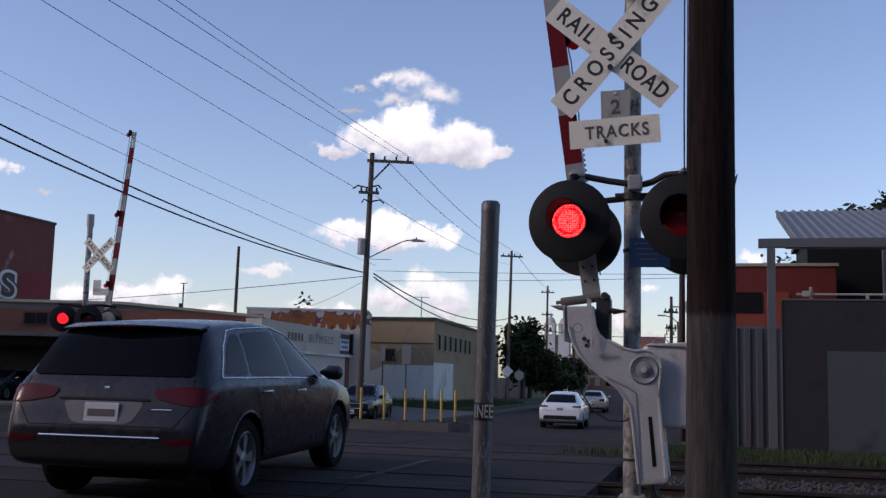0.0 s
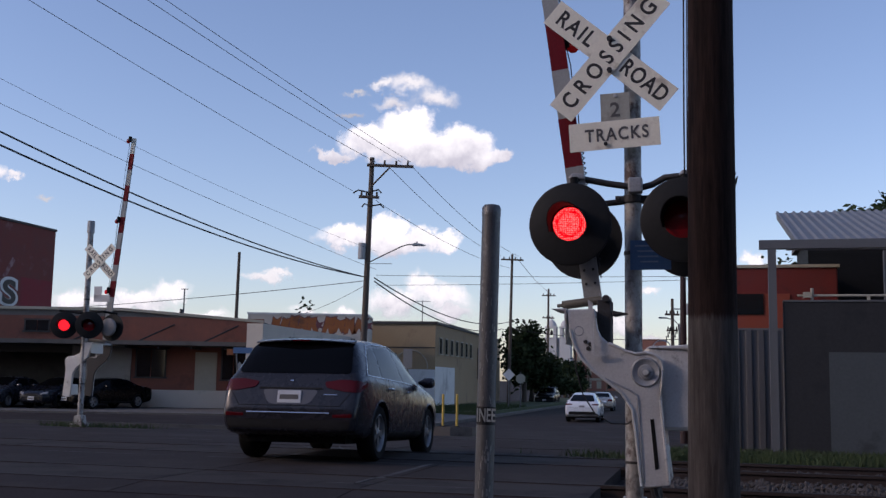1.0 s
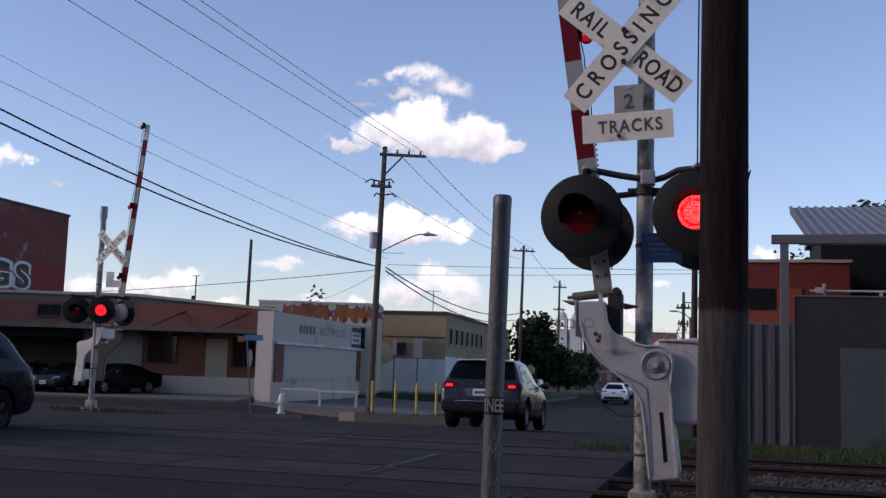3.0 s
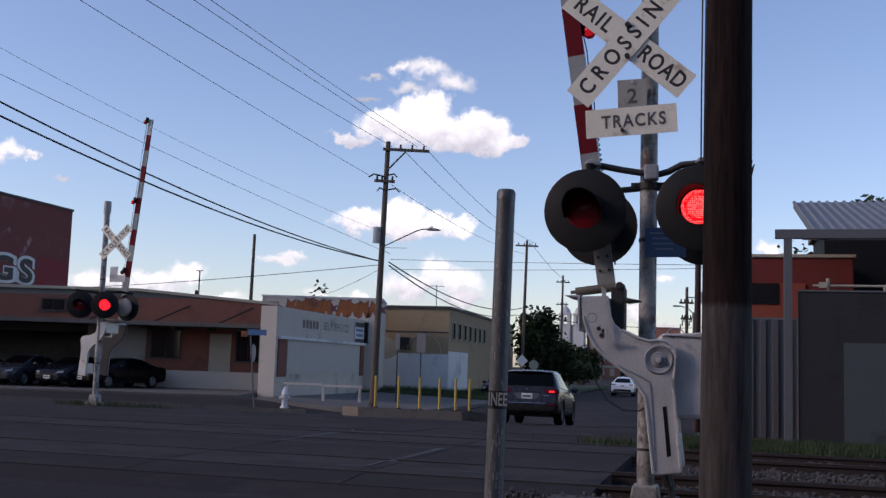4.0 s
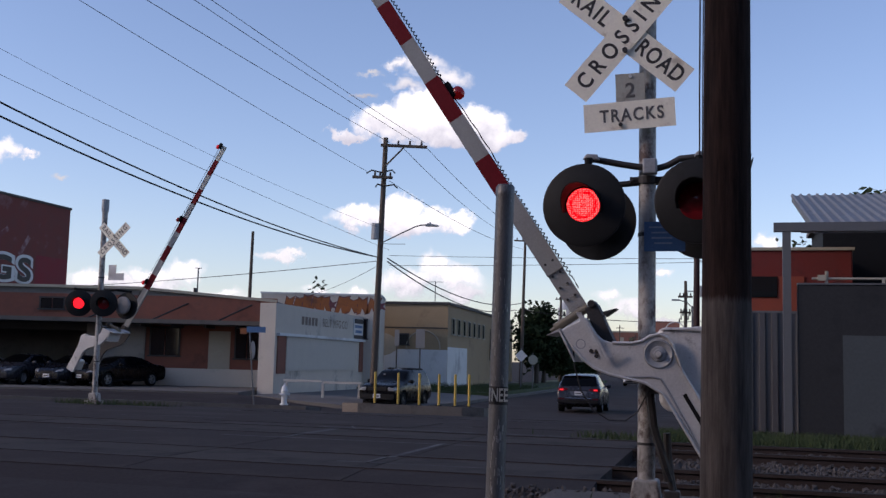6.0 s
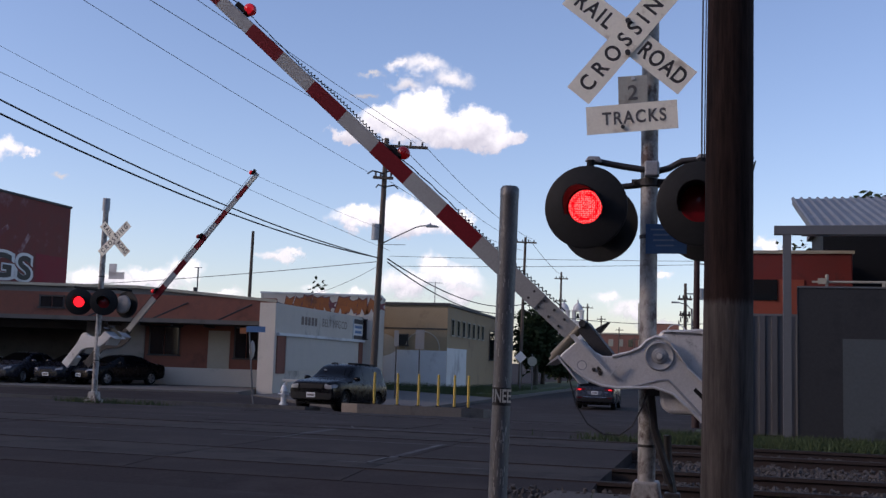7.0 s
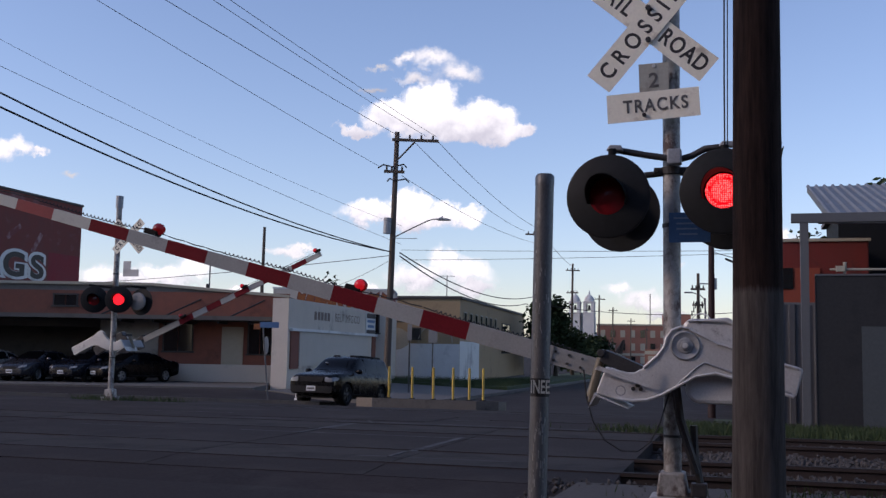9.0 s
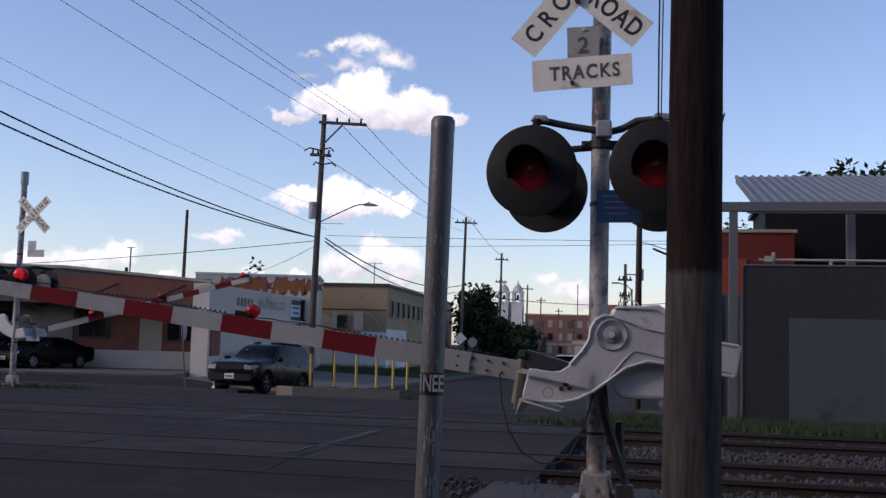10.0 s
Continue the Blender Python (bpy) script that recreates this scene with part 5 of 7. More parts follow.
tree(13.3, 38.5, 6.3, 1.1, 7, "small dark tree behind the shed", clumps=1300)
tree(-9.3, 76, 7.4, 0.9, 8, "sparse bush top behind the white block", clumps=40)
tree(-7.8, 76, 6.9, 0.8, 9, "sparse bush top behind the white block", clumps=30)

ch = thing("church", "white stucco church with two domed bell towers", "church", pose(31.9, 262.0, -6.5, 0, 0, -15))
part("nave", Geo().box((-0.6, 9, 6.6), (6.6, 16, 13.2)).prism([(-3.9, 13.2), (2.7, 13.2), (-0.6, 15.6)], 1.5, 17), "church", ch)
part("front", Geo().box((0, 0.9, 8.8), (6.4, 1.2, 17.6)).box((0, 0.25, 14.0), (6.5, 0.2, 0.35)).box((0, 0.25, 18.1), (2.0, 0.9, 1.0)), "church", ch, "white church front with cornice")
part("door_arch", Geo().box((0, 0.24, 12.2), (1.1, 0.1, 2.2)), "trim_dark", ch, "dark round window")
for x in (-1.75, 1.75):
    tw = part("bell_tower", Geo().box((x, 0, 9.2), (2.7, 2.7, 18.4)).box((x, 0, 18.5), (3.0, 3.0, 0.3)), "church", ch, "white bell tower")
    for px, py in ((-1, -1), (1, -1), (-1, 1), (1, 1)):
        part("belfry_pier", Geo().box((x + 0.95 * px, 0.95 * py, 19.8), (0.75, 0.75, 2.4)), "church", tw)
    part("bell", Geo().lathe([(0.0, 20.6), (0.25, 20.4), (0.35, 19.6), (0.5, 19.3)], 12, Matrix.Translation((x, 0, 0))), "trim_dark", tw, "dark bell", True)
    part("belfry_top", Geo().box((x, 0, 21.15), (2.9, 2.9, 0.4)), "church", tw)
    part("dome", Geo().lathe([(1.3, 21.3), (1.25, 21.9), (0.95, 22.5), (0.45, 23.0), (0.2, 23.2), (0.2, 23.6), (0.06, 24.0), (0.0, 24.6)], 16, Matrix.Translation((x, 0, 0))), "church", tw, smooth=True)

dist = thing("brick_mill", "far red brick building with rows of pale windows", "building", pose(49.5, 268.0, -1.6, 0, 0, -10))
part("wall", Geo().box((0, 6, 5.5), (26, 12, 11)), "farbrick", dist)
part("tower", Geo().box((7, 5, 7), (7, 8, 14)), "farbrick", dist)
part("cornice", Geo().box((0, 6, 11.1), (26.4, 12.4, 0.4)).box((0, -0.05, 3.6), (26, 0.1, 0.6)), "cream", dist)
for r in range(3):
    for i in range(10):
        part("window", Geo().box((-11.5 + 2.5 * i, -0.05, 2.2 + 3.3 * r), (1.2, 0.15, 1.8)), "cream" if (i * 7 + r) % 3 else "winglass", dist)
low = thing("far_shops", "far low white and grey shop row", "building", pose(47.0, 215.0, -1.0, 0, 0, -12))
part("wall", Geo().box((0, 4, 2.0), (16, 8, 4.0)), "farbrick", low)
part("band", Geo().box((0, -0.03, 3.3), (16, 0.1, 0.7)), "cream", low)
for i in range(5):
    part("window", Geo().box((-6.4 + 3.2 * i, -0.05, 1.6), (1.9, 0.15, 2.0)), "winglass" if i % 2 else "cream", low)
mastt = solid("radio_mast", Geo().tube([(78.2, 420, 0), (78.2, 420, 26.5)], 0.22, 4), "cream", "thin pale far radio mast", "mast")


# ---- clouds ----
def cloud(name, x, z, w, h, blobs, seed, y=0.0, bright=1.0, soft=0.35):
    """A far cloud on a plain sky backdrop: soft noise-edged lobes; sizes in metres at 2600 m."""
    m, nt, b = blank("cloud_" + name)
    nt.nodes.remove(b)
    outn = nt.nodes["Material Output"]
    tc = nt.nodes.new("ShaderNodeTexCoord")
    n0 = nd(nt, "ShaderNodeTexNoise", Scale=0.014, Detail=7.0, Roughness=0.62)
    mp = nt.nodes.new("ShaderNodeMapping")
    mp.inputs["Location"].default_value = (seed * 91.0, 0, seed * 37.0)
    nt.links.new(tc.outputs["Object"], mp.inputs[0])
    nt.links.new(mp.outputs[0], n0.inputs["Vector"])
    sub = nt.nodes.new("ShaderNodeVectorMath")
    sub.operation = "SUBTRACT"
    nt.links.new(n0.outputs["Color"], sub.inputs[0])
    sub.inputs[1].default_value = (0.5, 0.5, 0.5)
    wob = nt.nodes.new("ShaderNodeVectorMath")
    wob.operation = "MULTIPLY_ADD"
    nt.links.new(sub.outputs[0], wob.inputs[0])
    wob.inputs[1].default_value = (120, 0, 110)
    nt.links.new(tc.outputs["Object"], wob.inputs[2])
    acc = None
    for bx, bz_, rx, rz in blobs:
        v = nt.nodes.new("ShaderNodeVectorMath")
        v.operation = "MULTIPLY_ADD"
        nt.links.new(wob.outputs[0], v.inputs[0])
        v.inputs[1].default_value = (1 / rx, 0, 1 / rz)
        v.inputs[2].default_value = (-bx / rx, 0, -bz_ / rz)
        ln = nt.nodes.new("ShaderNodeVectorMath")
        ln.operation = "LENGTH"
        nt.links.new(v.outputs[0], ln.inputs[0])
        if acc is None:
            acc = ln.outputs["Value"]
        else:
            mn = nt.nodes.new("ShaderNodeMath")
            mn.operation = "SMOOTH_MIN"
            mn.inputs[2].default_value = 0.25
            nt.links.new(acc, mn.inputs[0])
            nt.links.new(ln.outputs["Value"], mn.inputs[1])
            acc = mn.outputs[0]
    al = nd(nt, "ShaderNodeMapRange")
    al.interpolation_type = "SMOOTHSTEP"
    al.inputs["From Min"].default_value, al.inputs["From Max"].default_value = 1.0 - soft * 1.3, 1.0 + soft * 0.4
    al.inputs["To Min"].default_value, al.inputs["To Max"].default_value = 1.0, 0.0
    nt.links.new(acc, al.inputs["Value"])
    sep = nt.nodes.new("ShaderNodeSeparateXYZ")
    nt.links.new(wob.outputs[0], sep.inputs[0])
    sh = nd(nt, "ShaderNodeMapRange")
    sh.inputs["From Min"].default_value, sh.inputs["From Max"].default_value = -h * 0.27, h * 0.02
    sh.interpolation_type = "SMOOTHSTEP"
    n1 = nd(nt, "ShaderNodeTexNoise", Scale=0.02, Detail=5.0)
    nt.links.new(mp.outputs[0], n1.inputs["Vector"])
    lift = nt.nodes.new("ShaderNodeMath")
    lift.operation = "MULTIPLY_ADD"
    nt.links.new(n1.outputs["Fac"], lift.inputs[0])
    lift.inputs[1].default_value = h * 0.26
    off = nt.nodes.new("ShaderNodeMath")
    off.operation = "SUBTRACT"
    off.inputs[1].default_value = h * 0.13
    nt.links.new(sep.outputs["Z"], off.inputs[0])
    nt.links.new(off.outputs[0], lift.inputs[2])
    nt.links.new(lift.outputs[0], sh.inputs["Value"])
    # sunlit tops and shaded grey undersides are put into the emission colour
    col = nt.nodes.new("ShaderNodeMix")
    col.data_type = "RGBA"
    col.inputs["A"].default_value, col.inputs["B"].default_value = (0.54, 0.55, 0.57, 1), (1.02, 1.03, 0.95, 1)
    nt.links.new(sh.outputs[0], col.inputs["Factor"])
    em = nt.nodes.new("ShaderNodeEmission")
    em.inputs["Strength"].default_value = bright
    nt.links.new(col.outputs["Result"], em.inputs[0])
    tr = nt.nodes.new("ShaderNodeBsdfTransparent")
    mx = nt.nodes.new("ShaderNodeMixShader")
    nt.links.new(al.outputs[0], mx.inputs[0])
    nt.links.new(tr.outputs[0], mx.inputs[1])
    nt.links.new(em.outputs[0], mx.inputs[2])
    nt.links.new(mx.outputs[0], outn.inputs["Surface"])
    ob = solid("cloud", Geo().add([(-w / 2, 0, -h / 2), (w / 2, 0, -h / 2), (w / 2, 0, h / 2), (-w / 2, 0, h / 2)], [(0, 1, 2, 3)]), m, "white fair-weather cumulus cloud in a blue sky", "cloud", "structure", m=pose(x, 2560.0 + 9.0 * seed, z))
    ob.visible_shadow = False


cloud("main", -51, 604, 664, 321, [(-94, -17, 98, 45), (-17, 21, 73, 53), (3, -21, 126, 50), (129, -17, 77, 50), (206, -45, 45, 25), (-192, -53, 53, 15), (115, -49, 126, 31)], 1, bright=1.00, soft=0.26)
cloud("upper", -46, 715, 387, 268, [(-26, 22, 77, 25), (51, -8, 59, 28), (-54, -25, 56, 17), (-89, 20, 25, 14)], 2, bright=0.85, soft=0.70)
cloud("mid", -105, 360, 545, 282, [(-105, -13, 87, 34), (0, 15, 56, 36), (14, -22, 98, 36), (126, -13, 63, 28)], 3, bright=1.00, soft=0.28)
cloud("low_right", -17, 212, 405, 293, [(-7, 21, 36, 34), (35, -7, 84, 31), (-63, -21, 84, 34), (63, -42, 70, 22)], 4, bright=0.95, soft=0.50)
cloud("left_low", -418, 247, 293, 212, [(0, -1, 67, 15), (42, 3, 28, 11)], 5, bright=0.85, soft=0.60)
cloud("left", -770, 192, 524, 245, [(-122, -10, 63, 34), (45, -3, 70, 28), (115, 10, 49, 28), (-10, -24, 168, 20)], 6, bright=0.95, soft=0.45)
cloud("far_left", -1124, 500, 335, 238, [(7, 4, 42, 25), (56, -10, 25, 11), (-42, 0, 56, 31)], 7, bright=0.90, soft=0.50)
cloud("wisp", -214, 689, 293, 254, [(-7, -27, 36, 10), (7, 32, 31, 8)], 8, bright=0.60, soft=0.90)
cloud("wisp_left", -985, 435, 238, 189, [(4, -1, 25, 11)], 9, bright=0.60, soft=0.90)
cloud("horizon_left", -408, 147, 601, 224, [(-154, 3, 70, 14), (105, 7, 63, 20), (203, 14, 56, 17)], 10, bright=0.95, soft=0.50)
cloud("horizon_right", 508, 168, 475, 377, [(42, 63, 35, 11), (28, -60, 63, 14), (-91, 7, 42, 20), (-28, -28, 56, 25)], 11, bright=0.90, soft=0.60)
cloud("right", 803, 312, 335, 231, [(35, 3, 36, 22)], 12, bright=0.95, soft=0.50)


# ---- vehicles ----
def curve_at(rows, y):
    return float(np.interp(y, [r[0] for r in rows], [r[1] for r in rows]))


def car_shell(sp):
    """The smooth closed skin of a car along y, nose forward, from its curves of height and half width."""
    rings = []
    for y in sp["stations"]:
        zb, top, hw, rw = (curve_at(sp[k], y) for k in ("bottom", "top", "width", "roof"))
        belt = min(curve_at(sp["belt"], y), top - 0.045)
        green = top - belt
        d, e = min(0.085, green * 0.45), min(0.028, green * 0.16)
        half = [(hw * 0.80, zb), (hw * 0.95, zb + 0.03), (hw * 0.985, zb + 0.14), (hw, zb + (belt - zb) * 0.55), (hw * 0.992, zb + (belt - zb) * 0.78), (hw * 0.965, belt - 0.035), (hw * 0.925, belt + 0.004)]
        half += [((hw * 0.92 + rw) / 2 + min(0.02, green * 0.04), (belt + top - d) / 2 + 0.01), (rw, top - d), (rw * 0.93, top - e), (rw * 0.55, top - 0.004)]
        rings.append([(0.0, y, zb)] + [(x, y, z) for x, z in half] + [(0.0, y, top)] + [(-x, y, z) for x, z in reversed(half)])
    return Geo().loft(rings).mesh("body", True)


def skin_tree(me):
    return BVHTree.FromPolygons([v.co.copy() for v in me.vertices], [tuple(p.vertices) for p in me.polygons])


class Skin:
    """Lays panes, lamps, strips and lines on a car's skin. view: the compass angle from which the outline is drawn (0 from behind, 90 from the right side, 180 from ahead)."""

    def __init__(self, me):
        self.tree = skin_tree(me)

    def hit(self, u, z, view):
        a = radians(view)
        d = Vector((-math.sin(a), math.cos(a), 0))
        side_ = Vector((math.cos(a), math.sin(a), 0))
        p, n, _, _ = self.tree.ray_cast(side_ * u + Vector((0, 0, z)) - d * 6, d)
        if p is None:
            p, n, _, _ = self.tree.find_nearest(side_ * u + Vector((0, 0, z)) - d * 1.0)
        return p, (n if n.dot(d) < 0 else -n)

    def pane(self, outline, view, proud=0.004, steps=7, deep=0.02):
        pts = rounded(outline)
        cx, cz = sum(p[0] for p in pts) / len(pts), sum(p[1] for p in pts) / len(pts)
        rings = []
        for k in range(steps + 1):
            s = 1 - k / steps * 0.97
            hits = [self.hit(cx + (x - cx) * s, cz + (z - cz) * s, view) for x, z in pts]
            if k == 0:
                rings.append([p - n * deep for p, n in hits])
            rings.append([p + n * proud for p, n in hits])
        return Geo().loft(rings)

    def line(self, pts, view, r=0.006, proud=0.0, closed=False):
        out = []
        ring_ = list(pts) + ([pts[0]] if closed else [])
        for a, b in zip(ring_, ring_[1:]):
            k = max(2, int(math.dist(a, b) / 0.06))
            out += [(a[0] + (b[0] - a[0]) * i / k, a[1] + (b[1] - a[1]) * i / k) for i in range(k)]
        out.append(ring_[-1])
        res = []
        for u, z in out:
            p, nn = self.hit(u, z, view)
            res.append(p + nn * proud)
        return Geo().tube(res, r, 6)


def rounded(pts, cut=0.18, n=4):
    """An outline with its corners rounded and its sides divided."""
    out = []
    m = len(pts)
    for i in range(m):
        a, b, c = (Vector(pts[j % m]) for j in (i - 1, i, i + 1))
        la, lc = (a - b).length, (c - b).length
        r = min(0.07, la * cut * 2, lc * cut * 2)
        p, q = b + (a - b).normalized() * r, b + (c - b).normalized() * r
        for k in range(n + 1):
            t = k / n
            v = p * (1 - t) ** 2 + b * 2 * t * (1 - t) + q * t * t
            out.append((v.x, v.y))
        nxt = c + (b - c).normalized() * min(0.07, lc * cut * 2, lc * 0.45)
        k = max(1, int((nxt - q).length / 0.12))
        for j in range(1, k):
            v = q.lerp(nxt, j / k)
            out.append((v.x, v.y))
    return out


def wheel(car, x, y, r, w, side, rim="rim"):
    t = part("wheel", Geo().lathe([(r * 0.66, -w / 2 + 0.02), (r * 0.70, -w / 2), (r * 0.90, -w / 2 - 0.006), (r * 0.98, -w / 2 + 0.02), (r, -w / 2 + 0.05), (r, w / 2 - 0.05), (r * 0.98, w / 2 - 0.02), (r * 0.90, w / 2 + 0.006), (r * 0.70, w / 2), (r * 0.66, w / 2 - 0.02)], 40, Matrix.Rotation(radians(90), 4, "Y")), "tyre", car, "black tyre on a five-spoke alloy rim", True, m=pose(x, y, r))
    g = Geo().lathe([(r * 0.68, -0.04), (r * 0.69, 0.105), (r * 0.655, 0.112), (r * 0.62, 0.095), (r * 0.60, -0.04)], 36, pose(0.0, 0, 0, 0, 90 * side, 0))
    for k in range(5):
        a = 2 * math.pi * k / 5
        for off in (-0.13, 0.13):
            c, s_ = math.cos(a + off * 0.9), math.sin(a + off * 0.9)
            inner, outer = Vector((side * 0.088, math.cos(a + off * 0.5) * 0.05, math.sin(a + off * 0.5) * 0.05)), Vector((side * 0.075, c * r * 0.645, s_ * r * 0.645))
            tang = Vector((0, -s_, c))
            g.loft([[inner - tang * 0.022, inner + tang * 0.022, inner + tang * 0.018 - Vector((side * 0.05, 0, 0)), inner - tang * 0.018 - Vector((side * 0.05, 0, 0))],
                    [outer - tang * 0.030, outer + tang * 0.030, outer + tang * 0.024 - Vector((side * 0.05, 0, 0)), outer - tang * 0.024 - Vector((side * 0.05, 0, 0))]])
    g.lathe([(0.0, 0.105), (0.045, 0.10), (0.07, 0.08), (0.07, 0.0)], 20, pose(0.0, 0, 0, 0, 90 * side, 0))
    part("rim", g, rim, t, "", True)
    part("brake_disc", Geo().cyl((-side * 0.02, 0, 0), (side * 0.02, 0, 0), r * 0.6, n=24), "plastic", t)
    return t


BRAKES = []                              # added brake lamp elements and the way they come forward to imitate lighting up


def mirror_x(pts, s):
    return [(s * x, z) for x, z in pts]


def car(name, label, sp):
    t = thing(name, label, "car")
    paint, wheels, r = sp["paint"], sp["wheels"], sp["r"]
    b = part("body", car_shell(sp), paint, t, sub=2)
    dg = bpy.context.evaluated_depsgraph_get()
    me = bpy.data.meshes.new_from_object(b.evaluated_get(dg))
    b.modifiers.clear()
    b.data = me
    skin = Skin(me)
    for wy in wheels:
        cut = new("arch_cutter", Geo().cyl((-1.5, wy, r + 0.01), (1.5, wy, r + 0.01), r * 1.14, n=44).mesh("cutter"))
        bo = b.modifiers.new("arch", "BOOLEAN")
        bo.object, bo.operation, bo.solver = cut, "DIFFERENCE", "EXACT"
        dg = bpy.context.evaluated_depsgraph_get()
        me = bpy.data.meshes.new_from_object(b.evaluated_get(dg))
        b.modifiers.clear()
        b.data = me
        bpy.data.objects.remove(cut)
    bm = bmesh.new()
    bm.from_mesh(b.data)
    for f in bm.faces:
        f.smooth = True
    for e in bm.edges:
        if len(e.link_faces) == 2:
            e.smooth = e.calc_face_angle(0) < 0.62
    bm.to_mesh(b.data)
    bm.free()
    if not b.data.materials:
        b.data.materials.append(M[paint])
    L = sp["stations"][-1] - sp["stations"][0]
    hw = curve_at(sp["width"], 0)
    part("underbody", Geo().box((0, 0, 0.40), (hw * 1.4, L - 0.7, 0.34)), "plastic", t, "dark underbody")
    for s in (-1, 1):
        view = 90 * s
        for k, o in enumerate(sp["windows"]):
            part("side_window", skin.pane([(s * y, z) for y, z in o], view, 0.003), "carglass", t, "tinted side window", True)
        if "trim" in sp:
            part("window_trim", skin.line([(s * y, z) for y, z in sp["trim"]], view, 0.009, 0.002, True), "chrome", t, "chrome window line", True)
        for hy, hz in sp["handles"]:
            p, n = skin.hit(s * hy, hz, view)
            part("door_handle", Geo().tube([p + n * 0.004 + Vector((0, -0.11, 0)), p + n * 0.035 + Vector((0, -0.08, 0)), p + n * 0.035 + Vector((0, 0.07, 0)), p + n * 0.004 + Vector((0, 0.10, 0))], 0.013, 6), sp.get("handle_mat", "chrome"), t, "", True)
        for seam in sp["seams"]:
            part("door_gap", skin.line([(s * y, z) for y, z in seam], view, 0.005, -0.0025), "plastic", t)
        for wy in wheels:
            arc = [(s * (wy + r * 1.15 * math.cos(radians(a))), r + 0.01 + r * 1.15 * math.sin(radians(a))) for a in range(-12, 193, 12)]
            part("arch_lip", skin.line(arc, view, 0.014, -0.004), sp.get("arch", paint), t, "", True)
        part("sill", skin.pane([(s * (wheels[0] + r * 1.2), sp["sill"]), (s * (wheels[1] - r * 1.2), sp["sill"]), (s * (wheels[1] - r * 1.2), sp["sill"] + 0.10), (s * (wheels[0] + r * 1.2), sp["sill"] + 0.10)], view, 0.012), "plastic", t, "dark sill", True)
        mz_ = curve_at(sp["belt"], sp["mirror"])
        p, n = skin.hit(s * sp["mirror"], mz_ + 0.03, view)
        rings = []
        for k, (dx, q) in enumerate(((0.0, 0.25), (0.05, 0.55), (0.10, 0.95), (0.18, 1.0), (0.24, 0.9), (0.265, 0.5))):
            rings.append([(p.x + s * dx, p.y + 0.02 + 0.075 * q * math.cos(a), p.z + 0.06 + 0.085 * q * math.sin(a)) for a in (2 * math.pi * i / 12 for i in range(12))])
        part("mirror", Geo().loft(rings), paint, t, "door mirror", True)
        for nm, o, vw, mt, lb, pr in sp["lamps"]:
            part(nm, skin.pane([(s * x, z) for x, z in o], vw * s if vw not in (0, 180) else vw, pr), mt, t, lb, True)
        for u, z, w_, h_ in sp.get("brakes", ()):
            p, n = skin.hit(s * u, z, 40 * s)
            q = n.to_track_quat("Y", "Z").to_matrix()
            el = part("brake_element", Geo().box((0, 0, 0), (w_, 0.03, h_), q), "brake_element", t, "added glowing element that stands for the lit brake lamp", bevel=0.012)
            BRAKES.append((el, p, n))
    part("rear_window", skin.pane(sp["rear_glass"], 0, 0.012, 10, 0.03), "carglass", t, "dark rear glass", True)
    part("windscreen", skin.pane(sp["front_glass"], 180, 0.009, 10, 0.03), "carglass", t, "dark windscreen", True)
    for nm, o, vw, mt, lb, pr in sp["panels"]:
        part(nm, skin.pane(o, vw, pr), mt, t, lb, True)
    for nm, o, vw, rad, mt, lb in sp["lines"]:
        part(nm, skin.line(o, vw, rad, 0.0), mt, t, lb, True)
    for z, vw, tilt in sp["plates"]:
        p, n = skin.hit(0, z, vw)
        pl = part("plate", Geo().box((0, 0, 0), (0.33, 0.016, 0.165)), "plate", t, "pale number plate in a thin frame", m=pose(0, p.y + (-0.012 if vw == 0 else 0.012), z, tilt, 0, 0), bevel=0.004)
        part("plate_bar", Geo().box((0, -0.010 if vw == 0 else 0.010, -0.005), (0.26, 0.006, 0.062)), "ink_soft", pl)
    ws_ = curve_at(sp["width"], wheels[0])
    wl = [wheel(t, s * (ws_ - 0.135), wy, r, 0.235, s, sp.get("rim", "rim")) for wy in wheels for s in (-1, 1)]
    return t, wl


def stations(L):
    a = L / 2
    ys = [-a, -a + 0.03, -a + 0.09, -a + 0.18, -a + 0.32, -a + 0.5, -a + 0.75, -a + 1.05, -1.0, -0.6, -0.2, 0.2, 0.5, 0.8, 1.1, a - 1.05, a - 0.75, a - 0.5, a - 0.32, a - 0.18, a - 0.09, a - 0.03, a]
    return sorted(set(round(y, 3) for y in ys))


def ends_width(a, h, rear=0.84, front=0.68):
    return [(-a, h * rear), (-a + 0.03, h * (rear + 0.06)), (-a + 0.12, h * 0.965), (-a + 0.5, h * 0.995), (-0.2, h), (a - 1.0, h * 0.995), (a - 0.5, h * 0.96), (a - 0.2, h * 0.87), (a - 0.05, h * (front + 0.06)), (a, h * front)]


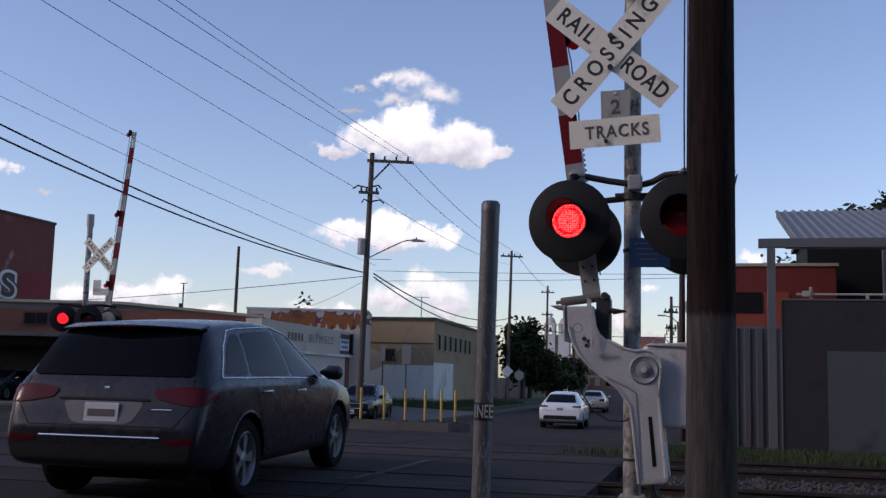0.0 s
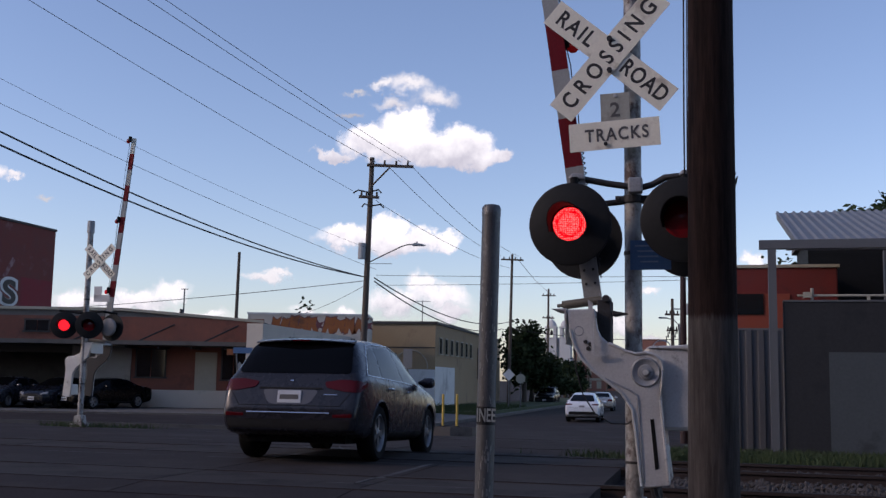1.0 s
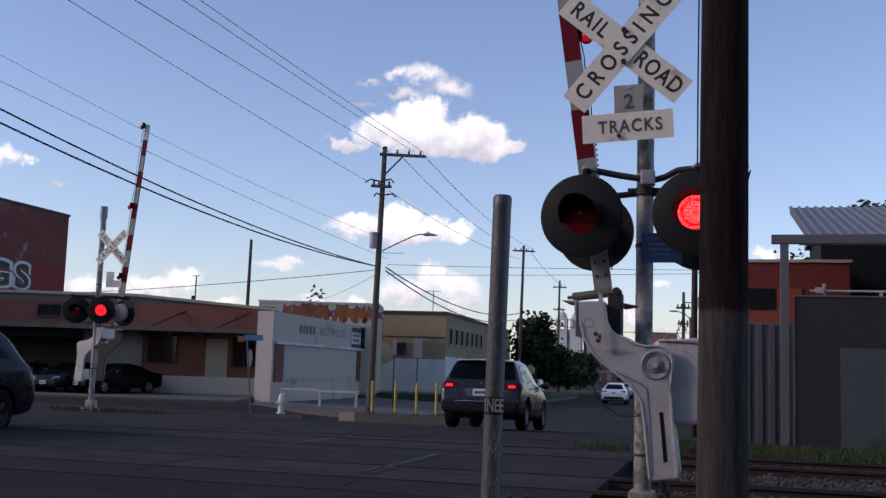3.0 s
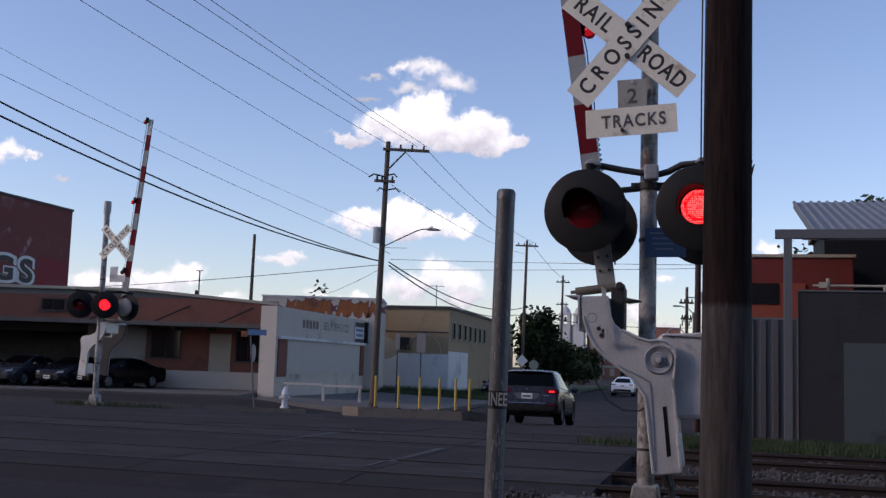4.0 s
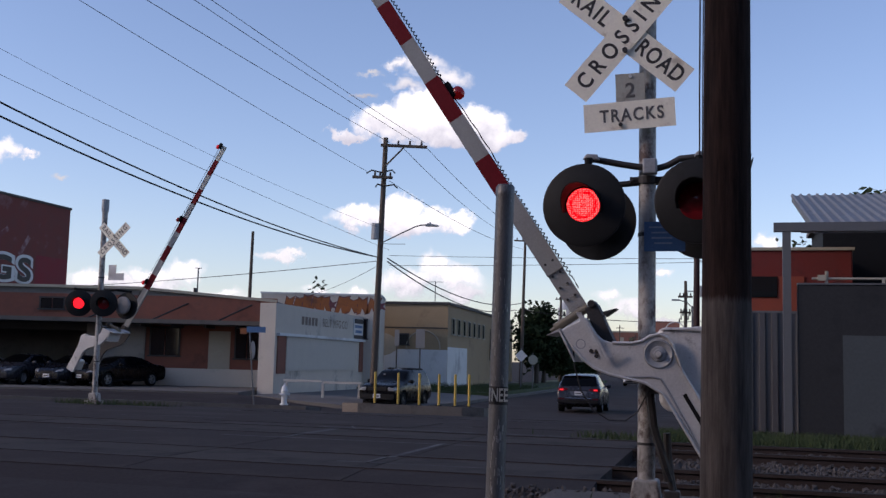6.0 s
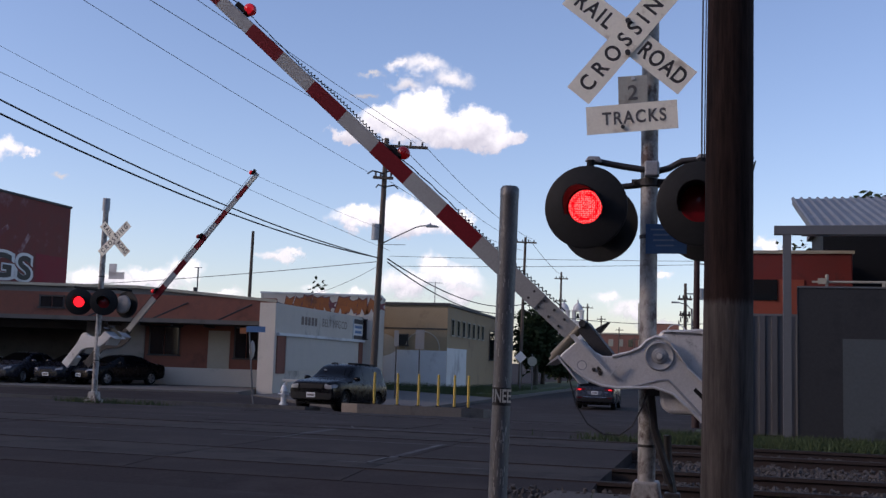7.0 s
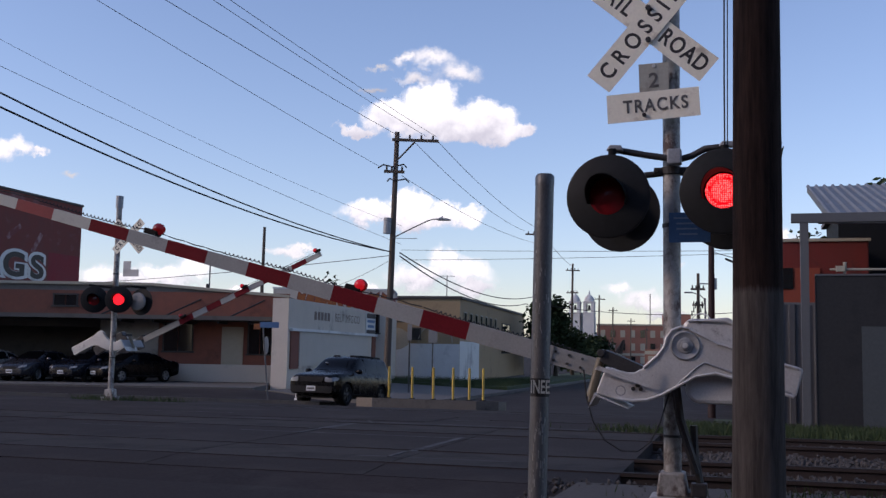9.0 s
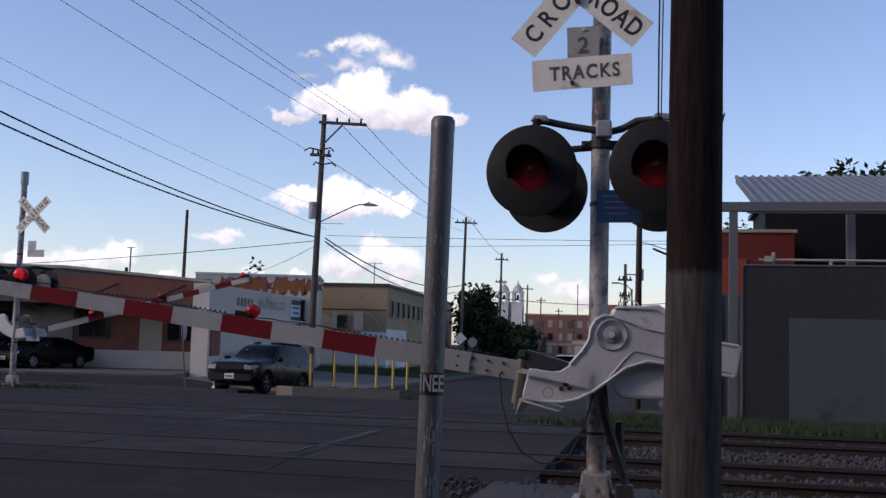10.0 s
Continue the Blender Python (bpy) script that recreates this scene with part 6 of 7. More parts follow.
a = 4.87 / 2
grey_suv, grey_wheels = car("grey_suv", "dark grey sport utility car with chrome window line and alloy wheels", dict(
    paint="paint_grey", stations=stations(4.87), wheels=(-1.42, 1.33), r=0.375, sill=0.29,
    bottom=[(-a, 0.40), (-a + 0.1, 0.34), (-1.9, 0.28), (1.9, 0.26), (a, 0.36)],
    top=[(-a, 0.70), (-a + 0.03, 0.745), (-a + 0.09, 0.97), (-a + 0.18, 1.13), (-a + 0.45, 1.56), (-a + 0.58, 1.635), (-1.3, 1.68), (-0.5, 1.71), (0.1, 1.68), (0.38, 1.61), (1.25, 1.115), (1.7, 1.05), (2.1, 0.97), (a - 0.1, 0.86), (a, 0.74)],
    belt=[(-a, 1.12), (-1.8, 1.13), (-0.5, 1.105), (0.9, 1.05), (1.3, 1.03), (2.0, 0.92), (a, 0.70)],
    width=ends_width(a, 0.995, 0.86), roof=[(-a, 0.72), (-a + 0.18, 0.82), (-a + 0.45, 0.765), (-1.6, 0.72), (-0.5, 0.705), (0.2, 0.685), (0.6, 0.71), (1.2, 0.80), (1.7, 0.80), (a, 0.55)],
    windows=[[(-1.83, 1.165), (-1.28, 1.15), (-1.22, 1.55), (-1.40, 1.54), (-1.62, 1.40)], [(-1.22, 1.145), (-0.16, 1.125), (-0.28, 1.595), (-1.15, 1.56)], [(-0.09, 1.12), (0.90, 1.085), (0.80, 1.17), (0.22, 1.52), (-0.20, 1.595)]],
    trim=[(-1.92, 1.14), (-0.2, 1.105), (1.02, 1.065), (0.84, 1.20), (0.25, 1.555), (-0.25, 1.635), (-1.2, 1.60), (-1.44, 1.575), (-1.68, 1.42)],
    handles=[(-0.95, 0.985), (0.02, 0.965)], seams=[[(-1.19, 1.12), (-1.17, 0.90), (-1.0, 0.62), (-0.9, 0.42)], [(-0.13, 1.10), (-0.11, 0.40)], [(1.02, 1.05), (1.0, 0.72), (0.92, 0.40)], [(-0.9, 0.52), (0.9, 0.50)]], mirror=0.86,
    lamps=[("tail_lamp", [(0.46, 1.03), (0.50, 0.955), (0.78, 0.905), (0.955, 0.90), (0.955, 1.05), (0.70, 1.065)], 0, "brakelamp", "red tail lamp", 0.012),
           ("tail_lamp_side", [(-a + 0.06, 0.905), (-a + 0.34, 0.96), (-a + 0.42, 1.03), (-a + 0.06, 1.05)], 90, "brakelamp", "red wrap-round tail lamp", 0.012),
           ("reflector", [(0.62, 0.575), (0.88, 0.575), (0.88, 0.625), (0.62, 0.61)], 0, "taillamp", "red bumper reflector", 0.006),
           ("headlamp", [(0.42, 0.76), (0.80, 0.80), (0.80, 0.90), (0.46, 0.84)], 180, "headlamp", "pale headlamp", 0.006)],
    brakes=[(-0.92, 0.985, 0.17, 0.075)],
    rear_glass=[(-0.80, 1.15), (0.80, 1.15), (0.70, 1.565), (-0.70, 1.565)], front_glass=[(-0.70, 1.16), (0.70, 1.16), (0.58, 1.60), (-0.58, 1.60)],
    # the first panel paints the sky's reflection around the plate
    panels=[("tailgate_flare", [(-0.40, 0.93), (-0.30, 0.76), (-0.22, 0.735), (0.22, 0.735), (0.30, 0.76), (0.40, 0.93)], 0, "sky_sheen", "paler plate surround with the sky's reflection put into its colour", 0.003),
            ("tailgate_slot", [(-0.44, 0.935), (0.44, 0.935), (0.44, 0.955), (-0.44, 0.955)], 0, "plastic", "dark grip slot", 0.012),
            ("rear_bumper", [(-0.84, 0.42), (0.84, 0.42), (0.86, 0.54), (-0.86, 0.54)], 0, "plastic", "dark lower bumper", 0.004),
            ("grille", [(-0.36, 0.58), (0.36, 0.58), (0.40, 0.78), (-0.40, 0.78)], 180, "plastic", "dark grille", 0.004)],
    lines=[("bumper_trim", [(-0.58, 0.625), (0.58, 0.625)], 0, 0.012, "chrome", "chrome bumper strip"), ("tailgate_gap", [(-0.80, 1.13), (-0.84, 0.90), (-0.70, 0.72), (0.70, 0.72), (0.84, 0.90), (0.80, 1.13)], 0, 0.005, "plastic", "tailgate seam"), ("wiper", [(-0.42, 1.175), (-0.05, 1.215)], 0, 0.012, "plastic", "rear wiper"), ("name_badge", [(0.47, 0.865), (0.66, 0.865)], 0, 0.009, "chrome", "small chrome badge"), ("maker_badge", [(-0.025, 1.045), (0.025, 1.045)], 0, 0.014, "chrome", "small chrome badge")],
    plates=[(0.835, 0, -8), (0.50, 180, 0)]))
part("spoiler", Geo().loft([[(x, -a + 0.70, 1.655 - 0.03 * (x / 0.7) ** 2), (x, -a + 0.40 + 0.10 * (x / 0.7) ** 2, 1.612 - 0.03 * (x / 0.7) ** 2), (x, -a + 0.41 + 0.10 * (x / 0.7) ** 2, 1.590 - 0.03 * (x / 0.7) ** 2), (x, -a + 0.70, 1.60)] for x in (-0.70, -0.6, -0.4, -0.2, 0, 0.2, 0.4, 0.6, 0.70)]), "paint_grey", grey_suv, "roof spoiler", True, bevel=0.008)
part("third_brake_lamp", Geo().box((0, -a + 0.403, 1.601), (0.24, 0.012, 0.016)), "taillamp", grey_suv, "small red high brake lamp")

a = 4.77 / 2
navy_suv, navy_wheels = car("navy_suv", "black-blue sport utility car with chrome grille surround", dict(
    paint="paint_navy", stations=stations(4.77), wheels=(-1.42, 1.43), r=0.365, sill=0.29, rim="rim_dark", handle_mat="paint_navy", arch="plastic",
    bottom=[(-a, 0.42), (-a + 0.1, 0.35), (-1.9, 0.28), (1.9, 0.27), (a, 0.32)],
    top=[(-a, 0.74), (-a + 0.03, 0.80), (-a + 0.09, 0.98), (-a + 0.18, 1.12), (-a + 0.48, 1.56), (-a + 0.62, 1.665), (-1.1, 1.715), (-0.4, 1.735), (0.1, 1.71), (0.36, 1.645), (1.12, 1.17), (1.6, 1.125), (2.0, 1.06), (a - 0.12, 0.98), (a - 0.03, 0.92), (a, 0.86)],
    belt=[(-a, 1.12), (-1.8, 1.13), (-0.5, 1.09), (0.9, 1.06), (1.3, 1.05), (2.0, 0.98), (a, 0.80)],
    width=ends_width(a, 0.925, 0.84, 0.80), roof=[(-a, 0.66), (-a + 0.18, 0.76), (-a + 0.5, 0.65), (-1.6, 0.62), (-0.5, 0.635), (0.2, 0.62), (0.6, 0.66), (1.2, 0.74), (1.7, 0.74), (a, 0.62)],
    windows=[[(-1.72, 1.20), (-1.15, 1.165), (-1.10, 1.52), (-1.32, 1.50)], [(-1.03, 1.155), (-0.10, 1.13), (-0.14, 1.56), (-0.98, 1.53)], [(-0.02, 1.125), (0.88, 1.10), (0.78, 1.19), (0.24, 1.51), (-0.06, 1.56)]],
    trim=[(-1.12, 1.13), (-0.2, 1.105), (0.98, 1.08), (0.82, 1.22), (0.26, 1.545), (-0.2, 1.60), (-0.98, 1.575)],
    handles=[(-0.88, 0.98), (0.02, 0.96)], seams=[[(-1.06, 1.12), (-1.05, 0.9), (-0.95, 0.62), (-0.88, 0.42)], [(-0.06, 1.10), (-0.04, 0.40)], [(1.0, 1.06), (1.0, 0.72), (0.95, 0.40)]], mirror=0.84,
    lamps=[("tail_lamp", [(0.55, 0.95), (0.86, 0.93), (0.86, 1.08), (0.58, 1.06)], 0, "taillamp", "red tail lamp", 0.008),
           ("headlamp", [(-0.46, 0.86), (-0.70, 0.84), (-0.86, 0.90), (-0.88, 1.00), (-0.66, 0.98), (-0.46, 0.93)], 180, "headlamp", "pale headlamp", 0.008),
           ("headlamp_side", [(a - 0.20, 0.90), (a - 0.45, 0.95), (a - 0.55, 1.01), (a - 0.22, 0.985)], 90, "headlamp", "pale swept-back headlamp", 0.008),
           ("fog_lamp", [(-0.56, 0.46), (-0.72, 0.46), (-0.72, 0.52), (-0.56, 0.52)], 180, "headlamp", "small fog lamp", 0.004)],
    rear_glass=[(-0.70, 1.16), (0.70, 1.16), (0.56, 1.54), (-0.56, 1.54)], front_glass=[(-0.64, 1.20), (0.64, 1.20), (0.53, 1.585), (-0.53, 1.585)],
    panels=[("grille", [(-0.36, 0.655), (0.36, 0.655), (0.54, 0.76), (0.44, 0.845), (-0.44, 0.845), (-0.54, 0.76)], 180, "plastic", "dark grille", 0.004),
            ("upper_grille", [(-0.42, 0.885), (0.42, 0.885), (0.42, 0.93), (-0.42, 0.93)], 180, "plastic", "dark upper grille slot", 0.004),
            ("front_bumper", [(-0.70, 0.37), (0.70, 0.37), (0.76, 0.55), (-0.76, 0.55)], 180, "plastic", "dark lower bumper", 0.004)],
    lines=[("grille_trim", [(-0.36, 0.64), (0.36, 0.64), (0.56, 0.76), (0.45, 0.86), (-0.45, 0.86), (-0.56, 0.76), (-0.36, 0.64)], 180, 0.019, "chrome", "chrome grille surround"), ("hood_seam", [(-0.72, 1.02), (-0.45, 0.985), (0.45, 0.985), (0.72, 1.02)], 180, 0.004, "plastic", "bonnet seam"), ("maker_badge", [(-0.07, 0.868), (0.07, 0.868)], 180, 0.022, "chrome", "small badge")],
    plates=[(0.90, 0, -6), (0.50, 180, 0)]))

a = 4.62 / 2
black_suv, black_wheels = car("black_suv", "black boxy sport utility car waiting at the crossing", dict(
    paint="paint_black", stations=stations(4.62), wheels=(-1.36, 1.36), r=0.37, sill=0.30, rim="rim_dark", handle_mat="paint_black", arch="plastic",
    bottom=[(-a, 0.42), (-a + 0.1, 0.36), (-1.9, 0.30), (1.9, 0.30), (a, 0.36)],
    top=[(-a, 0.78), (-a + 0.03, 0.95), (-a + 0.09, 1.12), (-a + 0.32, 1.66), (-a + 0.5, 1.735), (-0.5, 1.745), (0.1, 1.71), (0.32, 1.64), (0.95, 1.16), (1.6, 1.11), (2.1, 1.03), (a - 0.09, 0.99), (a - 0.03, 0.96), (a, 0.90)],
    belt=[(-a, 1.10), (-0.5, 1.09), (0.9, 1.07), (1.3, 1.06), (2.0, 0.99), (a, 0.86)],
    width=ends_width(a, 0.91, 0.88, 0.86), roof=[(-a, 0.72), (-a + 0.18, 0.76), (-a + 0.5, 0.67), (-0.5, 0.67), (0.2, 0.655), (0.5, 0.69), (1.0, 0.75), (1.7, 0.75), (a, 0.68)],
    windows=[[(-2.02, 1.15), (-1.16, 1.145), (-1.14, 1.60), (-1.86, 1.60)], [(-1.06, 1.14), (-0.12, 1.135), (-0.16, 1.61), (-1.02, 1.61)], [(-0.04, 1.13), (0.74, 1.12), (0.66, 1.2), (0.22, 1.57), (-0.08, 1.61)]],
    handles=[(-0.95, 0.99), (-0.02, 0.98)], seams=[[(-1.11, 1.10), (-1.08, 0.85), (-0.92, 0.45)], [(-0.08, 1.10), (-0.06, 0.42)], [(0.86, 1.06), (0.88, 0.42)]], mirror=0.72,
    lamps=[("tail_lamp", [(0.66, 0.80), (0.84, 0.80), (0.84, 1.06), (0.68, 1.06)], 0, "taillamp", "red tail lamp", 0.008),
           ("headlamp", [(-0.50, 0.76), (-0.80, 0.76), (-0.84, 0.92), (-0.50, 0.92)], 180, "headlamp", "pale block headlamp", 0.010),
           ("roof_rail", [(-1.75, 1.70), (-0.1, 1.70), (-0.1, 1.715), (-1.75, 1.715)], 90, "plastic", "dark roof rail", 0.05)],
    rear_glass=[(-0.70, 1.15), (0.70, 1.15), (0.60, 1.60), (-0.60, 1.60)], front_glass=[(-0.66, 1.20), (0.66, 1.20), (0.57, 1.62), (-0.57, 1.62)],
    panels=[("grille", [(-0.42, 0.76), (0.42, 0.76), (0.44, 0.92), (-0.44, 0.92)], 180, "plastic", "dark slotted grille", 0.006),
            ("front_bumper", [(-0.76, 0.40), (0.76, 0.40), (0.80, 0.62), (-0.80, 0.62)], 180, "plastic", "dark lower bumper", 0.012)],
    lines=[("hood_seam", [(-0.74, 1.0), (-0.5, 0.955), (0.5, 0.955), (0.74, 1.0)], 180, 0.004, "plastic", "bonnet seam")],
    plates=[(0.88, 0, -4), (0.54, 180, 0)]))
part("inspection_sticker", Geo().box((0.34, 0.60, 1.44), (0.09, 0.01, 0.10), Matrix.Rotation(radians(-52), 3, "X")), "whitewash", black_suv, "small pale paper on the windscreen")

a = 4.75 / 2
white_car, white_wheels = car("white_hatchback", "white electric hatchback with black lower valance", dict(
    paint="paint_white", stations=stations(4.75), wheels=(-1.42, 1.44), r=0.355, sill=0.26, handle_mat="paint_white",
    bottom=[(-a, 0.40), (-a + 0.1, 0.34), (-1.9, 0.25), (1.9, 0.24), (a, 0.32)],
    top=[(-a, 0.80), (-a + 0.03, 0.92), (-a + 0.09, 1.05), (-a + 0.18, 1.10), (-a + 0.9, 1.46), (-a + 1.2, 1.55), (-0.4, 1.62), (0.1, 1.60), (0.5, 1.49), (1.45, 1.02), (1.8, 0.95), (2.2, 0.80), (a, 0.64)],
    belt=[(-a, 1.02), (-1.5, 1.05), (-0.5, 1.02), (0.9, 0.98), (1.4, 0.95), (2.0, 0.82), (a, 0.60)],
    width=ends_width(a, 0.96, 0.86), roof=[(-a, 0.70), (-a + 0.18, 0.78), (-a + 0.9, 0.62), (-0.5, 0.60), (0.2, 0.60), (0.7, 0.66), (1.4, 0.76), (1.9, 0.76), (a, 0.5)],
    windows=[[(-1.5, 1.10), (-0.56, 1.065), (-0.52, 1.47), (-1.05, 1.37)], [(-0.48, 1.06), (0.40, 1.035), (0.32, 1.47), (-0.44, 1.48)], [(0.48, 1.03), (1.15, 1.01), (0.60, 1.33), (0.42, 1.44)]],
    handles=[(-0.4, 0.90), (0.5, 0.88)], seams=[[(-0.52, 1.0), (-0.5, 0.4)], [(0.44, 1.0), (0.46, 0.38)]], mirror=0.98,
    lamps=[("tail_lamp", [(0.50, 0.94), (0.90, 0.92), (0.90, 1.02), (0.56, 1.00)], 0, "taillamp", "red tail lamp", 0.008), ("headlamp", [(-0.45, 0.66), (-0.76, 0.70), (-0.74, 0.80), (-0.50, 0.74)], 180, "headlamp", "pale headlamp", 0.006)],
    rear_glass=[(-0.68, 1.135), (0.68, 1.135), (0.54, 1.47), (-0.54, 1.47)], front_glass=[(-0.66, 1.08), (0.66, 1.08), (0.52, 1.52), (-0.52, 1.52)],
    panels=[("lower_valance", [(-0.74, 0.41), (0.74, 0.41), (0.70, 0.58), (-0.70, 0.58)], 0, "plastic", "black diffuser", 0.006)],
    lines=[("tailgate_gap", [(-0.70, 1.08), (-0.62, 0.78), (0.62, 0.78), (0.70, 1.08)], 0, 0.005, "plastic", "tailgate seam")], plates=[(0.86, 0, -6), (0.48, 180, 0)]))

a = 4.7 / 2
silver_car, silver_wheels = car("silver_sedan", "champagne silver sedan driving away", dict(
    paint="paint_silver", stations=stations(4.7), wheels=(-1.38, 1.40), r=0.325, sill=0.25, handle_mat="paint_silver",
    bottom=[(-a, 0.38), (-a + 0.1, 0.30), (-1.9, 0.24), (1.9, 0.22), (a, 0.30)],
    top=[(-a, 0.76), (-a + 0.03, 0.90), (-a + 0.09, 1.0), (-a + 0.32, 1.04), (-1.65, 1.06), (-1.0, 1.37), (-0.5, 1.45), (0.0, 1.45), (0.4, 1.36), (1.25, 0.99), (1.8, 0.90), (2.2, 0.78), (a, 0.62)],
    belt=[(-a, 0.96), (-1.5, 0.985), (-0.5, 0.965), (0.9, 0.93), (1.3, 0.91), (2.0, 0.79), (a, 0.58)],
    width=ends_width(a, 0.91, 0.86), roof=[(-a, 0.68), (-1.65, 0.74), (-1.0, 0.57), (-0.5, 0.56), (0.2, 0.56), (0.6, 0.62), (1.25, 0.73), (1.9, 0.72), (a, 0.5)],
    windows=[[(-1.30, 1.03), (-0.50, 1.01), (-0.48, 1.33), (-0.90, 1.28)], [(-0.42, 1.005), (0.85, 0.975), (0.42, 1.24), (0.1, 1.34), (-0.40, 1.345)]],
    handles=[(-0.45, 0.86), (0.4, 0.84)], seams=[[(-0.46, 0.95), (-0.44, 0.35)], [(0.80, 0.92), (0.82, 0.35)]], mirror=0.74,
    lamps=[("tail_lamp", [(0.50, 0.78), (0.84, 0.76), (0.84, 0.92), (0.50, 0.90)], 0, "taillamp", "red tail lamp", 0.008), ("headlamp", [(-0.44, 0.62), (-0.74, 0.66), (-0.72, 0.77), (-0.46, 0.72)], 180, "headlamp", "pale headlamp", 0.006)],
    rear_glass=[(-0.62, 1.08), (0.62, 1.08), (0.50, 1.35), (-0.50, 1.35)], front_glass=[(-0.62, 1.03), (0.62, 1.03), (0.49, 1.38), (-0.49, 1.38)],
    panels=[("grille", [(-0.32, 0.56), (0.32, 0.56), (0.34, 0.68), (-0.34, 0.68)], 180, "plastic", "dark grille", 0.004)], lines=[], plates=[(0.72, 0, -4), (0.46, 180, 0)]))
# cars parked under the awning
for x, y, turn, coat_, label in ((-15.6, 51.0, 150, "paint_black", "black car parked before the workshop"), (-17.6, 51.0, 165, "paint_navy", "dark blue car parked before the workshop"), (-20.0, 50.8, 168, "paint_grey", "dark grey car parked before the workshop"), (-22.4, 50.6, 168, "paint_silver", "pale silver car parked before the workshop")):
    c = copy_thing(silver_car, pose(x, y, -0.316, 0, 0, turn))
    c.name = "parked_car"
    tagged(c, label, "car", "parked cars")
    for p in c.children_recursive:
        for slot in p.material_slots:
            if slot.material == M["paint_silver"]:
                slot.link = "OBJECT"
                slot.material = M[coat_]



# ---- crossing panels, ties, ballast, grass ----
PANEL_W0, PANEL_W1 = -15.4, -1.2
DECK = 0.176


def build_crossing():
    t = thing("crossing_surface", "dark concrete crossing panels between the rails in the street", "road", kind="structure")
    strips = [(9.62, 10.37), (10.47, 11.80), (11.91, 14.44), (14.55, 15.88), (15.99, 16.82)]
    for s0, s1 in strips:
        n = 6
        for i in range(n):
            w0 = PANEL_W0 + (PANEL_W1 - PANEL_W0) * i / n + 0.005
            w1 = PANEL_W0 + (PANEL_W1 - PANEL_W0) * (i + 1) / n - 0.005
            c = W((w0 + w1) / 2, (s0 + s1) / 2)
            lo, hi = DECK, DECK
            if s0 < 10:
                lo = 0.134
            if s1 > 16.5:
                hi = 0.088
            z = (lo + hi) / 2 - 0.003 * ((i * 7) % 3)
            part("panel", Geo().box((0, 0, -0.1), (w1 - w0, s1 - s0 - 0.02, 0.2)), "panel" if 1 < s1 - s0 < 2 else "asphalt_patch", t, m=G((w0 + w1) / 2, (s0 + s1) / 2, z) @ pose(0, 0, 0, math.degrees(math.atan2(hi - lo, s1 - s0))))


M["asphalt_patch"] = mat("asphalt_infill", (0.036, 0.0302, 0.029), 0.92, var=0.3, scale=1.0, fine=30, bump=0.4, stain=(0.052, 0.045, 0.043), stain_amt=0.38, stain_scale=0.6, spec=0.1)
build_crossing()


def build_ties():
    me = Geo().box((0, 0, 0), (0.22, 2.5, 0.16)).mesh("tie")
    t = thing("track_ties", "dark creosoted wooden ties under the rails", "railway tie", kind="structure")
    for s in (11.14, 15.22):
        for i in range(26):
            part("tie", me, "tie", t, m=G(-0.9 + 0.5 * i, s, -0.05))


build_ties()


def build_ballast():
    rnd = random.Random(4)
    g = Geo()
    for k in range(13000):
        w, s = rnd.uniform(-1.1, 9.0), rnd.uniform(9.65, 16.75)
        if min(abs(s - r) for r in RAILS) < 0.09 or (w < -0.9 and rnd.random() < 0.6):
            continue
        r = rnd.uniform(0.02, 0.045)
        p = W(w, s, 0.035 + rnd.uniform(0, 0.05))
        q = Euler((rnd.random() * 6, rnd.random() * 6, rnd.random() * 6)).to_matrix()
        vs = [p + q @ Vector(v) * r for v in ((1, 0, 0), (-1, 0.2, 0), (0, 1, 0.1), (0, -0.9, 0), (0.1, 0, 0.8), (0, 0.1, -0.8))]
        g.add(vs, [(0, 2, 4), (2, 1, 4), (1, 3, 4), (3, 0, 4), (2, 0, 5), (1, 2, 5), (3, 1, 5), (0, 3, 5)])
    for k in range(1600):
        w, s = rnd.uniform(-1.9, 3.0), rnd.uniform(7.2, 9.7)
        r = rnd.uniform(0.012, 0.04)
        p = W(w, s)
        p.z = level(p.x, p.y) + 0.04
        q = Euler((rnd.random() * 6, rnd.random() * 6, rnd.random() * 6)).to_matrix()
        vs = [p + q @ Vector(v) * r for v in ((1, 0, 0), (-1, 0.2, 0), (0, 1, 0.1), (0, -0.9, 0), (0.1, 0, 0.8), (0, 0.1, -0.8))]
        g.add(vs, [(0, 2, 4), (2, 1, 4), (1, 3, 4), (3, 0, 4), (2, 0, 5), (1, 2, 5), (3, 1, 5), (0, 3, 5)])
    me = bpy.data.meshes.new("ballast")
    me.from_pydata(g.v, [], g.f)
    me.materials.append(M["ballast"])
    tagged(new("ballast", me), "loose grey crushed-stone ballast between the rails", "gravel", kind="stuff")


build_ballast()


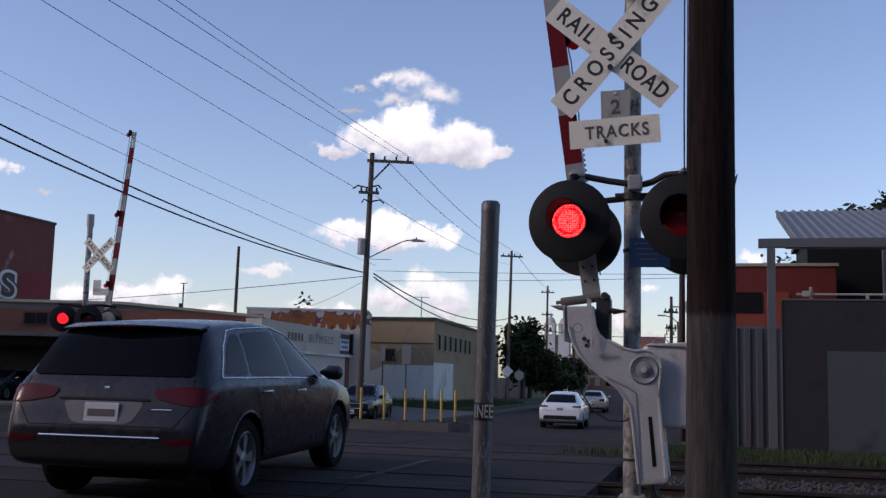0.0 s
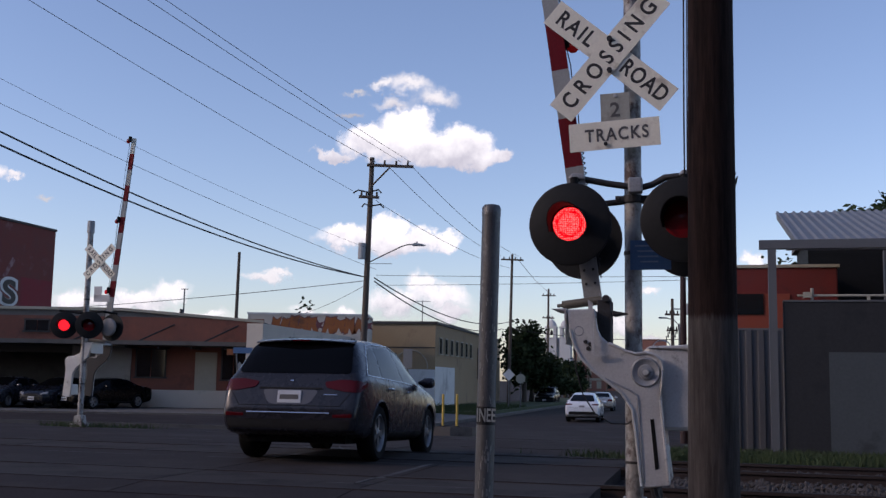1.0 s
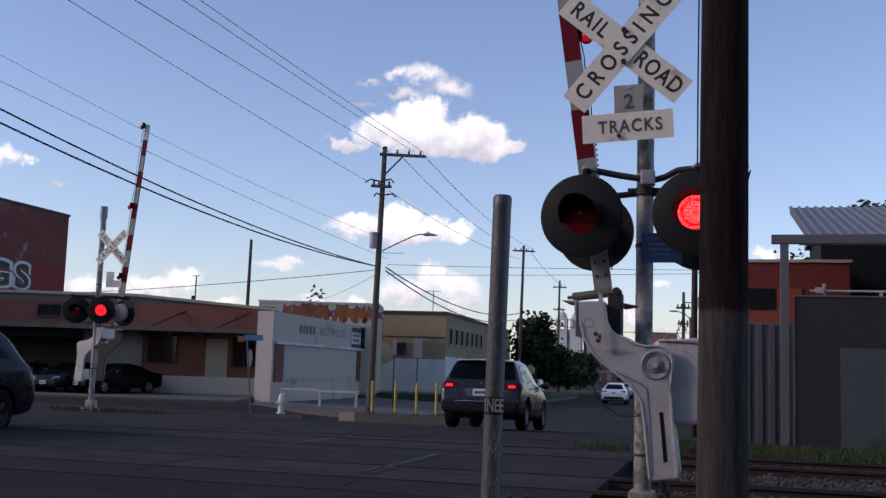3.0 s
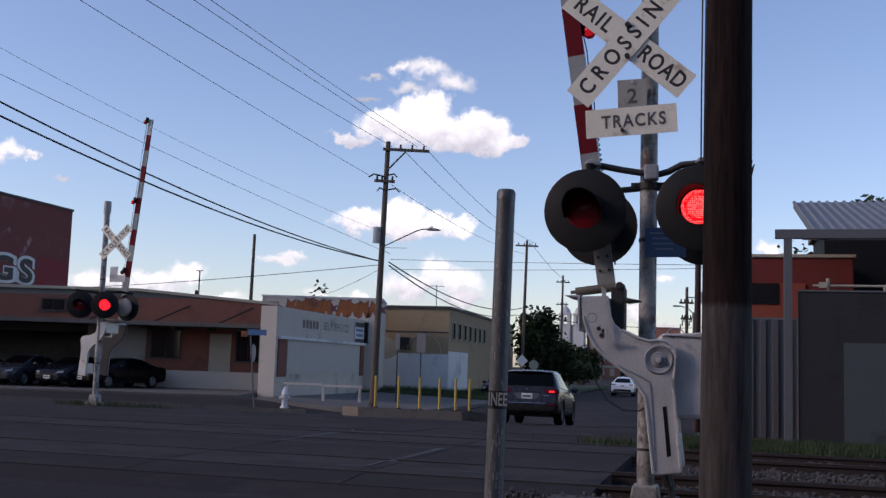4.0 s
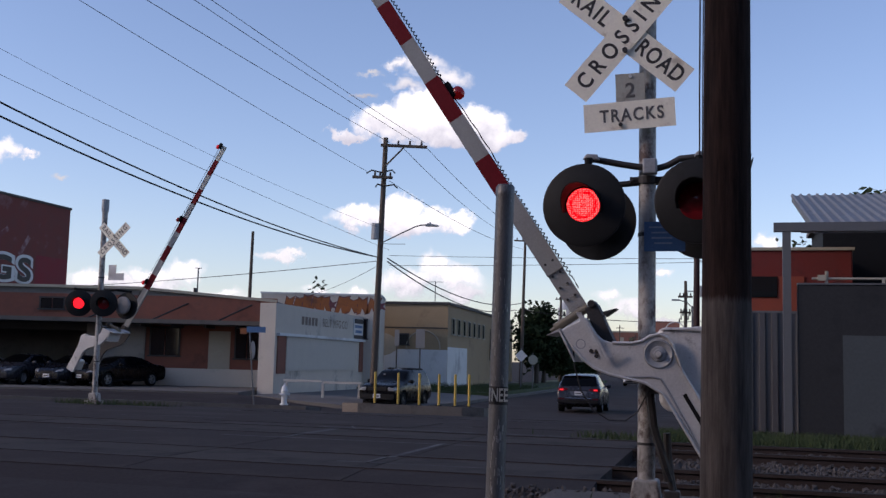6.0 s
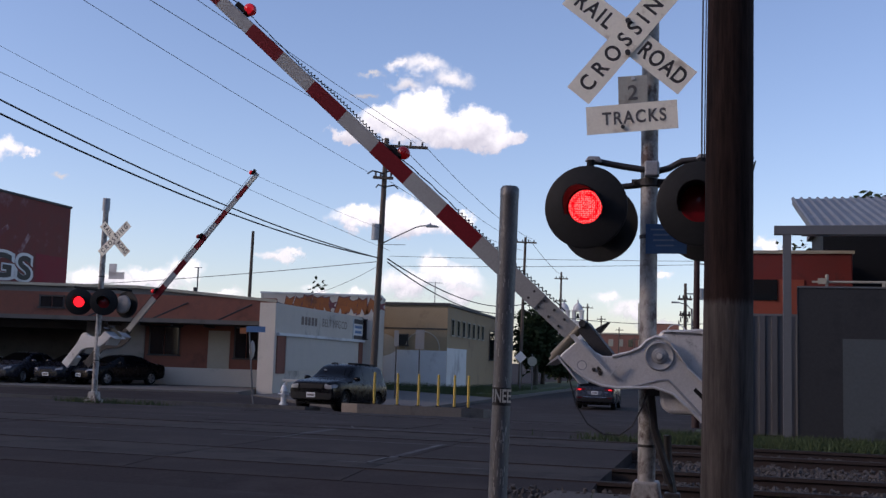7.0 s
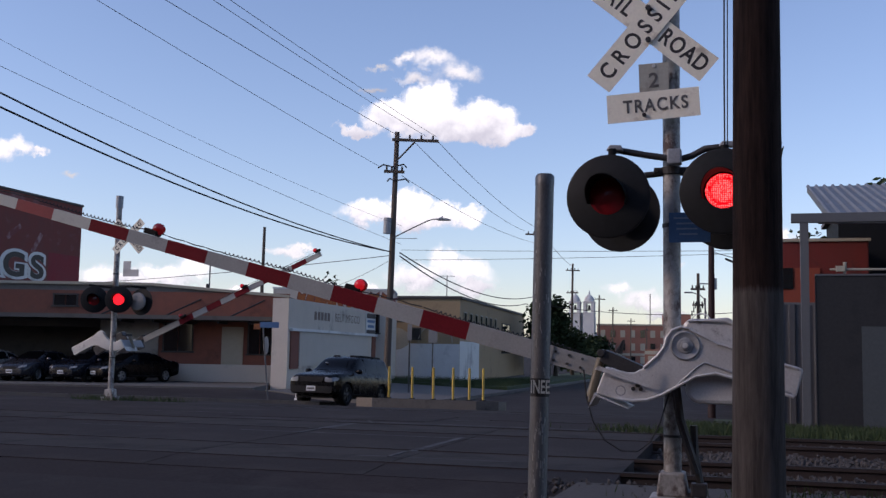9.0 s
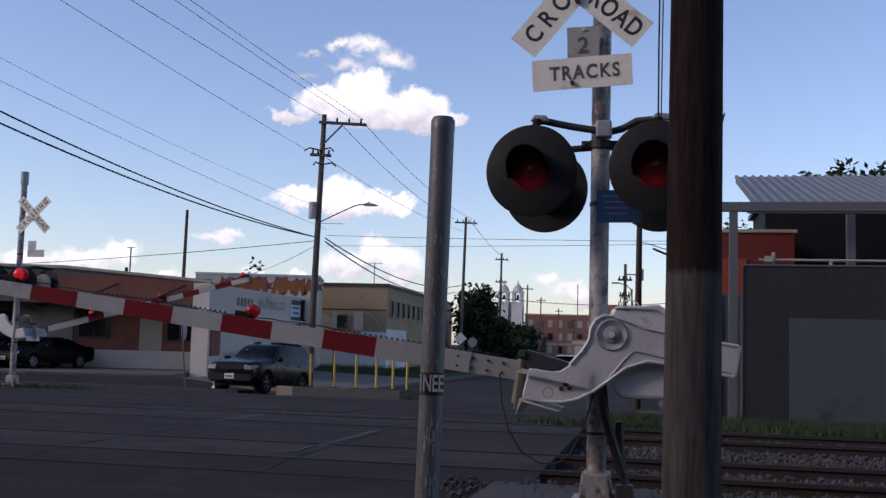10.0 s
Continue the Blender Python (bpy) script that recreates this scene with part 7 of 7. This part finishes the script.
def build_grass():
    rnd = random.Random(9)
    g = Geo()

    def blade(w, s, h):
        p = W(w, s)
        p.z = level(p.x, p.y) + (0.02 if s < 50 else 0.36)
        a = rnd.random() * 6.28
        d = Vector((math.cos(a), math.sin(a), 0)) * 0.012
        lean = Vector((rnd.gauss(0, 0.35), rnd.gauss(0, 0.35), 1)) * h
        g.add([p - d, p + d, p + lean], [(0, 1, 2)])

    for k in range(16000):
        blade(rnd.uniform(-1.2, 7.0), rnd.uniform(16.9, 19.8), rnd.uniform(0.04, 0.15))
    for k in range(1500):
        c = rnd.choice(((-1.5, 17.3), (-1.9, 17.6), (-1.1, 17.0), (-14.3, 22.9), (-15.6, 23.4), (-13.6, 23.2), (-14.9, 22.5), (-0.3, 8.9), (0.6, 9.2)))
        blade(c[0] + rnd.gauss(0, 0.35), c[1] + rnd.gauss(0, 0.15), rnd.uniform(0.04, 0.16))
    for k in range(6000):
        blade(rnd.uniform(-17.3, -13.0), rnd.uniform(60, 76), rnd.uniform(0.1, 0.35))
        blade(rnd.uniform(-26.0, -16.8), rnd.uniform(60, 67), rnd.uniform(0.2, 0.5))
    me = bpy.data.meshes.new("grass")
    me.from_pydata(g.v, [], g.f)
    me.materials.append(M["grass"])
    tagged(new("grass", me), "tufts of green grass and weeds beside the tracks", "grass", kind="stuff")


build_grass()

# hanging cable of the gate lamps
hang = thing("gate_cable", "thin black cable hanging in a loop under the gate arm", "cable", GATE_NEAR)
part("loop", Geo().tube([(-0.76 + 0.0, -0.1, -0.28), (-0.74, -0.1, -0.48), (-0.69, -0.1, -0.66), (-0.60, -0.1, -0.80), (-0.48, -0.1, -0.87), (-0.36, -0.1, -0.87), (-0.27, -0.1, -0.80), (-0.20, -0.1, -0.66), (-0.15, -0.1, -0.5), (-0.12, -0.1, -0.38)], 0.006, 6), "cable", hang, smooth=True)

# conduit and bolts at the foot of the near mast
cond = thing("conduit", "dark conduit and junction fittings at the mast foot", "conduit", G(MW, MS, mz))
part("pipe", Geo().tube([(0.16, -0.05, 0.62), (0.17, -0.05, 0.4), (0.2, -0.05, 0.22), (0.24, -0.05, 0.02)], 0.03, 8), "iron", cond, smooth=True)
part("fitting", Geo().box((0.2, -0.08, 0.14), (0.12, 0.12, 0.1)).cyl((0.12, -0.1, 0.08), (0.12, 0.1, 0.08), 0.04, n=10), "iron", cond, bevel=0.01)
part("band", Geo().cyl((0, 0, 0.52), (0, 0, 0.54), 0.073, n=20), "iron", cond)

# repair patches, cracks and an iron cover in the asphalt
for k, (w0, s0, w1, s1) in enumerate(((-9.5, 18.2, -5.5, 20.3), (-12.5, 5.5, -8.0, 8.4), (-4.6, 19.5, -2.4, 25.0), (-7.2, 3.0, -4.2, 6.0), (-11.5, 24.0, -6.5, 26.0), (-6.0, 28.0, -3.2, 38.0))):
    slab("road_patch", [(w0, s0), (w1, s0 + 0.1), (w1 + 0.1, s1), (w0 + 0.05, s1 - 0.1)], 0.003, "asphalt_patch", "slightly paler repaired patch of asphalt", "road patch", drop=0.006)
for k, (w0, s0, w1, s1) in enumerate(((-6.9, 13.70, -3.0, 13.76), (-4.1, 10.93, -2.4, 10.98), (-3.75, 11.60, -3.66, 13.90), (-9.5, 13.66, -7.4, 13.70), (-6.05, 14.5, -5.9, 15.8), (-7.0, 17.6, -2.5, 17.72))):
    on = (DECK if s1 < 16.8 else level(*W((w0 + w1) / 2, s0).xy)) + 0.003
    solid("worn_streak", Geo().add([W(w0, s0, on), W(w1, s0 + 0.03, on), W(w1 + 0.02, s1, on), W(w0 + 0.03, s1, on)], [(0, 1, 2, 3)]), "line", "pale worn streak across the crossing", "road marking", "structure")
for w, s0, s1 in ((-5.95, 13.6, 14.42), (-3.75, 10.97, 11.6)):
    solid("panel_joint", Geo().box((0, 0, 0), (0.045, s1 - s0, 0.012)), "trim_dark", "dark open joint between crossing panels", "joint", "structure", m=G(w, (s0 + s1) / 2, DECK + 0.001))
rc = random.Random(21)
for k in range(9):
    w, s = rc.uniform(-12, -2.5), rc.uniform(17.5, 30)
    g = Geo()
    a = rc.uniform(-0.5, 0.5) + (1.57 if k % 3 == 0 else 0)
    pts = []
    for i in range(14):
        p = W(w, s)
        p.z = level(p.x, p.y) + 0.0015
        pts.append(p)
        a += rc.gauss(0, 0.18)
        w, s = w + 0.3 * math.cos(a), s + 0.3 * math.sin(a)
    for p, q in zip(pts, pts[1:]):
        n = (q - p).cross(Vector((0, 0, 1))).normalized() * rc.uniform(0.008, 0.02)
        g.add([p - n, p + n, q + n, q - n], [(0, 1, 2, 3)])
    solid("road_crack", g, "trim_dark", "thin dark crack across the asphalt", "crack", "structure")

# ---- motions ----
def deck(x, y):
    """Height of the road under a wheel, crossing panels included."""
    return max(level(x, y), float(np.interp(x * SN + y * CS, (9.6, 10.4, 16.0, 16.8), (0.13, DECK, DECK, 0.08))) if 9.6 < x * SN + y * CS < 16.8 else -9.0)


def drive(thing_, wheels, rows, r, heading_off=0.0):
    """rows: seconds, x, y, heading in degrees to the right of y. The wheels roll with the way covered."""
    keys = []
    for t, x, y, h in rows:
        dx, dy = 1.4 * math.sin(radians(h)), 1.4 * math.cos(radians(h))
        zf, zr = deck(x + dx, y + dy), deck(x - dx, y - dy)
        keys.append((t, pose(x, y, (zf + zr) / 2 + 0.004, math.degrees(math.atan2(zf - zr, 2.8)), 0, -h)))
    walk(thing_, keys)
    n = 300
    dist, last, ang = 0.0, None, []
    for k in range(n + 1):
        t = 10.0 * k / n
        for a, b in zip(rows, rows[1:]):
            if a[0] <= t <= b[0]:
                u = (t - a[0]) / (b[0] - a[0])
                p = Vector((a[1] + (b[1] - a[1]) * u, a[2] + (b[2] - a[2]) * u))
                break
        if last is not None:
            dist += (p - last).length
        last = p
        ang.append((t, -math.degrees(dist / r)))
    keep = [ang[0]]
    for a in ang[1:-1]:
        if abs(a[1] - keep[-1][1]) > 38:
            keep.append(a)
    keep.append(ang[-1])
    for w in wheels:
        base = w.matrix_basis.copy()
        walk(w, [(t, base @ Matrix.Rotation(radians(a), 4, "X")) for t, a in keep])


FLASH = 1.243                            # seconds from one flash of a lamp to its next


def flash(vane, first, lit, away, covering):
    """Slides an added vane or element between two poses to imitate flashing: away while the lamp is lit. first: the
    start of the first flash in seconds; lit: its length.
    """
    def state(t):
        return (t - first) % FLASH < lit
    rows = [(0.0, away if state(0.0) else covering)]
    for k in range(1, 300):
        t, p = k / 30, (k - 1) / 30
        if state(t) != state(p):
            rows.append((p, away if state(p) else covering))
            rows.append((t, away if state(t) else covering))
    rows.append((10.0, away if state(10.0) else covering))
    walk(vane, rows)


NEAR_GATE = [(0.0, 81.9), (4.3, 81.6), (4.5, 80.6), (4.7, 78.5), (5.0, 72.8), (5.5, 64.0), (6.8, 45.0), (7.0, 42.0), (7.5, 35.1), (8.0, 27.5), (8.5, 20.8), (9.0, 14.6), (9.5, 10.3), (10.0, 7.2)]
FAR_GATE = [(0.0, 84.3), (4.3, 84.3), (4.5, 83.4), (5.0, 75.2), (5.5, 67.3), (7.0, 49.8), (7.5, 43.2), (8.0, 36.8), (8.5, 30.3), (9.0, 24.4), (9.5, 18.8), (10.0, 14.2)]


def motions():
    drive(grey_suv, grey_wheels, [(0.0, -2.33, 11.75, 13), (0.5, -1.77, 13.6, 14), (1.0, -1.28, 16.3, 14), (1.5, -0.62, 18.6, 14), (2.0, 0.05, 21.0, 14), (2.5, 0.76, 23.8, 14), (4.0, 3.15, 34.5, 14), (4.5, 4.0, 38.4, 14), (5.0, 4.9, 42.1, 14), (5.5, 5.75, 45.6, 14), (7.0, 8.2, 54.8, 14), (7.5, 8.9, 57.2, 14), (8.5, 10.2, 61.5, 14), (10.0, 12.2, 69.0, 14)], 0.37)
    drive(navy_suv, navy_wheels, [(0.0, -2.9, 48.0, 190), (1.0, -4.2, 39.0, 190), (1.5, -5.0, 33.5, 191), (1.8, -5.25, 30.0, 192), (2.1, -5.62, 26.4, 194), (2.5, -6.55, 21.6, 196), (2.7, -7.1, 19.0, 196), (4.0, -11.5, 3.5, 196), (6.0, -18.0, -20.0, 196), (10.0, -31.0, -66.0, 196)], 0.36)
    drive(black_suv, black_wheels, [(0.0, 13.2, 108.0, 194), (1.0, 10.8, 97.0, 194), (2.5, 8.0, 84.5, 194), (4.0, 3.8, 68.0, 195), (4.5, 2.15, 60.8, 195), (5.0, 0.83, 54.6, 197), (5.5, -0.57, 50.0, 198), (6.2, -2.5, 45.8, 199), (6.8, -3.45, 39.6, 200), (7.5, -3.92, 37.6, 201), (8.5, -3.98, 37.3, 201), (10.0, -3.98, 37.3, 201)], 0.37)
    drive(white_car, white_wheels, [(0.0, 6.3, 48.5, 13), (1.0, 8.9, 60.5, 13), (2.5, 12.5, 76.5, 13), (4.5, 16.5, 95.0, 13), (10.0, 30.0, 150.0, 13)], 0.36)
    drive(silver_car, silver_wheels, [(0.0, 11.4, 72.5, 13), (1.0, 13.6, 83.0, 13), (2.5, 16.6, 97.0, 13), (4.5, 20.5, 114.0, 13), (10.0, 33.0, 168.0, 13)], 0.32)
    for el, p, n in BRAKES:                  # sliding the added element out stands in for the brake lamp lighting up
        inside, out_ = Matrix.Translation(p - n * 0.08), Matrix.Translation(p + n * 0.006)
        walk(el, [(0.0, inside), (1.75, inside), (1.85, out_), (10.0, out_)])
    walk(gate_near, [(t, GATE_NEAR @ pose(0, 0, 0, 0, a - UP_ANGLE, 0)) for t, a in NEAR_GATE])
    walk(gate_far, [(t, GATE_FAR @ pose(0, 0, 0, 0, a - UP_ANGLE, 0)) for t, a in FAR_GATE])
    walk(hang, [(t, GATE_NEAR @ pose(dx, 0, dz)) for t, dx, dz in ((0.0, 0.22, 0.49), (4.5, 0.22, 0.49), (5.5, 0.15, 0.42), (7.0, 0.07, 0.28), (7.5, 0.05, 0.23), (8.5, 0.02, 0.14), (9.0, 0.01, 0.09), (10.0, 0, 0))])
    open_, shut = pose(0, 0.045, 0), pose(0, 0, 0)
    for el, (x, y, z), shown, order in GATE_LAMPS:       # the added element slides out of the lens to stand in for lighting up
        lit_at, rest = pose(x, y + 0.013 * shown, z), pose(x, y, z)
        if order == 2:
            walk(el, [(0.0, rest), (4.6, rest), (4.65, lit_at), (10.0, lit_at)])
        else:
            flash(el, 0.13 if (order == 0) == (shown < 0) else 0.764 - FLASH, 0.56, lit_at, rest)
    for pair in (S_near, S_far):
        flash(pair[0], 0.764 - FLASH, 0.53, open_, shut)
        flash(pair[1], 0.13, 0.56, open_, shut)


motions()
